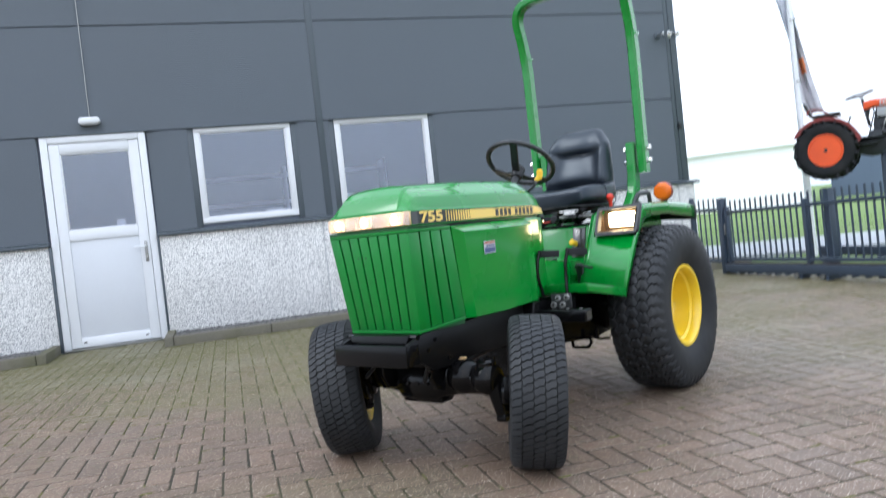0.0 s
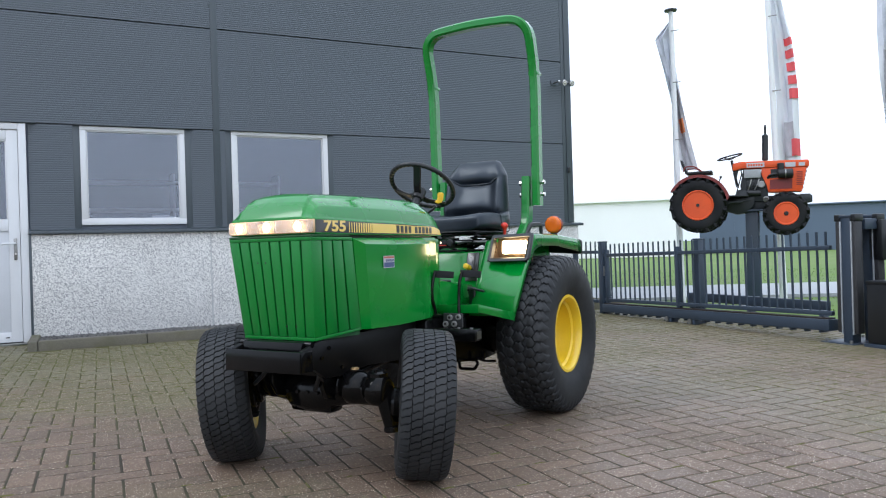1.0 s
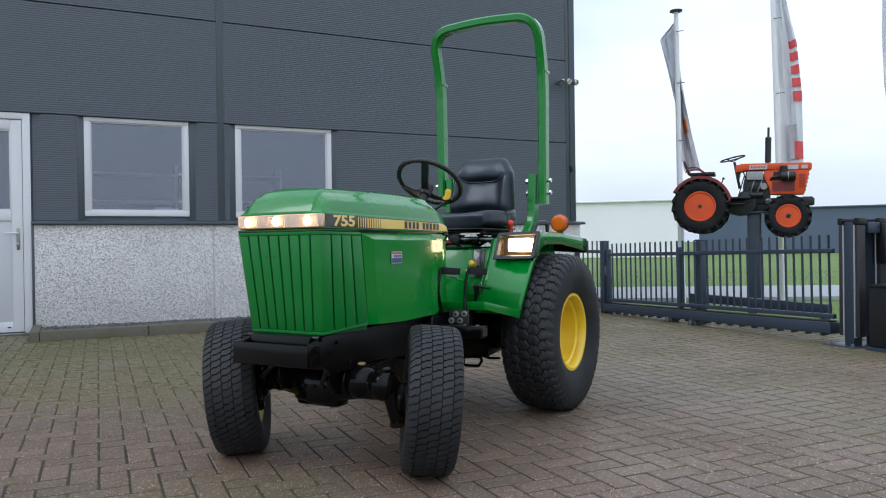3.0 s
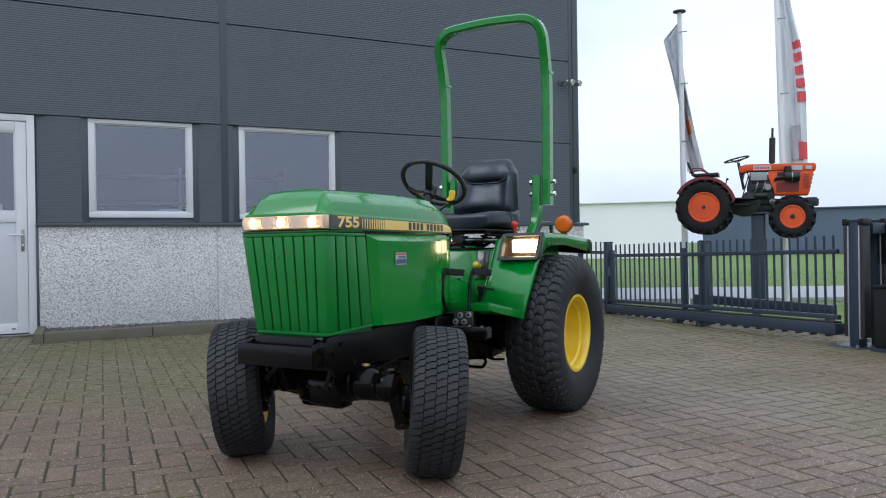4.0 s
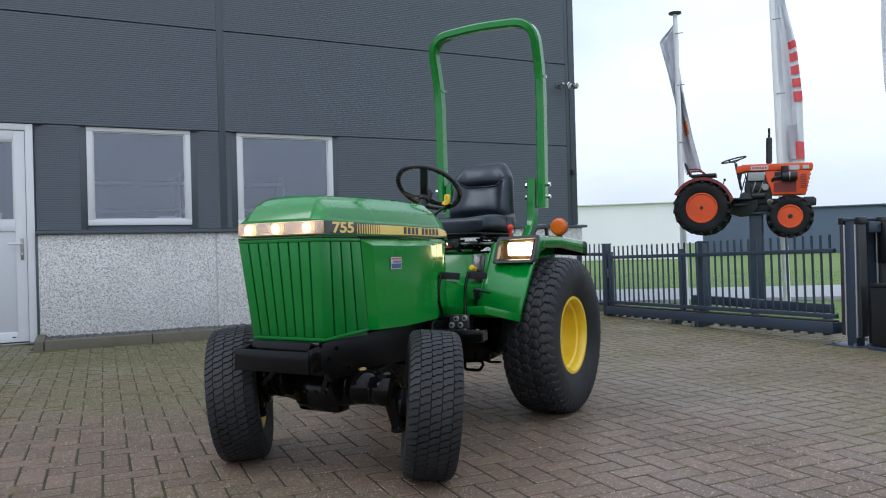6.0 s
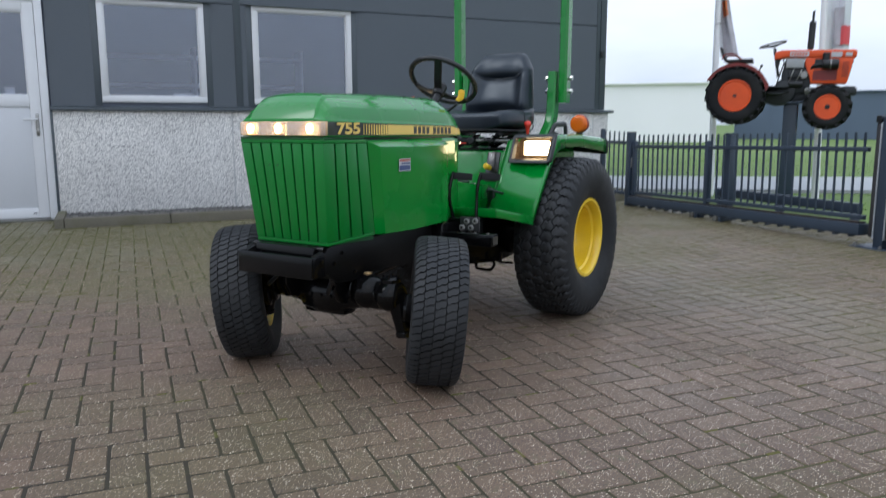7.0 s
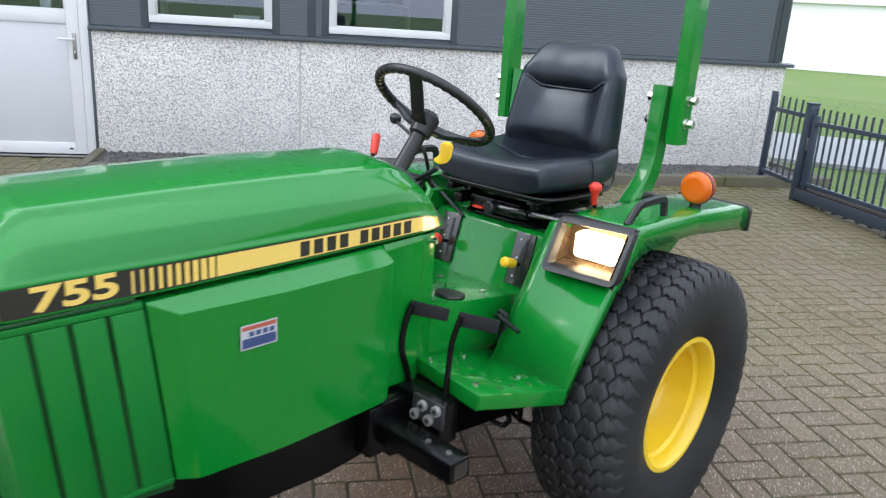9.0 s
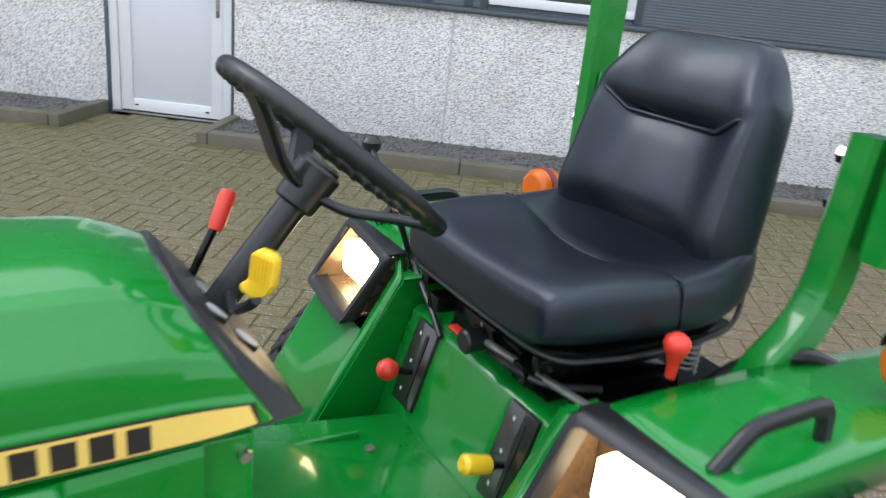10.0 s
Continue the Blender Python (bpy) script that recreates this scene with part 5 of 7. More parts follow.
part("engine_sump", loft([[(-0.13, 0.10, 0.43), (0.13, 0.10, 0.43), (0.145, 0.10, 0.60), (-0.145, 0.10, 0.60)], [(-0.13, 0.70, 0.41), (0.13, 0.70, 0.41), (0.145, 0.70, 0.60), (-0.145, 0.70, 0.60)]]), "frame_black", tractor, "black engine block and sump")
part("gearbox", loft([[(-0.14, 0.70, 0.33), (0.14, 0.70, 0.33), (0.14, 0.70, 0.56), (-0.14, 0.70, 0.56)], [(-0.16, 1.25, 0.28), (0.16, 1.25, 0.28), (0.16, 1.25, 0.60), (-0.16, 1.25, 0.60)], [(-0.15, 1.62, 0.30), (0.15, 1.62, 0.30), (0.15, 1.62, 0.66), (-0.15, 1.62, 0.66)]]), "black", tractor, "black gearbox housing")
part("rear_axle", lathe([(-0.47, 0.0), (-0.47, 0.07), (-0.30, 0.085), (-0.16, 0.12), (0.16, 0.12), (0.30, 0.085), (0.47, 0.07), (0.47, 0.0)], "x", 28), "black", tractor).matrix_basis = Matrix.Translation((0, 1.43, 0.418))
bumper = part("bumper", box(-0.188, 0.188, -0.292, -0.278, 0.444, 0.528, 0.005), "black", tractor, "black steel front weight bracket")
for sx in (1, -1):
    part("bracket_side", box(min(sx * 0.180, sx * 0.188), max(sx * 0.180, sx * 0.188), -0.279, -0.215, 0.446, 0.526, 0.002), "black", bumper)
    for y, z in ((-0.11, 0.522), (-0.155, 0.488), (-0.03, 0.435), (-0.235, 0.505)):
        part("bolt", cyl((sx * 0.180, y, z), (sx * (0.196 if y < -0.2 else 0.187), y, z), 0.008, 6), "black", bumper)
part("bracket_floor", box(-0.175, 0.175, -0.277, -0.10, 0.448, 0.456), "black", bumper)
part("tie_bar", tube([(-0.18, -0.205, 0.545), (0.18, -0.205, 0.545)], 0.012, 12), "black", tractor)
part("front_crossmember", box(-0.149, 0.149, -0.235, -0.19, 0.46, 0.555, 0.006), "black", tractor)

# front axle with knuckles
axle = part("front_axle", lathe([(-0.31, 0.0), (-0.31, 0.045), (-0.20, 0.048), (-0.12, 0.060), (-0.09, 0.085), (0.0, 0.095), (0.09, 0.085), (0.12, 0.060), (0.20, 0.048), (0.31, 0.045), (0.31, 0.0)], "x", 28), "black", tractor, "black cast front axle")
axle.matrix_basis = Matrix.Translation((0, 0.03, 0.325))
part("axle_support", box(-0.09, 0.09, -0.06, 0.12, 0.39, 0.50, 0.02), "black", tractor)
part("drive_shaft", tube([(0.0, 0.10, 0.33), (0.0, 0.75, 0.40)], 0.022, 14), "black", tractor)
def ball(r, seg=24):
    return lathe([(r * math.sin(math.pi * (k / 12 - 0.5)), max(0.0, r * math.cos(math.pi * (k / 12 - 0.5)))) for k in range(13)], "x", seg)


for sx in (1, -1):
    bevel = part("bevel_case", ball(0.072), "gloss_black", tractor, "glossy black cast bevel gear case")
    bevel.matrix_basis = Matrix.Translation((sx * 0.208, 0.022, 0.350))
    part("case_flange", cyl((-sx * 0.056, 0, 0), (-sx * 0.046, 0, 0), 0.062, 28, None, 0.004), "gloss_black", bevel)
    part("case_rib", box(-0.038, 0.038, -0.005, 0.005, -0.071, 0.060, 0.004), "gloss_black", bevel)
    part("filler_plug", lathe([(0.0, 0.0), (0.0, 0.017), (0.012, 0.017), (0.014, 0.012), (0.015, 0.0)], "z", 8), "brass", bevel, "brass filler plug").matrix_basis = Matrix.Translation((0, 0, 0.063))
    for a in range(8):
        t = a * math.tau / 8 + 0.2
        part("bolt", cyl((-sx * 0.046, 0.054 * math.cos(t), 0.054 * math.sin(t)), (-sx * 0.038, 0.054 * math.cos(t), 0.054 * math.sin(t)), 0.006, 6), "black", bevel)
    k = part("knuckle", ball(0.066), "gloss_black", tractor, "black steering knuckle")
    k.matrix_basis = Matrix.Translation((sx * 0.318, 0.022, 0.345))
    part("neck", cyl((-sx * 0.075, 0, 0), (-sx * 0.04, 0, 0), 0.046, 24, None, 0.004), "black", k)
    part("top_cap", lathe([(0.045, 0.0), (0.045, 0.040), (0.066, 0.040), (0.074, 0.030), (0.076, 0.0)], "z", 20), "black", k)
    for a in range(4):
        t = a * math.tau / 4 + 0.4
        part("bolt", cyl((0.030 * math.cos(t), 0.030 * math.sin(t), 0.068), (0.030 * math.cos(t), 0.030 * math.sin(t), 0.082), 0.006, 6), "black", k)
    case = part("kingpin_case", cyl((sx * 0.345, 0.03, 0.345), (sx * 0.372, 0.035, 0.195), 0.044, 20, 0.030, 0.010), "gloss_black", tractor)
    part("case_foot", cyl((sx * 0.371, 0.035, 0.205), (sx * 0.374, 0.035, 0.180), 0.034, 20, None, 0.006), "black", case)
    part("steering_arm", sweep([(sx * 0.34, 0.06, 0.27), (sx * 0.31, 0.12, 0.28), (sx * 0.28, 0.15, 0.29)], rect(0.035, 0.018)), "black", tractor)
    hanger = part("axle_hanger", prism([(-0.10, 0.36), (-0.10, 0.46), (0.02, 0.47), (0.09, 0.44), (0.07, 0.31), (0.0, 0.29), (-0.07, 0.31)], sx * 0.118, sx * 0.140, "x", 0.006), "black", tractor, "black pierced axle hanger plate")
    for y, z in ((-0.07, 0.40), (0.03, 0.42), (-0.03, 0.33)):
        part("bolt", cyl((sx * 0.140, y, z), (sx * 0.152, y, z), 0.010, 6), "black", hanger)
    part("tow_eye", lathe([(-0.008, 0.016), (-0.008, 0.030), (0.008, 0.030), (0.008, 0.016)], "x", 20, closed=True), "black", tractor).matrix_basis = Matrix.Translation((sx * 0.165, -0.115, 0.418))
part("sump_rib", box(-0.11, 0.11, -0.015, 0.075, 0.235, 0.300, 0.02), "black", tractor)
for x in (-0.07, -0.02, 0.03, 0.08):
    part("bolt", cyl((x, -0.055, 0.33), (x, -0.07, 0.33), 0.008, 6), "black", tractor)
part("tie_rod", tube([(-0.28, 0.15, 0.295), (0.28, 0.15, 0.295)], 0.011, 12), "black", tractor)
part("steering_cylinder", tube([(-0.22, 0.125, 0.345), (0.08, 0.125, 0.345)], 0.022, 14), "black", tractor)
part("hose", tube(fillet([(0.10, -0.10, 0.35), (0.16, -0.14, 0.42), (0.12, -0.10, 0.50)], 0.05), 0.009, 10), "plastic", tractor)
part("hose", tube(fillet([(-0.20, -0.12, 0.36), (-0.10, -0.16, 0.42), (-0.08, -0.10, 0.50)], 0.05), 0.009, 10), "plastic", tractor)


def tyre_profile(radius, width, rim):
    w = width / 2
    h = radius - rim
    return [(-w * 0.72, rim - 0.004), (-w * 0.78, rim + h * 0.06), (-w * 0.92, rim + h * 0.25), (-w, rim + h * 0.50), (-w * 0.985, rim + h * 0.70), (-w * 0.93, rim + h * 0.85), (-w * 0.80, rim + h * 0.935), (-w * 0.55, rim + h * 0.968), (0, rim + h * 0.978),
            (w * 0.55, rim + h * 0.968), (w * 0.80, rim + h * 0.935), (w * 0.93, rim + h * 0.85), (w * 0.985, rim + h * 0.70), (w, rim + h * 0.50), (w * 0.92, rim + h * 0.25), (w * 0.78, rim + h * 0.06), (w * 0.72, rim - 0.004)]


def crown(radius, width, rim, x):
    """Radius of the carcass at the offset x from the middle."""
    pts = [p for p in tyre_profile(radius, width, rim) if p[1] > rim + (radius - rim) * 0.45]
    for (xa, ra), (xb, rb) in zip(pts, pts[1:]):
        if xa <= x <= xb:
            return ra + (rb - ra) * (x - xa) / (xb - xa)
    return pts[0][1]


def tread_blocks(radius, width, rim, rows, around, height, wave, skew, jag=0.0, stagger=0.0, fill=0.84, bulge=0.0, soft=0.9):
    """Raised blocks with curved leading edges, in rows round the tyre."""
    verts, faces = [], []
    step = math.tau / around
    for k, (x0, x1) in enumerate(rows):
        for i in range(around):
            t0 = i * step + k * stagger * step
            m = 11
            bends = [wave * step * math.sin(q * math.pi) + jag * step * math.sin(q * 3 * math.pi) + skew * step * q for q in (j / (m - 1) for j in range(m))]
            across = [x0 + bulge + (x1 - x0 - 2 * bulge) * j / (m - 1) for j in range(m)]
            sides = [(0.25, 0.7), (0.5, 1.0), (0.75, 0.7)]
            outline = [(x, t0 + d) for x, d in zip(across, bends)] + [(x1 - bulge + 2 * bulge * w, t0 + bends[-1] + step * fill * h) for h, w in sides]
            outline += [(x, t0 + d + step * fill) for x, d in zip(across[::-1], bends[::-1])] + [(x0 + bulge - 2 * bulge * w, t0 + bends[0] + step * fill * (1 - h)) for h, w in sides]
            cx = sum(p[0] for p in outline) / len(outline)
            ct = sum(p[1] for p in outline) / len(outline)
            base = len(verts)
            for lift, shrink in ((-0.006, 1.0), (height * 0.7, 0.97), (height, soft)):
                for x, t in outline:
                    xx, tt = cx + (x - cx) * shrink, ct + (t - ct) * shrink
                    r = crown(radius, width, rim, max(-width * 0.495, min(width * 0.495, xx))) + lift
                    verts.append((xx, r * math.cos(tt), r * math.sin(tt)))
            c = len(outline)
            for ring_i in range(2):
                for j in range(c):
                    a, b = base + ring_i * c + j, base + ring_i * c + (j + 1) % c
                    faces.append((a, b, b + c, a + c))
            faces.append([base + 2 * c + j for j in range(c)])
    me = bpy.data.meshes.new("tread")
    me.from_pydata(verts, [], faces)
    bm = bmesh.new()
    bm.from_mesh(me)
    bpy.data.meshes.remove(me)
    return bm


def wheel_thing(parent, at, radius, width, rim, rows, around, height, wave, skew, dish, label, holes, jag=0.0, stagger=0.0, fill=0.84, bulge=0.0, soft=0.9, rim_mat="yellow", seg=72):
    """A wheel whose outer face looks along +x."""
    w = new("wheel")
    w.parent = parent
    w.matrix_basis = at
    tagged(w, label)
    tyre = part("tyre", lathe(tyre_profile(radius, width, rim), "x", seg, closed=True), "rubber", w, angle=50)
    tr = part("tread", tread_blocks(radius, width, rim, rows, around, height, wave, skew, jag, stagger, fill, bulge, soft), "lit_tread_rubber", tyre, angle=50)
    tagged(tr, kind="stuff")
    h = width / 2
    prof = [(h * 0.74, rim + 0.012), (h * 0.79, rim + 0.010), (h * 0.79, rim - 0.004), (h * 0.70, rim - 0.014), (h * 0.50, rim - 0.017), (h * 0.44, rim - 0.030), (dish + 0.03, rim - 0.036), (dish + 0.008, rim - 0.05), (dish, rim * 0.62), (dish + 0.012, rim * 0.52), (dish + 0.018, rim * 0.30), (dish + 0.018, 0.0),
            (dish + 0.008, 0.0), (dish + 0.008, rim * 0.30), (dish - 0.006, rim * 0.60), (dish - 0.004, rim - 0.046), (-h * 0.45, rim - 0.026), (-h * 0.70, rim - 0.018), (-h * 0.79, rim - 0.006), (-h * 0.79, rim + 0.010), (-h * 0.74, rim + 0.012)]
    rm = part("rim", lathe(prof, "x", 64, closed=True), rim_mat, w)
    n, rr, hr = holes
    for i in range(n):
        t = math.tau * (i + 0.3) / n
        part("rim_hole", cyl((dish + 0.001, rr * math.cos(t), rr * math.sin(t)), (dish + 0.0145, rr * math.cos(t), rr * math.sin(t)), hr, 14), "decal_black", rm)
        t += math.pi / n
        part("wheel_nut", cyl((dish + 0.012, rr * 0.62 * math.cos(t), rr * 0.62 * math.sin(t)), (dish + 0.034, rr * 0.62 * math.cos(t), rr * 0.62 * math.sin(t)), 0.011, 6), rim_mat, rm)
    part("hub_cap", cyl((dish + 0.012, 0, 0), (dish + 0.05, 0, 0), rim * 0.22, 24, rim * 0.19, 0.006), rim_mat, rm)
    return w


front_rows = [(-0.1005 + 0.0404 * k, -0.0614 + 0.0404 * k) for k in range(5)]
rear_rows = [(-0.1370 + 0.0551 * k, -0.0836 + 0.0551 * k) for k in range(5)]
FRONT_WHEEL = dict(radius=0.2855, width=0.207, rim=0.156, rows=front_rows, around=64, height=0.0085, wave=0.05, skew=-0.44, jag=0.09, stagger=-0.70, fill=0.84, bulge=0.0010, soft=0.94, dish=0.035, holes=(5, 0.095, 0.013))
REAR_WHEEL = dict(radius=0.418, width=0.290, rim=0.198, rows=rear_rows, around=50, height=0.0090, wave=-0.15, skew=0.0, jag=-0.10, soft=0.84, stagger=0.5, fill=0.84, bulge=0.007, dish=-0.038, holes=(8, 0.132, 0.011))
for sx, steer, spot in ((1, 34.5, (0.488, 0.090, 0.290)), (-1, 36.0, (-0.420, -0.026, 0.290))):
    face = Matrix.Identity(4) if sx > 0 else Matrix.Rotation(math.pi, 4, "Z")
    turned = Matrix.Translation(spot) @ Matrix.Rotation(radians(steer), 4, "Z") @ Matrix.Rotation(radians(5 * sx), 4, "Y")
    wheel_thing(tractor, turned @ face, label="front turf wheel with yellow rim", **FRONT_WHEEL)
    part("wheel_hub", cyl((-0.13, 0, 0), (0.03, 0, 0), 0.058, 24, 0.050, 0.010), "black", tractor).matrix_basis = turned @ face
    part("hub_flange", cyl((-0.10, 0, 0), (-0.075, 0, 0), 0.078, 24, None, 0.006), "black", tractor).matrix_basis = turned @ face
    wheel_thing(tractor, Matrix.Translation((sx * 0.482, 1.43, 0.418)) @ face @ Matrix.Rotation(0.4, 4, "X"), label="large rear turf wheel with deep yellow rim", **REAR_WHEEL)

# ---- operator platform
def deck_z(y):
    return 0.629 - 0.213 * (y - 0.70)  # the footplate falls towards the rear


for sx in (1, -1):
    deck = [(sx * 0.165, 0.752), (sx * 0.428, 0.700), (sx * 0.478, 0.985), (sx * 0.165, 1.05)]
    own = bmesh.new()
    a = [own.verts.new((x, y, deck_z(y))) for x, y in deck]
    b = [own.verts.new((x, y, deck_z(y) - 0.014)) for x, y in deck]
    own.faces.new(a)
    own.faces.new(b[::-1])
    for i in range(4):
        own.faces.new((a[(i + 1) % 4], a[i], b[i], b[(i + 1) % 4]))
    bmesh.ops.bevel(own, geom=own.edges[:], offset=0.004, segments=2, profile=0.5, affect="EDGES")
    plat = part("footplate", own, "green", tractor, "green steel footplate with embossed grip holes")
    for name, p, q in (("edge_lip", (sx * 0.4315, 0.699), (sx * 0.4815, 0.985)), ("front_lip", (sx * 0.165, 0.7475), (sx * 0.428, 0.6955))):
        quad = [(*p, deck_z(p[1]) - 0.038), (*q, deck_z(q[1]) - 0.042), (*q, deck_z(q[1])), (*p, deck_z(p[1]))]
        part(name, slab(quad[:: sx], 0.006, 0.0015), "green", plat)
    spots = [(0.228 + 0.046 * i, 0.785 + 0.053 * j + 0.003 * i) for i in range(5) for j in range(2)]
    spots += [(0.371 + 0.046 * i, y + 0.008 * i) for i in range(2) for y in (0.902, 0.955)]
    for x, y in spots:
        tilt = Matrix.Translation((sx * x, y, deck_z(y))) @ Matrix.Rotation(-math.atan(0.213), 4, "X") @ Matrix.Diagonal((1.25, 0.85, 1, 1))
        part("grip_hole", lathe([(0.0, 0.0098), (0.0014, 0.0086), (0.0014, 0.0074), (0.0003, 0.0070)], "z", 14), "green", plat).matrix_basis = tilt
        part("grip_shadow", cyl((0, 0, 0.0), (0, 0, 0.0009), 0.0069, 12), "decal_black", plat).matrix_basis = tilt
    for x, y in ((0.196, 0.905), (0.205, 0.765), (0.379, 0.745), (0.372, 0.925)):
        part("plate_bolt", cyl((sx * x, y, deck_z(y) - 0.002), (sx * x, y, deck_z(y) + 0.005), 0.0075, 8), "steel", plat)
# centre tunnel
tunnel = part("tunnel_cover", prism([(0.73, 0.55), (0.73, 0.735), (0.82, 0.737), (1.168, 0.695), (1.168, 0.55)], -0.158, 0.158, "x", 0.008), "green", tractor, "green transmission tunnel cover")
part("filler_cap", lathe([(0.0, 0.0), (0.0, 0.040), (0.006, 0.043), (0.012, 0.040), (0.014, 0.0)], "z", 28), "plastic", tunnel, "flat round black filler cap").matrix_basis = Matrix.Translation((0.105, 0.935, 0.7205)) @ Matrix.Rotation(radians(-7.5), 4, "X")
part("tunnel_rib", box(-0.10, -0.088, 0.86, 1.06, 0.706, 0.722, 0.003), "green", tunnel)
for x, y in ((0.13, 0.80), (0.10, 0.785), (-0.05, 1.06), (0.11, 1.07), (-0.13, 0.80)):
    part("bolt", cyl((x, y, 0.745 - 0.12 * max(0, y - 0.8) - 0.012), (x, y, 0.745 - 0.12 * max(0, y - 0.8)), 0.009, 6), "steel", tunnel)
# sloped seat support with the two lever gates
SLOPE = [(-0.235, 1.165, 0.69), (0.235, 1.165, 0.69), (0.235, 1.225, 0.895), (-0.235, 1.225, 0.895)]
support = part("seat_support", prism([(1.12, 0.55), (1.165, 0.69), (1.2167, 0.867), (1.232, 0.874), (1.285, 0.874), (1.285, 0.58)], -0.228, 0.228, "x", 0.006), "green", tractor, "green sloped seat support panel")
part("support_frame", box(-0.168, 0.168, 1.287, 1.66, 0.60, 0.850, 0.008), "black", tractor, "black frame under the seat")
part("suspension_base", box(-0.125, 0.150, 1.245, 1.56, 0.8745, 0.884, 0.003), "black", tractor, "black base plate of the seat suspension")
for sx in (1, -1):
    part("rockshaft_case", box(min(sx * 0.172, sx * 0.270), max(sx * 0.172, sx * 0.270), 1.34, 1.62, 0.56, 0.80, 0.02), "black", tractor, "black hydraulic housing beside the seat")
    if sx < 0:
        part("support_deck", box(-0.228, -0.145, 1.2845, 1.47, 0.862, 0.8735, 0.004), "green", tractor, "green flat deck beside the seat suspension")
        continue
    part("hydraulic_pipe", tube(fillet([(sx * 0.180, 1.300, 0.84), (sx * 0.195, 1.300, 0.890), (sx * 0.250, 1.325, 0.895), (sx * 0.268, 1.40, 0.86)], 0.03), 0.006, 10), "dull_steel", tractor)
    part("valve_block", box(min(sx * 0.19, sx * 0.26), max(sx * 0.19, sx * 0.26), 1.42, 1.52, 0.79, 0.88, 0.01), "black", tractor)
    for i in range(3):
        part("fitting", cyl((sx * 0.225, 1.44 + 0.03 * i, 0.875), (sx * 0.225, 1.44 + 0.03 * i, 0.895), 0.010, 8), "dull_steel", tractor)
normal = (Vector((1, 0, 0)).cross(Vector((0, 0.060, 0.205)))).normalized()
for x, tone, knob in ((0.145, "yellow_grip", "range"), (-0.150, "red", "pto")):
    quad = [bilinear(SLOPE, (x - 0.036 + 0.235) / 0.47, 0.12), bilinear(SLOPE, (x + 0.036 + 0.235) / 0.47, 0.12), bilinear(SLOPE, (x + 0.036 + 0.235) / 0.47, 0.86), bilinear(SLOPE, (x - 0.036 + 0.235) / 0.47, 0.86)]
    gate = part("lever_gate", slab([q + normal * 0.0075 for q in quad], 0.012, 0.003), "decal_black", support, "black lever gate with small white marks")
    a, b = (bilinear(SLOPE, (x + 0.012 + 0.235) / 0.47, t) + normal * 0.008 for t in (0.2, 0.78))
    part("slot", sweep([a, b], rect(0.009, 0.004, 0.001)), "plastic", gate)
    for t in (0.24, 0.50, 0.76):
        c = bilinear(SLOPE, (x - 0.012 + 0.235) / 0.47, t) + normal * 0.0085
        part("mark", cyl(c - normal * 0.001, c + normal * 0.0005, 0.0036, 5), "sticker_white", gate)
    c = bilinear(SLOPE, (x + 0.235) / 0.47, 0.42)
    tip = c + normal * 0.058
    arm = part("lever_arm", tube([c, tip], 0.006, 10), "black", support)
    if tone == "red":
        part("knob", lathe([(-0.020, 0.0), (-0.018, 0.009), (-0.010, 0.018), (0.0, 0.0205), (0.010, 0.018), (0.018, 0.009), (0.020, 0.0)], "z", 20), tone, arm).matrix_basis = Matrix.Translation(tip)
    else:
        part("knob", cyl(c + normal * 0.030, c + normal * 0.085, 0.0145, 20, 0.0155, 0.006), tone, arm)

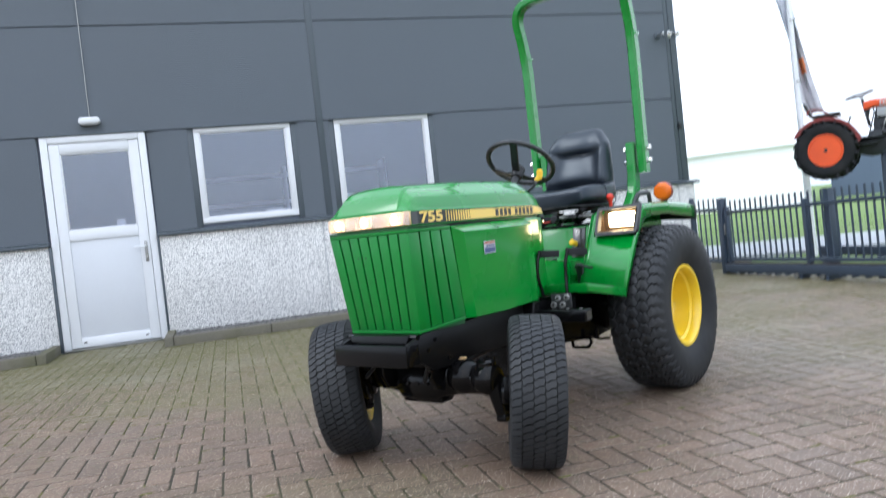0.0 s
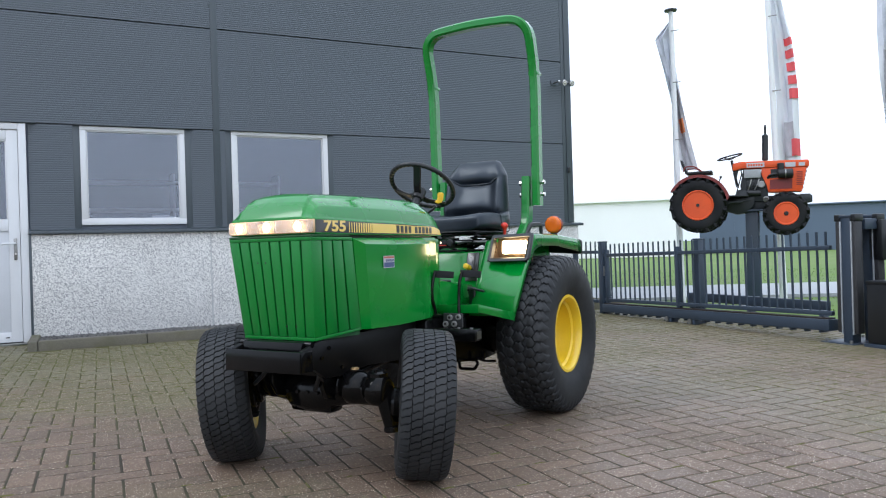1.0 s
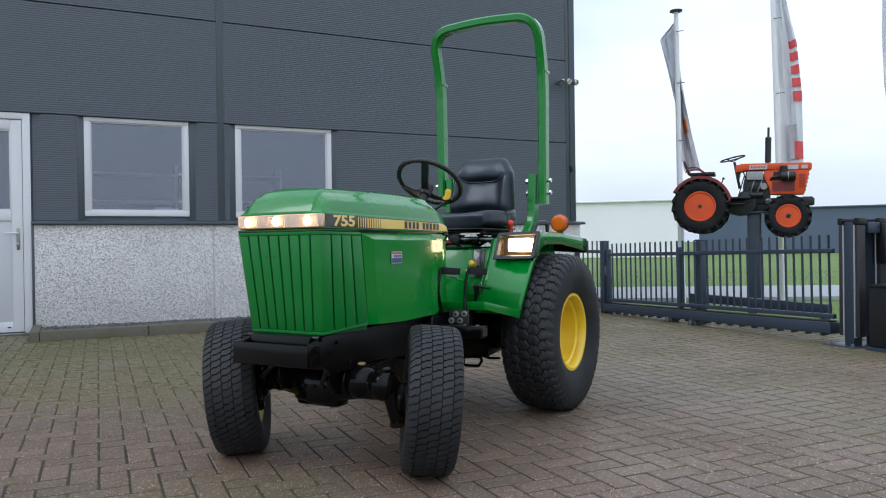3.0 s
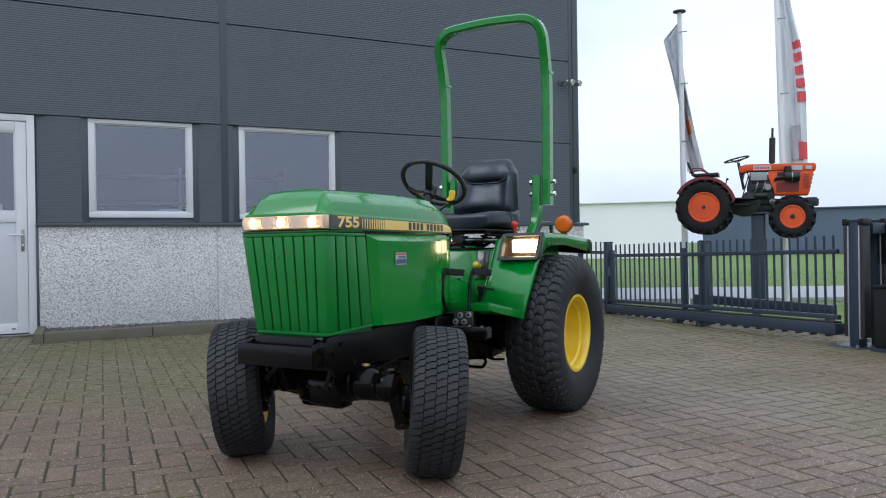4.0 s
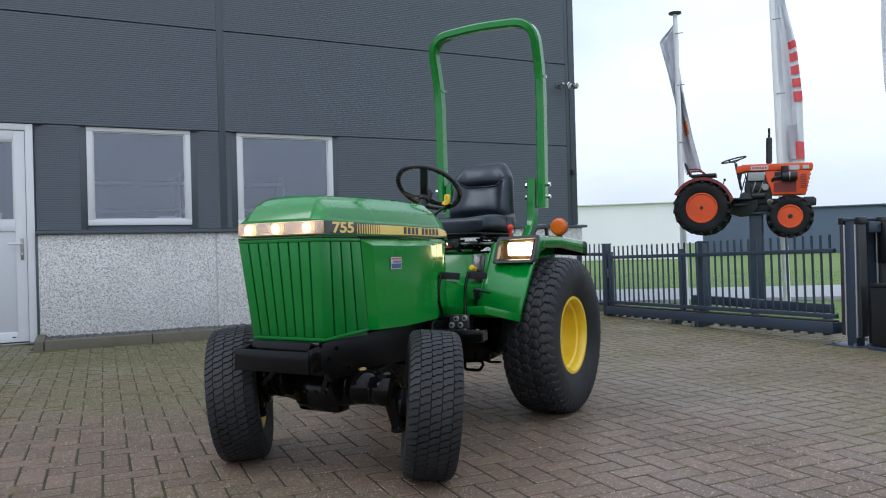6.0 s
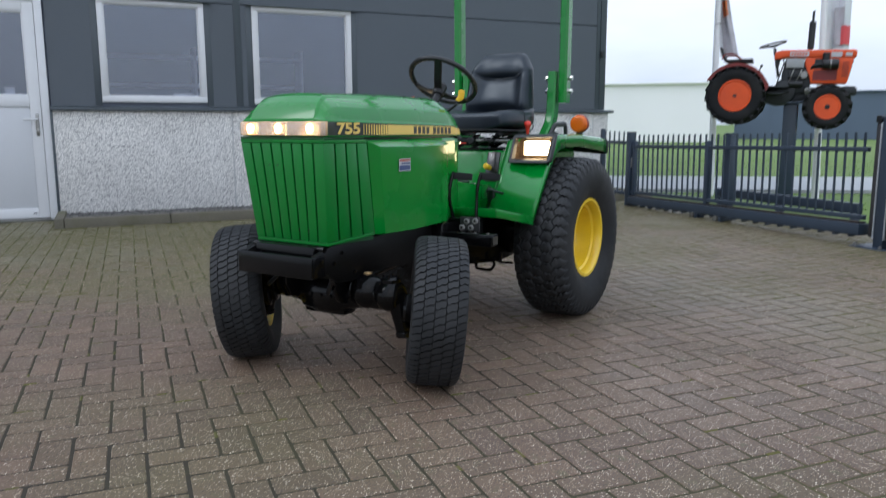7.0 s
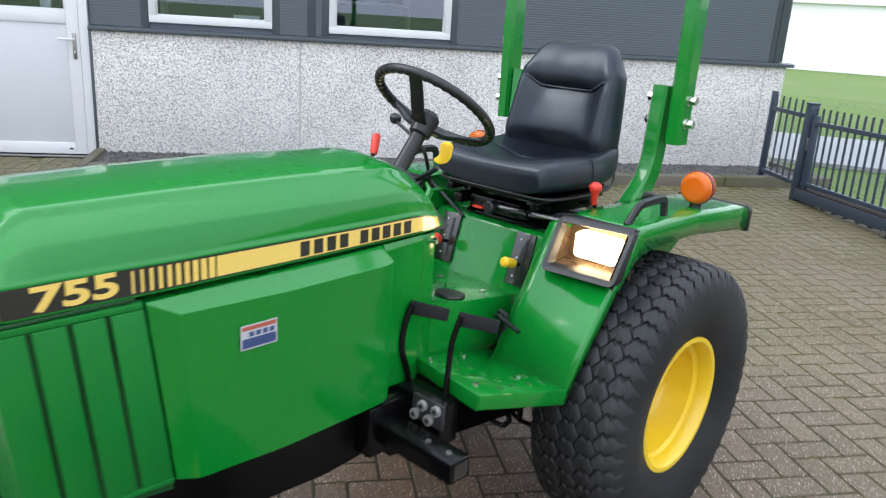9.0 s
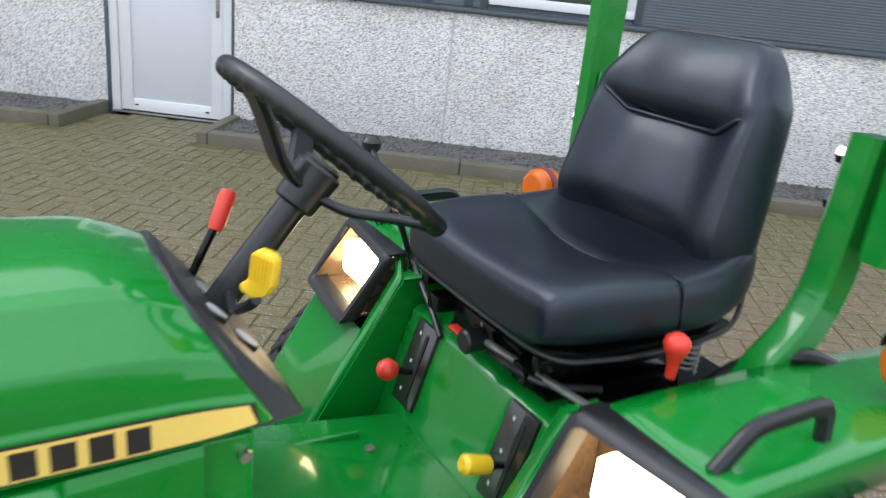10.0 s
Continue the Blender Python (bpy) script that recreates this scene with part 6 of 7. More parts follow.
# fenders with lamp boxes
def fender(sx):
    outline = [(0.975, 0.548), (1.133, 0.816), (1.196, 0.925), (1.215, 0.946), (1.235, 0.955), (1.26, 0.957), (1.55, 0.955), (1.88, 0.932), (1.955, 0.918)]
    inner = 0.234
    low = [(0.995, 0.545), (1.155, 0.790), (1.225, 0.866), (1.250, 0.879), (1.290, 0.888), (1.330, 0.893), (1.55, 0.892), (1.88, 0.857), (1.955, 0.846)]
    rows = []
    for (y, z), (yl, zl) in zip(outline, low):
        inner = 0.234 if y < 1.20 else 0.288
        xo = 0.478 + 0.014 * min(1.0, (z - 0.55) / 0.4)
        rows.append([(sx * inner, y, z), (sx * (inner + 0.030), y, z), (sx * (xo - 0.016), y, z), (sx * (xo - 0.010), y + 0.0005, z - 0.0015), (sx * (xo - 0.004), y + 0.002, z - 0.006), (sx * (xo - 0.001), y + 0.004, z - 0.014), (sx * xo, yl, zl)])
    own = bmesh.new()
    grid = [[own.verts.new(p) for p in row] for row in rows]
    for k, (p, q) in enumerate(zip(grid, grid[1:])):
        for i in range(6):
            if 1 <= i <= 4 and k in (1, 2):
                continue  # opening for the lamp box
            own.faces.new((p[i], p[i + 1], q[i + 1], q[i]))
    bmesh.ops.recalc_face_normals(own, faces=own.faces)
    ob = part("fender", own, "green", tractor, "green rear fender with flat deck", angle=32)
    mod = ob.modifiers.new("thick", "SOLIDIFY")
    mod.thickness, mod.offset = 0.006, 0.0
    part("inner_wall", prism([(0.975, 0.548), (1.185, 0.905), (1.196, 0.921), (1.262, 0.921), (1.262, 0.57), (1.2, 0.555)], sx * 0.230, sx * 0.236, "x"), "green", ob)
    part("ledge", box(min(sx * 0.229, sx * 0.2835), max(sx * 0.229, sx * 0.2835), 1.196, 1.263, 0.9215, 0.9255, 0.0015), "green", ob)
    part("inner_wall", prism([(1.262, 0.57), (1.262, 0.918), (1.197, 0.922), (1.215, 0.946), (1.255, 0.956), (1.55, 0.954), (1.88, 0.931), (1.955, 0.917), (1.955, 0.80), (1.62, 0.60)], sx * 0.284, sx * 0.290, "x"), "green", ob)
    part("step_wall", box(min(sx * 0.236, sx * 0.284), max(sx * 0.236, sx * 0.284), 1.256, 1.262, 0.57, 0.920), "green", ob)
    part("end_cap", prism([(0.235, 0.852), (0.235, 0.924), (0.486, 0.926), (0.498, 0.914), (0.498, 0.838), (0.45, 0.838)] if sx > 0 else [(-0.235, 0.852), (-0.235, 0.924), (-0.486, 0.926), (-0.498, 0.914), (-0.498, 0.838), (-0.45, 0.838)], 1.945, 1.972, "y", 0.008), "plastic", ob, "black plastic end cap")
    # grab handle
    h = part("grab_handle", sweep(fillet([(sx * 0.445, 1.245, 0.955), (sx * 0.450, 1.292, 1.008), (sx * 0.452, 1.40, 1.012), (sx * 0.452, 1.425, 1.006), (sx * 0.452, 1.435, 0.955)], 0.022), rect(0.026, 0.017, 0.006), up=(1, 0, 0)), "plastic", ob, "black grab handle")
    # amber lamp
    lamp_ob = new("marker_lamp")
    lamp_ob.parent = ob
    lamp_ob.matrix_basis = Matrix.Translation((sx * 0.440, 1.655, 1.012))
    tagged(lamp_ob, "round amber turn-signal lamp")
    part("housing", lathe([(-0.008, 0.0), (-0.008, 0.050), (0.0, 0.052), (0.008, 0.050), (0.008, 0.0)], "y", 32), "rust_red", lamp_ob)
    part("lens", lathe([(-0.034 + 0.0007 * (k % 2) + 0.9 * (0.0042 * k) ** 2, 0.0042 * k) for k in range(9)] + [(-0.029, 0.042), (-0.020, 0.048), (-0.009, 0.049), (-0.009, 0.0)], "y", 32), "amber", lamp_ob)
    part("lens", lathe([(0.009, 0.0), (0.009, 0.049), (0.020, 0.048), (0.029, 0.042), (0.033, 0.030), (0.034, 0.0)], "y", 32), "amber", lamp_ob)
    part("stem", cyl((0, 0, -0.066), (0, 0, -0.045), 0.018, 12), "plastic", lamp_ob)
    # headlamp box on the sloping front
    A = [(sx * 0.284, 1.094, 0.818), (sx * 0.504, 1.110, 0.820), (sx * 0.501, 1.202, 0.963), (sx * 0.272, 1.180, 0.957)]
    if sx < 0:
        A = [A[1], A[0], A[3], A[2]]
    n = (Vector(A[1]) - Vector(A[0])).cross(Vector(A[3]) - Vector(A[0])).normalized()
    if n.y > 0:
        n = -n
    light = new("work_lamp")
    light.parent = ob
    tagged(light, "black rectangular fender lamp, lit, with shiny reflector box")
    def loop(m0, m1, t0, t1, r, push):
        """A rounded rectangle in the plane of the lamp, pushed back along y."""
        pts = []
        for cs, ct, a0 in ((m1 - r, t1 - r * 1.4, 0), (m0 + r, t1 - r * 1.4, 90), (m0 + r, t0 + r * 1.4, 180), (m1 - r, t0 + r * 1.4, 270)):
            for k in range(6):
                a = radians(a0 + 18 * k)
                rise = ct + r * 1.4 * math.sin(a)
                pts.append(bilinear(A, cs + r * math.cos(a), rise) + Vector((0, push * (1.0 - 0.55 * rise) if push > 0.032 else push, 0)))
        return pts

    own = loft([loop(0.0, 1.0, 0.0, 1.0, 0.075, 0.034), loop(0.0, 1.0, 0.0, 1.0, 0.075, 0.006), loop(0.012, 0.988, 0.018, 0.982, 0.07, 0.0), loop(0.060, 0.940, 0.095, 0.895, 0.05, 0.0), loop(0.072, 0.928, 0.115, 0.875, 0.045, 0.006), loop(0.085, 0.915, 0.130, 0.860, 0.04, 0.030)], cap=False)
    part("frame", own, "plastic", light, "black rounded lamp frame", angle=40)
    part("visor", slab([(sx * 0.276, 1.186, 0.958), (sx * 0.500, 1.204, 0.962), (sx * 0.496, 1.226, 0.957), (sx * 0.276, 1.226, 0.957)][:: sx], 0.006, 0.002), "plastic", light)
    back_y = 1.222
    part("back_plate", slab([(sx * 0.27, back_y, 0.818), (sx * 0.486, back_y, 0.818), (sx * 0.486, back_y, 0.945), (sx * 0.27, back_y, 0.945)][:: sx], 0.004), "lamp_box", light)
    part("reflector_floor", slab([(sx * 0.290, 1.110, 0.8335), (sx * 0.484, 1.126, 0.8335), (sx * 0.482, 1.220, 0.838), (sx * 0.280, 1.220, 0.838)][:: sx], 0.003), "lamp_box", light)
    for x in (0.2885, 0.4785):
        part("reflector_side", slab([(sx * (x + 0.006), 1.122, 0.835), (sx * x, 1.220, 0.838), (sx * x, 1.220, 0.945), (sx * x, 1.198, 0.945)], 0.002), "lamp_box", light)
    bulb = prism([(0.340, 0.856), (0.455, 0.856), (0.462, 0.863), (0.462, 0.919), (0.455, 0.926), (0.340, 0.926), (0.333, 0.919), (0.333, 0.863)], 1.174, 1.2175, "y", 0.004)
    if sx < 0:
        mirror_x(bulb)
    part("lit_lens", bulb, "bulb", light, "glowing warm white lens")
    return ob


for sx in (1, -1):
    fender(sx)

# pedals, hydraulics and side arm
for x, y in ((0.198, 0.692), (0.324, 0.731)):
    foot = min(y + 0.012, 0.708)
    arm = fillet([(x - 0.002, foot, 0.52), (x - 0.003, foot - 0.004, 0.60), (x - 0.006, y - 0.018, 0.66), (x - 0.004, y - 0.016, 0.725), (x + 0.004, y + 0.002, 0.783)], 0.06, 8)
    pedal = part("pedal", sweep(arm, rect(0.017, 0.013, 0.005), up=(1, 0, 0)), "black", tractor, "black bowed pedal arm with rubber pad")
    pad = slab([(x - 0.006, y - 0.002, 0.757), (x + 0.078, y + 0.050, 0.751), (x + 0.078, y + 0.058, 0.782), (x - 0.006, y + 0.006, 0.792)], 0.007, 0.002)
    part("pad", pad, "old_rubber", pedal)
part("latch_pedal", sweep(fillet([(0.205, 1.02, 0.675), (0.232, 1.005, 0.685), (0.315, 0.985, 0.672)], 0.02), rect(0.012, 0.012, 0.003)), "plastic", tractor, "small black latch lever")
part("latch_plate", slab([(0.196, 1.050, 0.565), (0.236, 1.030, 0.58), (0.240, 1.015, 0.69), (0.198, 1.030, 0.69)], 0.014, 0.003), "plastic", tractor)
valve = part("hydraulic_valve", box(0.20, 0.355, 0.655, 0.72, 0.47, 0.583, 0.008), "black", tractor, "black hydraulic coupler block")
part("coupler_plate", box(0.268, 0.370, 0.6445, 0.6545, 0.527, 0.591, 0.003), "casting", valve, "grey plate behind the couplers")
for x, z in ((0.307, 0.572), (0.352, 0.575), (0.283, 0.5415), (0.329, 0.5425)):
    c = part("coupler", cyl((x, 0.634, z), (x, 0.658, z), 0.0135, 18, None, 0.0015), "coupler_zinc", valve)
    part("bore", cyl((x, 0.6325, z), (x, 0.6352, z), 0.0065, 12), "decal_black", c)
part("side_arm", box(0.14, 0.480, 0.560, 0.625, 0.474, 0.528, 0.004), "black", tractor, "black square mounting arm")
part("arm_mouth", box(0.4805, 0.4825, 0.571, 0.614, 0.483, 0.519), "decal_black", tractor)
for x in (0.38, 0.445):
    part("bolt", cyl((x, 0.59, 0.526), (x, 0.59, 0.532), 0.007, 10), "dull_steel", tractor)
part("arm_bracket", box(0.165, 0.235, 0.54, 0.66, 0.43, 0.565, 0.008), "black", tractor)
hanger = part("hanger", tube(fillet([(0.150, 1.19, 0.320), (0.150, 1.19, 0.285), (0.165, 1.19, 0.270), (0.140, 1.19, 0.236), (0.052, 1.19, 0.236), (0.046, 1.19, 0.286), (0.050, 1.19, 0.320)], 0.012), 0.0085, 8), "black", tractor, "black open hitch hanger under the gearbox")
part("hanger_bar", box(0.046, 0.152, 1.182, 1.198, 0.279, 0.293, 0.003), "black", hanger)
part("hanger_arm", sweep([(0.150, 1.19, 0.300), (0.205, 1.19, 0.284), (0.270, 1.19, 0.288)], rect(0.014, 0.012, 0.003)), "black", hanger)
part("hanger_pin", box(0.192, 0.206, 1.182, 1.198, 0.284, 0.335, 0.003), "black", hanger)

# seat
def seat():
    s = new("seat")
    s.parent = tractor
    tagged(s, "black vinyl bucket seat with stitched seams")
    s.matrix_basis = Matrix.Translation((-0.004, 0.012, 0.026))

    def cushion(rows, mat_name, name, label=""):
        bm = loft(rows)
        ob = part(name, bm, mat_name, s, label, angle=75)
        mod = ob.modifiers.new("soft", "SUBSURF")
        mod.levels = mod.render_levels = 2
        return ob

    # cushion: rings across x from front to rear
    def ring_at(y, w, zt, zb, dip, roll):
        pts = []
        for x, z in ((-1.0, zb), (-1.012, (zb + zt) / 2), (-0.992, zt - 0.012), (-0.955, zt + roll * 0.7), (-0.80, zt + roll), (-0.4, zt - dip * 0.6), (0, zt - dip), (0.4, zt - dip * 0.6), (0.80, zt + roll), (0.955, zt + roll * 0.7), (0.992, zt - 0.012), (1.012, (zb + zt) / 2), (1.0, zb)):
            pts.append((x * w * 0.94, y, z))
        return pts

    rows = [ring_at(1.166, 0.196, 1.014, 0.962, 0.0, 0.0), ring_at(1.169, 0.209, 1.030, 0.957, 0.0, 0.002), ring_at(1.182, 0.220, 1.046, 0.952, 0.003, 0.004), ring_at(1.215, 0.233, 1.051, 0.950, 0.008, 0.008), ring_at(1.30, 0.244, 1.052, 0.948, 0.020, 0.012), ring_at(1.372, 0.247, 1.048, 0.948, 0.022, 0.015), ring_at(1.386, 0.247, 1.046, 0.948, 0.032, 0.012), ring_at(1.400, 0.247, 1.045, 0.948, 0.022, 0.016)]
    rows += [ring_at(1.455, 0.246, 1.045, 0.949, 0.024, 0.020), ring_at(1.505, 0.238, 1.052, 0.952, 0.020, 0.022), ring_at(1.545, 0.226, 1.066, 0.962, 0.012, 0.020), ring_at(1.575, 0.212, 1.080, 0.982, 0.0, 0.012), ring_at(1.590, 0.200, 1.084, 1.004, 0.0, 0.004)]
    cushion(rows, "vinyl", "cushion")
    part("cushion_seam", tube([(x, 1.386, 1.022 + 0.030 * (abs(x) / 0.2) ** 2) for x in [(-0.17 + 0.34 * i / 20) for i in range(21)]], 0.0030, 8), "vinyl", s)
    for sx in (1, -1):
        part("side_seam", tube([(sx * 0.205, 1.386, 1.056), (sx * 0.224, 1.386, 1.054), (sx * 0.2315, 1.386, 1.036), (sx * 0.2345, 1.386, 1.000), (sx * 0.2325, 1.386, 0.960)], 0.0022, 8), "vinyl", s)
        part("edge_piping", tube(fillet([(0.0, 1.170, 0.957), (sx * 0.17, 1.172, 0.957), (sx * 0.214, 1.200, 0.953), (sx * 0.229, 1.30, 0.951), (sx * 0.231, 1.42, 0.952), (sx * 0.221, 1.51, 0.957), (sx * 0.208, 1.548, 0.970), (sx * 0.192, 1.572, 0.995)], 0.03, 5), 0.0042, 8), "plastic", s)

    # backrest: rings across x from bottom to top
    def back_at(z, w, y, d, wing, belly, vee=0.0):
        front, rear = y, y + d
        pts = []
        for x, yy in ((-1.0, rear - 0.02), (-1.02, front + 0.02), (-0.95, front - wing * 1.1), (-0.76, front - wing * 1.0), (-0.52, front - belly * 0.7), (0, front - belly * 1.3), (0.52, front - belly * 0.7), (0.76, front - wing * 1.0), (0.95, front - wing * 1.1), (1.02, front + 0.02), (1.0, rear - 0.02), (0.6, rear), (-0.6, rear)):
            pts.append((x * w * 0.895, yy - 0.060, z - 0.034 + vee * max(0.0, min(1.0, (abs(x) - 0.50) / 0.40))))
        return pts

    rows = [back_at(0.985, 0.185, 1.580, 0.06, 0.0, 0.0), back_at(1.00, 0.205, 1.568, 0.075, 0.02, 0.0), back_at(1.05, 0.222, 1.570, 0.085, 0.030, -0.020), back_at(1.094, 0.224, 1.575, 0.085, 0.042, -0.020), back_at(1.120, 0.225, 1.578, 0.085, 0.054, 0.026), back_at(1.150, 0.223, 1.582, 0.085, 0.054, 0.034)]
    rows += [back_at(1.20, 0.218, 1.592, 0.085, 0.048, 0.022), back_at(1.255, 0.211, 1.604, 0.080, 0.040, 0.010, 0.030), back_at(1.272, 0.209, 1.607, 0.080, 0.028, -0.008, 0.040), back_at(1.288, 0.206, 1.609, 0.080, 0.030, 0.022, 0.038), back_at(1.320, 0.196, 1.615, 0.075, 0.030, 0.032, 0.020), back_at(1.360, 0.180, 1.623, 0.072, 0.022, 0.026, 0.004), back_at(1.390, 0.164, 1.630, 0.062, 0.010, 0.014), back_at(1.408, 0.146, 1.638, 0.048, 0.002, 0.004), back_at(1.415, 0.124, 1.646, 0.03, 0.0, 0.0)]
    cushion(rows, "vinyl", "backrest")
    part("back_seam", tube([(x * 0.90, y - 0.060, z - 0.034) for x, y, z in [(-0.186, 1.588, 1.312), (-0.160, 1.580, 1.302), (-0.112, 1.594, 1.275), (-0.060, 1.602, 1.273), (0.0, 1.606, 1.272), (0.060, 1.602, 1.273), (0.112, 1.594, 1.275), (0.160, 1.580, 1.302), (0.186, 1.588, 1.312)]], 0.0042, 8), "vinyl", s)
    # piping round the shell
    piping = [(-0.185, 1.645, 0.99), (-0.228, 1.625, 1.05), (-0.230, 1.635, 1.12), (-0.223, 1.65, 1.20), (-0.212, 1.66, 1.28), (-0.20, 1.67, 1.33), (-0.182, 1.678, 1.385), (-0.155, 1.683, 1.417), (-0.12, 1.686, 1.43), (0.12, 1.686, 1.43), (0.155, 1.683, 1.417), (0.182, 1.678, 1.385), (0.20, 1.67, 1.33), (0.212, 1.66, 1.28), (0.223, 1.65, 1.20), (0.230, 1.635, 1.12), (0.228, 1.625, 1.05), (0.185, 1.645, 0.99)]
    part("piping", tube(fillet([(x * 0.865, y - 0.082, z - 0.038 - (0.012 if z > 1.35 else 0.0)) for x, y, z in piping], 0.02, 3), 0.0038, 8), "plastic", s)
    part("seat_pan", prism([(-0.17, 1.195), (0.17, 1.195), (0.205, 1.25), (0.21, 1.48), (0.19, 1.56), (-0.19, 1.56), (-0.21, 1.48), (-0.205, 1.25)], 0.938, 0.953, "z", 0.004), "black", s)
    return s


seat()
for x in (-0.13, 0.13):
    part("seat_rail", box(x - 0.018, x + 0.018, 1.20, 1.56, 0.908, 0.938, 0.003), "black", tractor)
for y in (1.26, 1.46):
    part("suspension_arm", tube([(-0.16, y, 0.915), (0.16, y + 0.03, 0.932)], 0.011, 10), "black", tractor)
for sx in (1, -1):
    part("scissor_arm", sweep([(sx * 0.11, 1.24, 0.882), (sx * 0.11, 1.50, 0.950)], rect(0.010, 0.026, 0.002), up=(1, 0, 0)), "black", tractor)
    part("scissor_arm", sweep([(sx * 0.125, 1.50, 0.882), (sx * 0.125, 1.24, 0.950)], rect(0.010, 0.026, 0.002), up=(1, 0, 0)), "black", tractor)
    part("slide_rail", box(sx * 0.165 - 0.012, sx * 0.165 + 0.012, 1.20, 1.55, 0.945, 0.966, 0.003), "black", tractor)
    for y in (1.25, 1.37, 1.49):
        part("pivot_bolt", cyl((sx * 0.130, y, 0.928), (sx * 0.146, y, 0.928), 0.010, 8), "dull_steel", tractor)
for sx in (1, -1):
    part("coil_spring", tube([(sx * 0.150 + 0.017 * math.cos(k * 0.7), 1.535 + 0.017 * math.sin(k * 0.7), 0.878 + k * 0.0011) for k in range(62)], 0.0030, 6), "dull_steel", tractor, "steel coil spring under the seat")
part("spring_box", box(-0.10, 0.10, 1.225, 1.30, 0.895, 0.940, 0.006), "black", tractor)
part("weight_knob", cyl((0.02, 1.17, 0.925), (0.02, 1.21, 0.925), 0.020, 16, None, 0.004), "plastic", tractor)
part("wire_loom", tube(fillet([(0.05, 1.21, 0.915), (0.11, 1.19, 0.93), (0.17, 1.22, 0.92), (0.20, 1.30, 0.915)], 0.03), 0.006, 8), "plastic", tractor)
part("red_tab", box(-0.06, -0.02, 1.192, 1.21, 0.908, 0.914, 0.002), "red", tractor)
part("seat_spring", tube([(0.10 * math.cos(t * 0.9) * 0.18 - 0.02, 1.22 + t * 0.006, 0.922 + 0.014 * math.sin(t * 0.9)) for t in range(0, 48)], 0.0035, 6), "dull_steel", tractor)
part("seat_slide_bar", tube([(0.02, 1.20, 0.928), (0.26, 1.24, 0.925)], 0.006, 8), "dull_steel", tractor)
part("hydraulic_lever", tube([(0.250, 1.41, 0.86), (0.266, 1.360, 0.985)], 0.006, 10), "black", tractor, "short lever with red knob")
part("lever_knob", lathe([(-0.060, 0.0), (-0.058, 0.009), (-0.034, 0.0105), (-0.018, 0.015), (-0.008, 0.021), (0.003, 0.0235), (0.013, 0.020), (0.020, 0.011), (0.0225, 0.0)], "z", 20), "red", tractor).matrix_basis = Matrix.Translation((0.266, 1.358, 1.010)) @ Matrix.Scale(0.85, 4)
part("cable_loop", tube(fillet([(0.215, 1.50, 0.88), (0.250, 1.545, 0.945), (0.300, 1.61, 0.972), (0.31, 1.72, 0.92)], 0.05), 0.013, 10), "plastic", tractor)

# roll bar
for sx in (1, -1):
    low = fillet([(sx * 0.268, 1.46, 0.80), (sx * 0.268, 1.53, 0.905), (sx * 0.272, 1.655, 1.02), (sx * 0.276, 1.672, 1.30)], 0.10, 10)
    part("roll_bar_bracket", sweep(low, rect(0.072, 0.050, 0.008), up=(1, 0, 0)), "green", tractor, "green lower roll bar bracket")
    for z in (1.193, 1.263):
        part("bolt", cyl((sx * 0.385, 1.672, z), (sx * 0.362, 1.672, z), 0.0135, 6), "steel", tractor)
        part("bolt", cyl((sx * 0.362, 1.672, z), (sx * 0.356, 1.672, z), 0.017, 16), "steel", tractor)
        part("bolt", cyl((sx * 0.245, 1.672, z), (sx * 0.228, 1.672, z), 0.015, 6), "steel", tractor)
def roll_path():
    right = [Vector((0.336, 1.672, 1.128)), Vector((0.342, 1.672, 1.895)), Vector((0.344, 1.585, 2.200)), Vector((0.0, 1.575, 2.218))]
    left = [Vector((-v.x, v.y, v.z)) for v in reversed(right[:-1])]
    return fillet(right + left, 0.13, 10)


own = bmesh.new()
pts = roll_path()
rows = []
for i, p in enumerate(pts):
    a, b = pts[max(0, i - 1)], pts[min(len(pts) - 1, i + 1)]
    z = (b - a).normalized()
    y = Vector((0, 1, 0))
    x = y.cross(z).normalized()
    rows.append([own.verts.new(p + x * s + y * t) for s, t in rect(0.050, 0.070, 0.010)])
for p, q in zip(rows, rows[1:]):
    for k in range(8):
        own.faces.new((p[k], p[(k + 1) % 8], q[(k + 1) % 8], q[k]))
own.faces.new(rows[0][::-1])
own.faces.new(rows[-1])
hoop = part("roll_bar", own, "green", tractor, "green square-tube roll bar hoop")
for sx in (1, -1):
    part("weld_collar", box(sx * 0.342 - 0.027, sx * 0.342 + 0.027, 1.635, 1.709, 1.885, 1.905, 0.004), "green", hoop)
part("rear_linkage", box(-0.30, 0.30, 1.60, 1.66, 0.36, 0.42, 0.01), "black", tractor)
# ---------------------------------------------------------------- small orange tractor displayed on a post (y to its rear)
OT = pose(1.19, 9.34, 0.935, 0, 0, 95.5) @ Matrix.Rotation(radians(1.5), 4, "X")
old = thing("vintage_tractor", "small weathered orange tractor mounted high on a dark steel post", "tractor", OT)


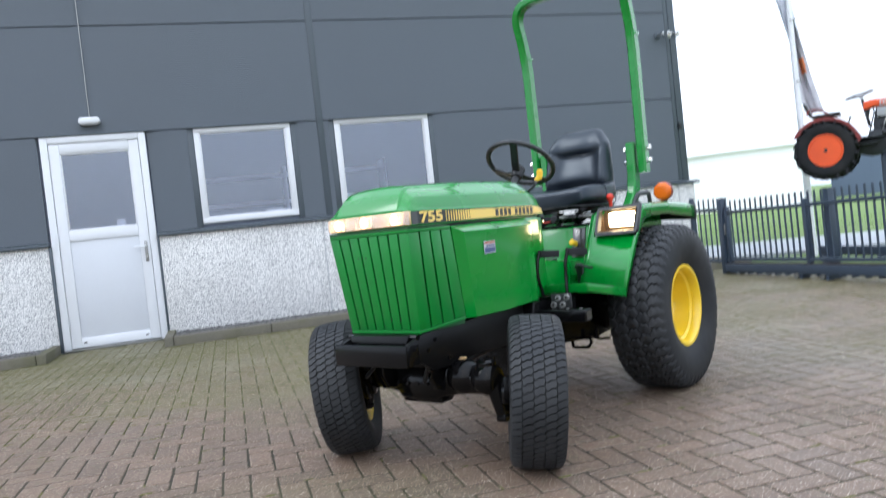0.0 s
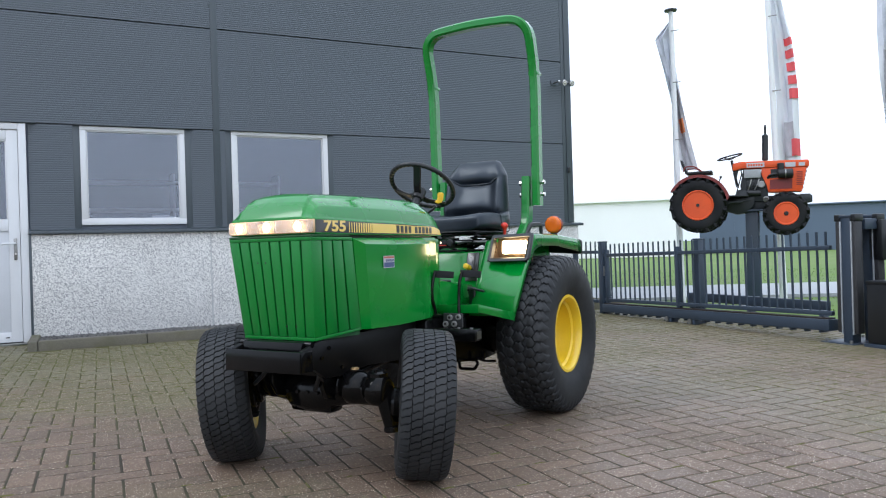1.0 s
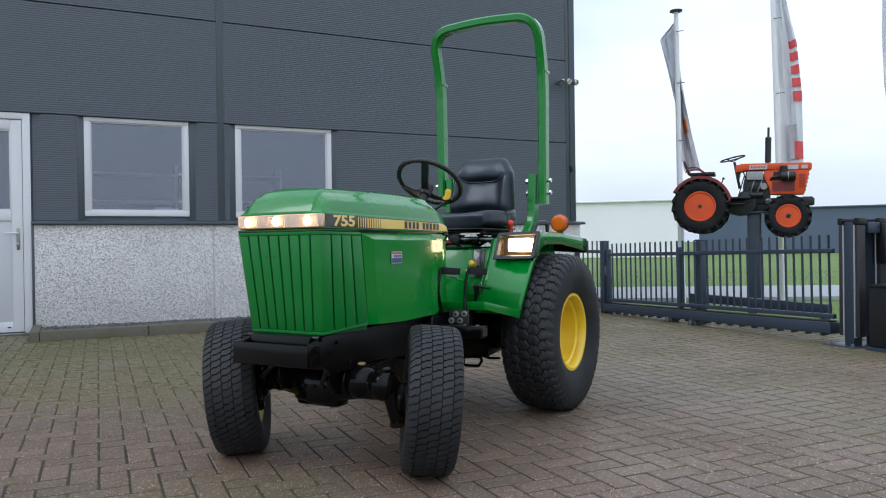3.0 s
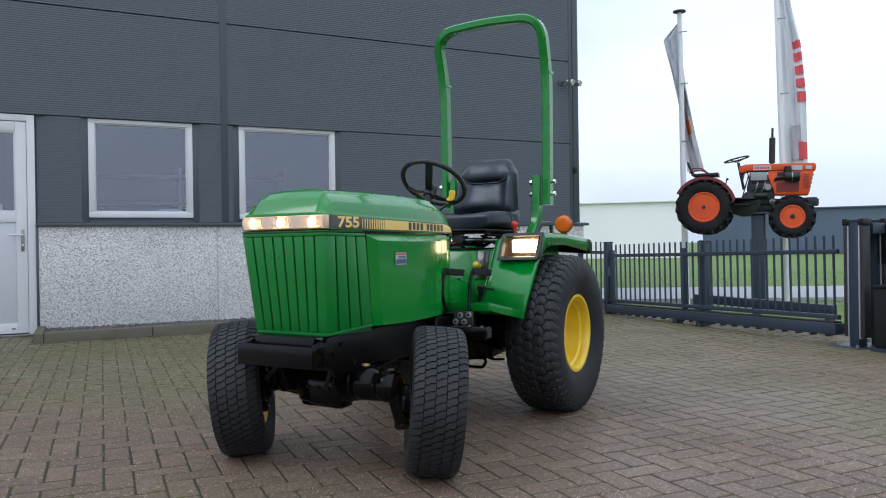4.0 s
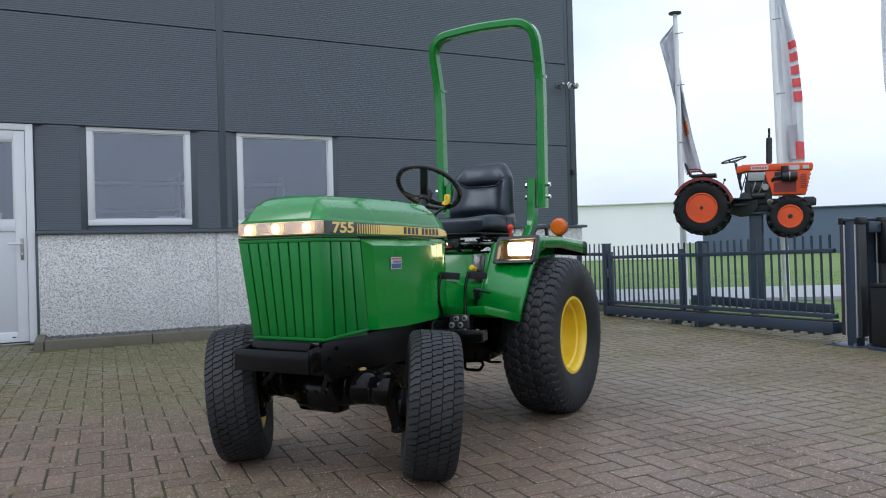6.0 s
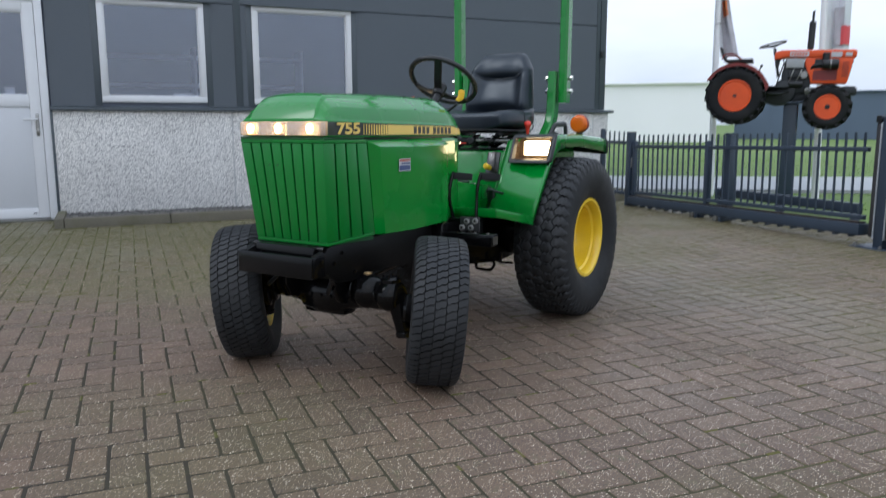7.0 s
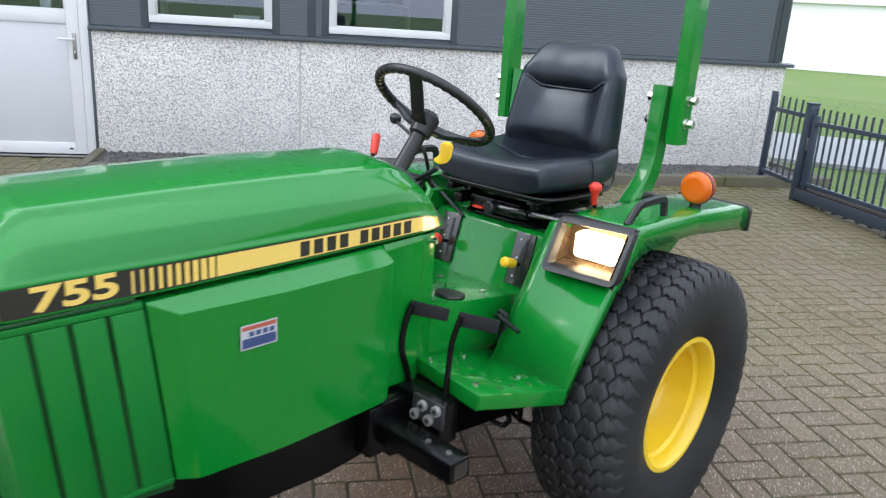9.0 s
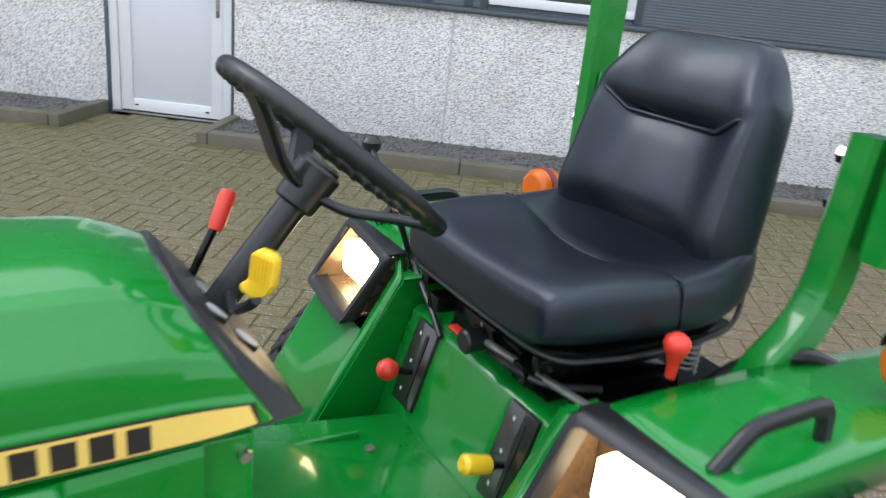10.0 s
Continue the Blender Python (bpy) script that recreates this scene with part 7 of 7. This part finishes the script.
def lug_wheel(at, radius, width, rim, lugs, label):
    w = new("wheel")
    w.parent = old
    w.matrix_basis = at
    tagged(w, label)
    tyre = part("tyre", lathe(tyre_profile(radius, width, rim), "x", 48), "old_rubber", w, angle=50)
    own = None
    for i in range(lugs):
        t = math.tau * i / lugs
        for sx in (1, -1):
            tt = t + (math.pi / lugs if sx < 0 else 0)
            b = box(-0.018, 0.018, -0.01, 0.040, 0, width * 0.60, 0.005, 1)
            moved(b, Matrix.Rotation(tt, 4, "X") @ Matrix.Translation((sx * 0.004, 0, 0)) @ Matrix.Translation((0, radius * 0.955, 0)) @ Matrix.Rotation(radians(sx * 55), 4, "Y"))
            own = join(own, b) if own else b
    tagged(part("tread", own, "old_rubber", tyre), kind="stuff")
    h = width / 2
    rm = part("rim", lathe([(h * 0.75, rim + 0.014), (h * 0.88, rim + 0.012), (h * 0.90, rim - 0.002), (h * 0.80, rim - 0.012), (h * 0.30, rim - 0.020), (-0.020, rim - 0.032), (-0.030, rim * 0.78), (-0.012, rim * 0.70), (-0.008, rim * 0.50), (0.012, rim * 0.46), (0.018, rim * 0.34), (0.018, 0.0), (-0.044, 0.0), (-0.044, rim - 0.036), (-h * 0.75, rim + 0.01)], "x", 40), "orange", w)
    hub = part("hub", cyl((0.012, 0, 0), (0.070, 0, 0), rim * 0.30, 20, rim * 0.20, 0.006), "engine" if rim < 0.2 else "orange", rm)
    part("hub_nut", cyl((0.068, 0, 0), (0.090, 0, 0), rim * 0.12, 8), "engine", hub)
    for i in range(5):
        t = i * math.tau / 5 + 0.4
        part("wheel_nut", cyl((0.0, rim * 0.40 * math.cos(t), rim * 0.40 * math.sin(t)), (0.036, rim * 0.40 * math.cos(t), rim * 0.40 * math.sin(t)), 0.014, 6), "engine", rm)
    for i in range(8):
        t = i * math.tau / 8 + 0.2
        part("rim_bolt", cyl((-0.030, rim * 0.74 * math.cos(t), rim * 0.74 * math.sin(t)), (-0.012, rim * 0.74 * math.cos(t), rim * 0.74 * math.sin(t)), 0.009, 6), "rust_red", rm)
    return w


for sx in (1, -1):
    face = Matrix.Identity(4) if sx > 0 else Matrix.Rotation(math.pi, 4, "Z")
    lug_wheel(Matrix.Translation((sx * 0.36, 0.045, 0.295)) @ face, 0.266, 0.16, 0.148, 15, "small front lug tyre on orange rim")
    lug_wheel(Matrix.Translation((sx * 0.36, 1.20, 0.43)) @ face, 0.366, 0.20, 0.203, 18, "rear lug tyre on orange rim")
    fp = [(math.cos(radians(a)) * 0.428 + 1.195, math.sin(radians(a)) * 0.428 + 0.44) for a in range(26, 173, 7)]
    fq = [(math.cos(radians(a)) * 0.385 + 1.195, math.sin(radians(a)) * 0.385 + 0.44) for a in range(172, 25, -7)]
    part("fender", prism(fp + fq, sx * 0.22, sx * 0.44, "x"), "rust_red", old, "faded red rear fender")
hood_ob = part("hood", prism([(-0.25, 0.950), (-0.255, 1.025), (-0.235, 1.050), (0.62, 1.052), (0.74, 1.030), (0.745, 0.93), (0.70, 0.93), (0.62, 0.955)], -0.155, 0.155, "x", 0.012), "orange", old, "weathered orange hood with pale name strips")
grille_ob = part("grille", prism([(-0.225, 0.95), (-0.165, 0.61), (0.27, 0.61), (0.29, 0.70), (0.36, 0.86), (0.36, 0.95)], -0.145, 0.145, "x", 0.010), "orange", old, "orange radiator surround with mesh side")
for sx in (1, -1):
    part("side_mesh", prism([(-0.04, 0.65), (0.25, 0.65), (0.25, 0.78), (-0.04, 0.80)], sx * 0.1452, sx * 0.149, "x"), "rust_red", grille_ob)
    part("side_bay", prism([(0.02, 0.82), (0.24, 0.80), (0.24, 0.93), (0.02, 0.93)], sx * 0.1452, sx * 0.149, "x"), "engine", grille_ob)
    for i in range(8):
        part("louvre", box(sx * 0.1452, sx * 0.150, -0.17, -0.095, 0.70 + i * 0.026, 0.711 + i * 0.026), "rust_red", grille_ob)
    for y0, y1, z0, z1 in ((-0.20, -0.12, 0.965, 1.015), (-0.08, 0.055, 0.955, 1.02), (0.32, 0.555, 0.965, 1.03)):
        part("name_strip", box(sx * 0.1555, sx * 0.158, y0, y1, z0, z1), "sticker_white", hood_ob)
    for i in range(6):
        part("lettering_bar", box(sx * 0.1582, sx * 0.1592, 0.345 + i * 0.034, 0.368 + i * 0.034, 0.98, 1.012), "orange", hood_ob)
for i in range(5):
    part("grille_slot", box(-0.11, 0.11, -0.2275 + 0.0105 * (4 - i) + 0.002, -0.195 + 0.0105 * (4 - i), 0.66 + i * 0.055, 0.685 + i * 0.055), "engine", grille_ob)
part("engine", prism([(0.27, 0.48), (0.27, 0.80), (0.40, 0.94), (0.60, 0.94), (0.64, 0.72), (0.62, 0.48)], -0.12, 0.12, "x", 0.012), "engine", old, "dark engine block")
part("cylinder_head", box(-0.135, 0.135, 0.30, 0.56, 0.66, 0.78, 0.02), "engine", old)
part("injection_pump", cyl((-0.10, 0.36, 0.72), (-0.17, 0.36, 0.72), 0.05, 14, None, 0.008), "dull_steel", old)
part("battery_box", box(-0.17, -0.06, 0.37, 0.59, 0.815, 0.935, 0.008), "road", old, "dull grey battery box")
part("dash_panel", prism([(0.70, 0.78), (0.735, 0.94), (0.70, 1.03), (0.67, 0.94)], -0.10, 0.10, "x", 0.008), "engine", old)
cleaner = part("air_cleaner", cyl((-0.20, -0.05, 0.86), (-0.20, 0.15, 0.86), 0.068, 20, None, 0.012), "plastic", old, "black round air cleaner")
part("inlet", cyl((-0.19, 0.11, 0.90), (-0.19, 0.11, 1.01), 0.045, 16, None, 0.008), "plastic", cleaner)
part("clamp", cyl((-0.20, 0.04, 0.86), (-0.20, 0.055, 0.86), 0.071, 20), "dull_steel", cleaner)
part("hose", tube(fillet([(-0.17, 0.15, 0.86), (-0.17, 0.24, 0.85), (-0.12, 0.28, 0.80)], 0.05), 0.022, 10), "plastic", old)
part("frame", prism([(-0.30, 0.46), (-0.30, 0.56), (0.30, 0.56), (0.55, 0.50), (0.55, 0.36), (0.20, 0.38)], -0.07, 0.07, "x", 0.012), "engine", old)
part("gearbox", prism([(0.45, 0.42), (0.45, 0.62), (0.66, 0.66), (0.72, 0.56), (1.32, 0.58), (1.32, 0.36), (0.95, 0.38), (0.68, 0.30), (0.55, 0.32)], -0.13, 0.13, "x", 0.02), "engine", old)
part("front_axle", cyl((-0.34, 0, 0.305), (0.34, 0, 0.305), 0.045, 14), "engine", old)
part("axle_pivot", box(-0.05, 0.05, -0.06, 0.06, 0.33, 0.48, 0.01), "engine", old)
part("rear_axle", cyl((-0.34, 1.2, 0.43), (0.34, 1.2, 0.43), 0.07, 16), "engine", old)
part("front_weight", box(-0.14, 0.14, -0.275, -0.135, 0.47, 0.575, 0.012), "engine", old, "dark front weight")
for sx in (1, -1):
    part("footboard", box(sx * 0.12, sx * 0.36, 0.53, 0.82, 0.545, 0.565, 0.004), "engine", old)
    part("step", box(sx * 0.13, sx * 0.34, 0.60, 0.80, 0.46, 0.475, 0.004), "engine", old)
exhaust = part("exhaust", cyl((0.03, 0.31, 1.07), (0.03, 0.31, 1.445), 0.042, 18, None, 0.015), "engine", old, "upright dark exhaust silencer")
part("tailpipe", cyl((0.03, 0.31, 1.44), (0.03, 0.31, 1.58), 0.016, 12), "engine", exhaust)
part("steering_column", tube([(0, 0.68, 0.70), (0, 0.76, 1.09)], 0.020, 10), "engine", old)
sw = part("steering_wheel", lathe([(0.011 * math.sin(math.tau * k / 8), 0.170 + 0.011 * math.cos(math.tau * k / 8)) for k in range(8)], "z", 40, closed=True), "plastic", old, "black steering wheel")
sw.matrix_basis = Matrix.Translation((0, 0.785, 1.140)) @ Matrix.Rotation(radians(-14), 4, "X")
for a in (30, 150, 270):
    part("spoke", tube([(0, 0, -0.04), (0.165 * math.cos(radians(a)), 0.165 * math.sin(radians(a)), 0)], 0.008, 6), "plastic", sw)
part("seat_back", prism([(1.36, 0.92), (1.43, 1.10), (1.47, 1.115), (1.45, 1.04), (1.39, 0.90)], -0.16, 0.16, "x", 0.012), "plastic", old, "thin black seat back")
part("seat_base", prism([(1.02, 0.895), (1.02, 0.945), (1.16, 0.94), (1.38, 0.93), (1.38, 0.895)], -0.17, 0.17, "x", 0.012), "plastic", old)
part("seat_post", box(-0.06, 0.06, 1.12, 1.26, 0.60, 0.90, 0.01), "engine", old)
for sx in (1, -1):
    part("arm_rail", tube(fillet([(sx * 0.19, 1.42, 0.93), (sx * 0.19, 1.40, 1.005), (sx * 0.19, 1.26, 1.01), (sx * 0.19, 1.16, 0.93)], 0.05), 0.010, 8), "rust_red", old)
part("gear_lever", tube([(-0.16, 0.97, 0.62), (-0.20, 0.905, 0.83)], 0.008, 8), "engine", old)
part("gear_knob", lathe([(-0.02, 0.0), (-0.014, 0.014), (0.0, 0.02), (0.014, 0.014), (0.02, 0.0)], "z", 12), "plastic", old).matrix_basis = Matrix.Translation((-0.20, 0.90, 0.84))
for i in range(4):  # pipes and brackets at the engine's side
    part("fuel_pipe", tube(fillet([(-0.128, 0.34 + 0.05 * i, 0.80), (-0.150, 0.36 + 0.05 * i, 0.72), (-0.128, 0.42 + 0.04 * i, 0.62)], 0.04), 0.009, 8), "dull_steel" if i % 2 else "plastic", old)
part("starter", cyl((-0.15, 0.36, 0.60), (-0.15, 0.54, 0.60), 0.045, 14, None, 0.008), "plastic", old)
part("oil_filter", cyl((-0.125, 0.30, 0.52), (-0.20, 0.30, 0.50), 0.04, 14, None, 0.008), "dull_steel", old)
part("side_rod", tube([(-0.16, 0.62, 0.88), (-0.15, 0.70, 0.56)], 0.008, 8), "engine", old)
part("hand_lever", tube([(-0.05, 0.60, 0.80), (-0.07, 0.66, 1.06)], 0.008, 8), "engine", old)
part("link_arm", sweep([(-0.14, 0.50, 0.52), (-0.14, 1.1, 0.42)], rect(0.05, 0.05)), "engine", old)
post = thing("display_post", "dark steel post carrying the orange tractor", "post", pose(0.72, 9.30, -0.09))
part("shaft", box(-0.088, 0.088, -0.088, 0.088, 0.02, 1.375, 0.01), "fence", post)
part("head_plate", box(-0.17, 0.17, -0.14, 0.14, 1.375, 1.405, 0.005), "fence", post)
part("foot_plate", box(-0.22, 0.22, -0.22, 0.22, 0, 0.02, 0.005), "fence", post)
for x, y in ((-0.17, -0.17), (0.17, -0.17), (-0.17, 0.17), (0.17, 0.17)):
    part("anchor_bolt", cyl((x, y, 0.02), (x, y, 0.05), 0.016, 8), "dull_steel", post)

# ---------------------------------------------------------------- paving stones in herringbone
W = 0.1075
pave = tagged(new("pavement"), "brown-grey concrete pavers laid in herringbone with mossy joints", "paving", kind="structure")
pave.matrix_basis = PAV


stone_rng = random.Random(3)


def stone_mesh(name, lx, ly):
    g, c = 0.0038, 0.0028
    v, f = stone_shape(-lx / 2 + g, lx / 2 - g, -ly / 2 + g, ly / 2 - g, 0.0, c)
    me = bpy.data.meshes.new(name)
    me.from_pydata(v, [], f)
    me.materials.append(M["paver"])
    return me


def stone_shape(x0, x1, y0, y1, z, c):
    """One stone: an outline with clipped corners and slightly uneven sides, its upper edge worn round."""
    k = 0.005
    xm, ym = (x0 + x1) / 2, (y0 + y1) / 2
    way = [(x0 + k, y0), (xm, y0), (x1 - k, y0), (x1, y0 + k), (x1, ym), (x1, y1 - k), (x1 - k, y1), (xm, y1), (x0 + k, y1), (x0, y1 - k), (x0, ym), (x0, y0 + k)]
    way = [(x + stone_rng.uniform(-0.0011, 0.0011), y + stone_rng.uniform(-0.0011, 0.0011)) for x, y in way]
    n = len(way)
    v = [(x, y, z - 0.022) for x, y in way] + [(x, y, z - c) for x, y in way]
    v += [(x + (c if x < xm else -c) * min(1.0, abs(x - xm) / 0.02), y + (c if y < ym else -c) * min(1.0, abs(y - ym) / 0.02), z) for x, y in way]
    f = [tuple(range(2 * n, 3 * n))]
    for row in (0, n):
        for i in range(n):
            f.append((row + i, row + (i + 1) % n, row + n + (i + 1) % n, row + n + i))
    return v, f


long_u, long_v = stone_mesh("brick_u", 2 * W, W), stone_mesh("brick_v", W, 2 * W)
WI = WALL.inverted()
verts, faces = [], []
moss_verts, moss_faces = [], []
singles = 0
for i in range(-130, 131):
    for j in range(-130, 131):
        k = (i + j) % 4
        if k == 0:
            cx, cy, lx, ly = (i + 1) * W, (j + 0.5) * W, 2 * W, W
        elif k == 2:
            cx, cy, lx, ly = (i + 0.5) * W, (j + 1) * W, W, 2 * W
        else:
            continue
        p = PAV @ Vector((cx, cy, 0))
        if not (-9.5 < p.x < 10.0 and -8.0 < p.y < 9.6):
            continue
        q = WI @ p
        if q.y > KERB_Y - 0.06 and not (d0 < q.x < d1 and q.y < -0.11) and q.x < U1 + 0.33:
            continue
        if (p - FENCE_A).dot(fnorm) > 0.62 or (p - FENCE_B).dot(fdir) > 9.2:
            continue
        grown = max(-0.805 * p.x + 0.593 * p.y - 1.0, 0.643 * p.x + 0.766 * p.y - 2.2) / 4.2
        for along in (0, 1):  # moss growing out of the joints on two sides of the stone
            length = (lx, ly)[along]
            for n in range(max(2, round(length / 0.05))):
                if stone_rng.random() > max(0.03, min(0.80, grown)):
                    continue
                a = -length / 2 + 0.05 * n + stone_rng.uniform(-0.006, 0.006)
                b = min(length / 2, a + stone_rng.uniform(0.030, 0.062))
                w, top = stone_rng.uniform(0.0035, 0.0075), stone_rng.uniform(0.0012, 0.0040)
                side = (-ly / 2, -lx / 2)[along]
                base = len(moss_verts)
                for s, t, z in ((a, -w, -0.001), (a, w, -0.001), (b, w, -0.001), (b, -w, -0.001), (a + 0.006, 0.0, top), (b - 0.006, 0.0, top)):
                    moss_verts.append((cx + s, cy + side + t, z) if along == 0 else (cx + side + t, cy + s, z))
                moss_faces += [tuple(base + m for m in q3) for q3 in ((0, 3, 5, 4), (1, 4, 5, 2), (0, 4, 1), (3, 2, 5))]
        dz = stone_rng.uniform(-0.0006, 0.0012)
        if 0.45 < p.x < 1.55 and -1.25 < p.y < 1.3 and singles < 300:
            singles += 1
            o = new("brick", long_u if k == 0 else long_v)
            o.parent = pave
            o.matrix_basis = Matrix.Translation((cx, cy, dz)) @ Matrix.Rotation(stone_rng.gauss(0, 0.006), 4, "Z")
            continue
        g = 0.0037 + abs(stone_rng.gauss(0, 0.0008))
        v, f = stone_shape(cx - lx / 2 + g, cx + lx / 2 - g, cy - ly / 2 + g, cy + ly / 2 - g, dz, 0.0028)
        b = len(verts)
        verts += v
        faces += [tuple(b + n for n in q4) for q4 in f]
me = bpy.data.meshes.new("brick_field")
me.from_pydata(verts, [], faces)
me.materials.append(M["paver_field"])
field = new("brick_field", me)
field.parent = pave
tagged(field, kind="stuff")
me = bpy.data.meshes.new("joint_moss")
me.from_pydata(moss_verts, [], moss_faces)
me.materials.append(M["moss"])
moss_ob = new("joint_moss", me)
moss_ob.parent = pave
tagged(moss_ob, kind="stuff")
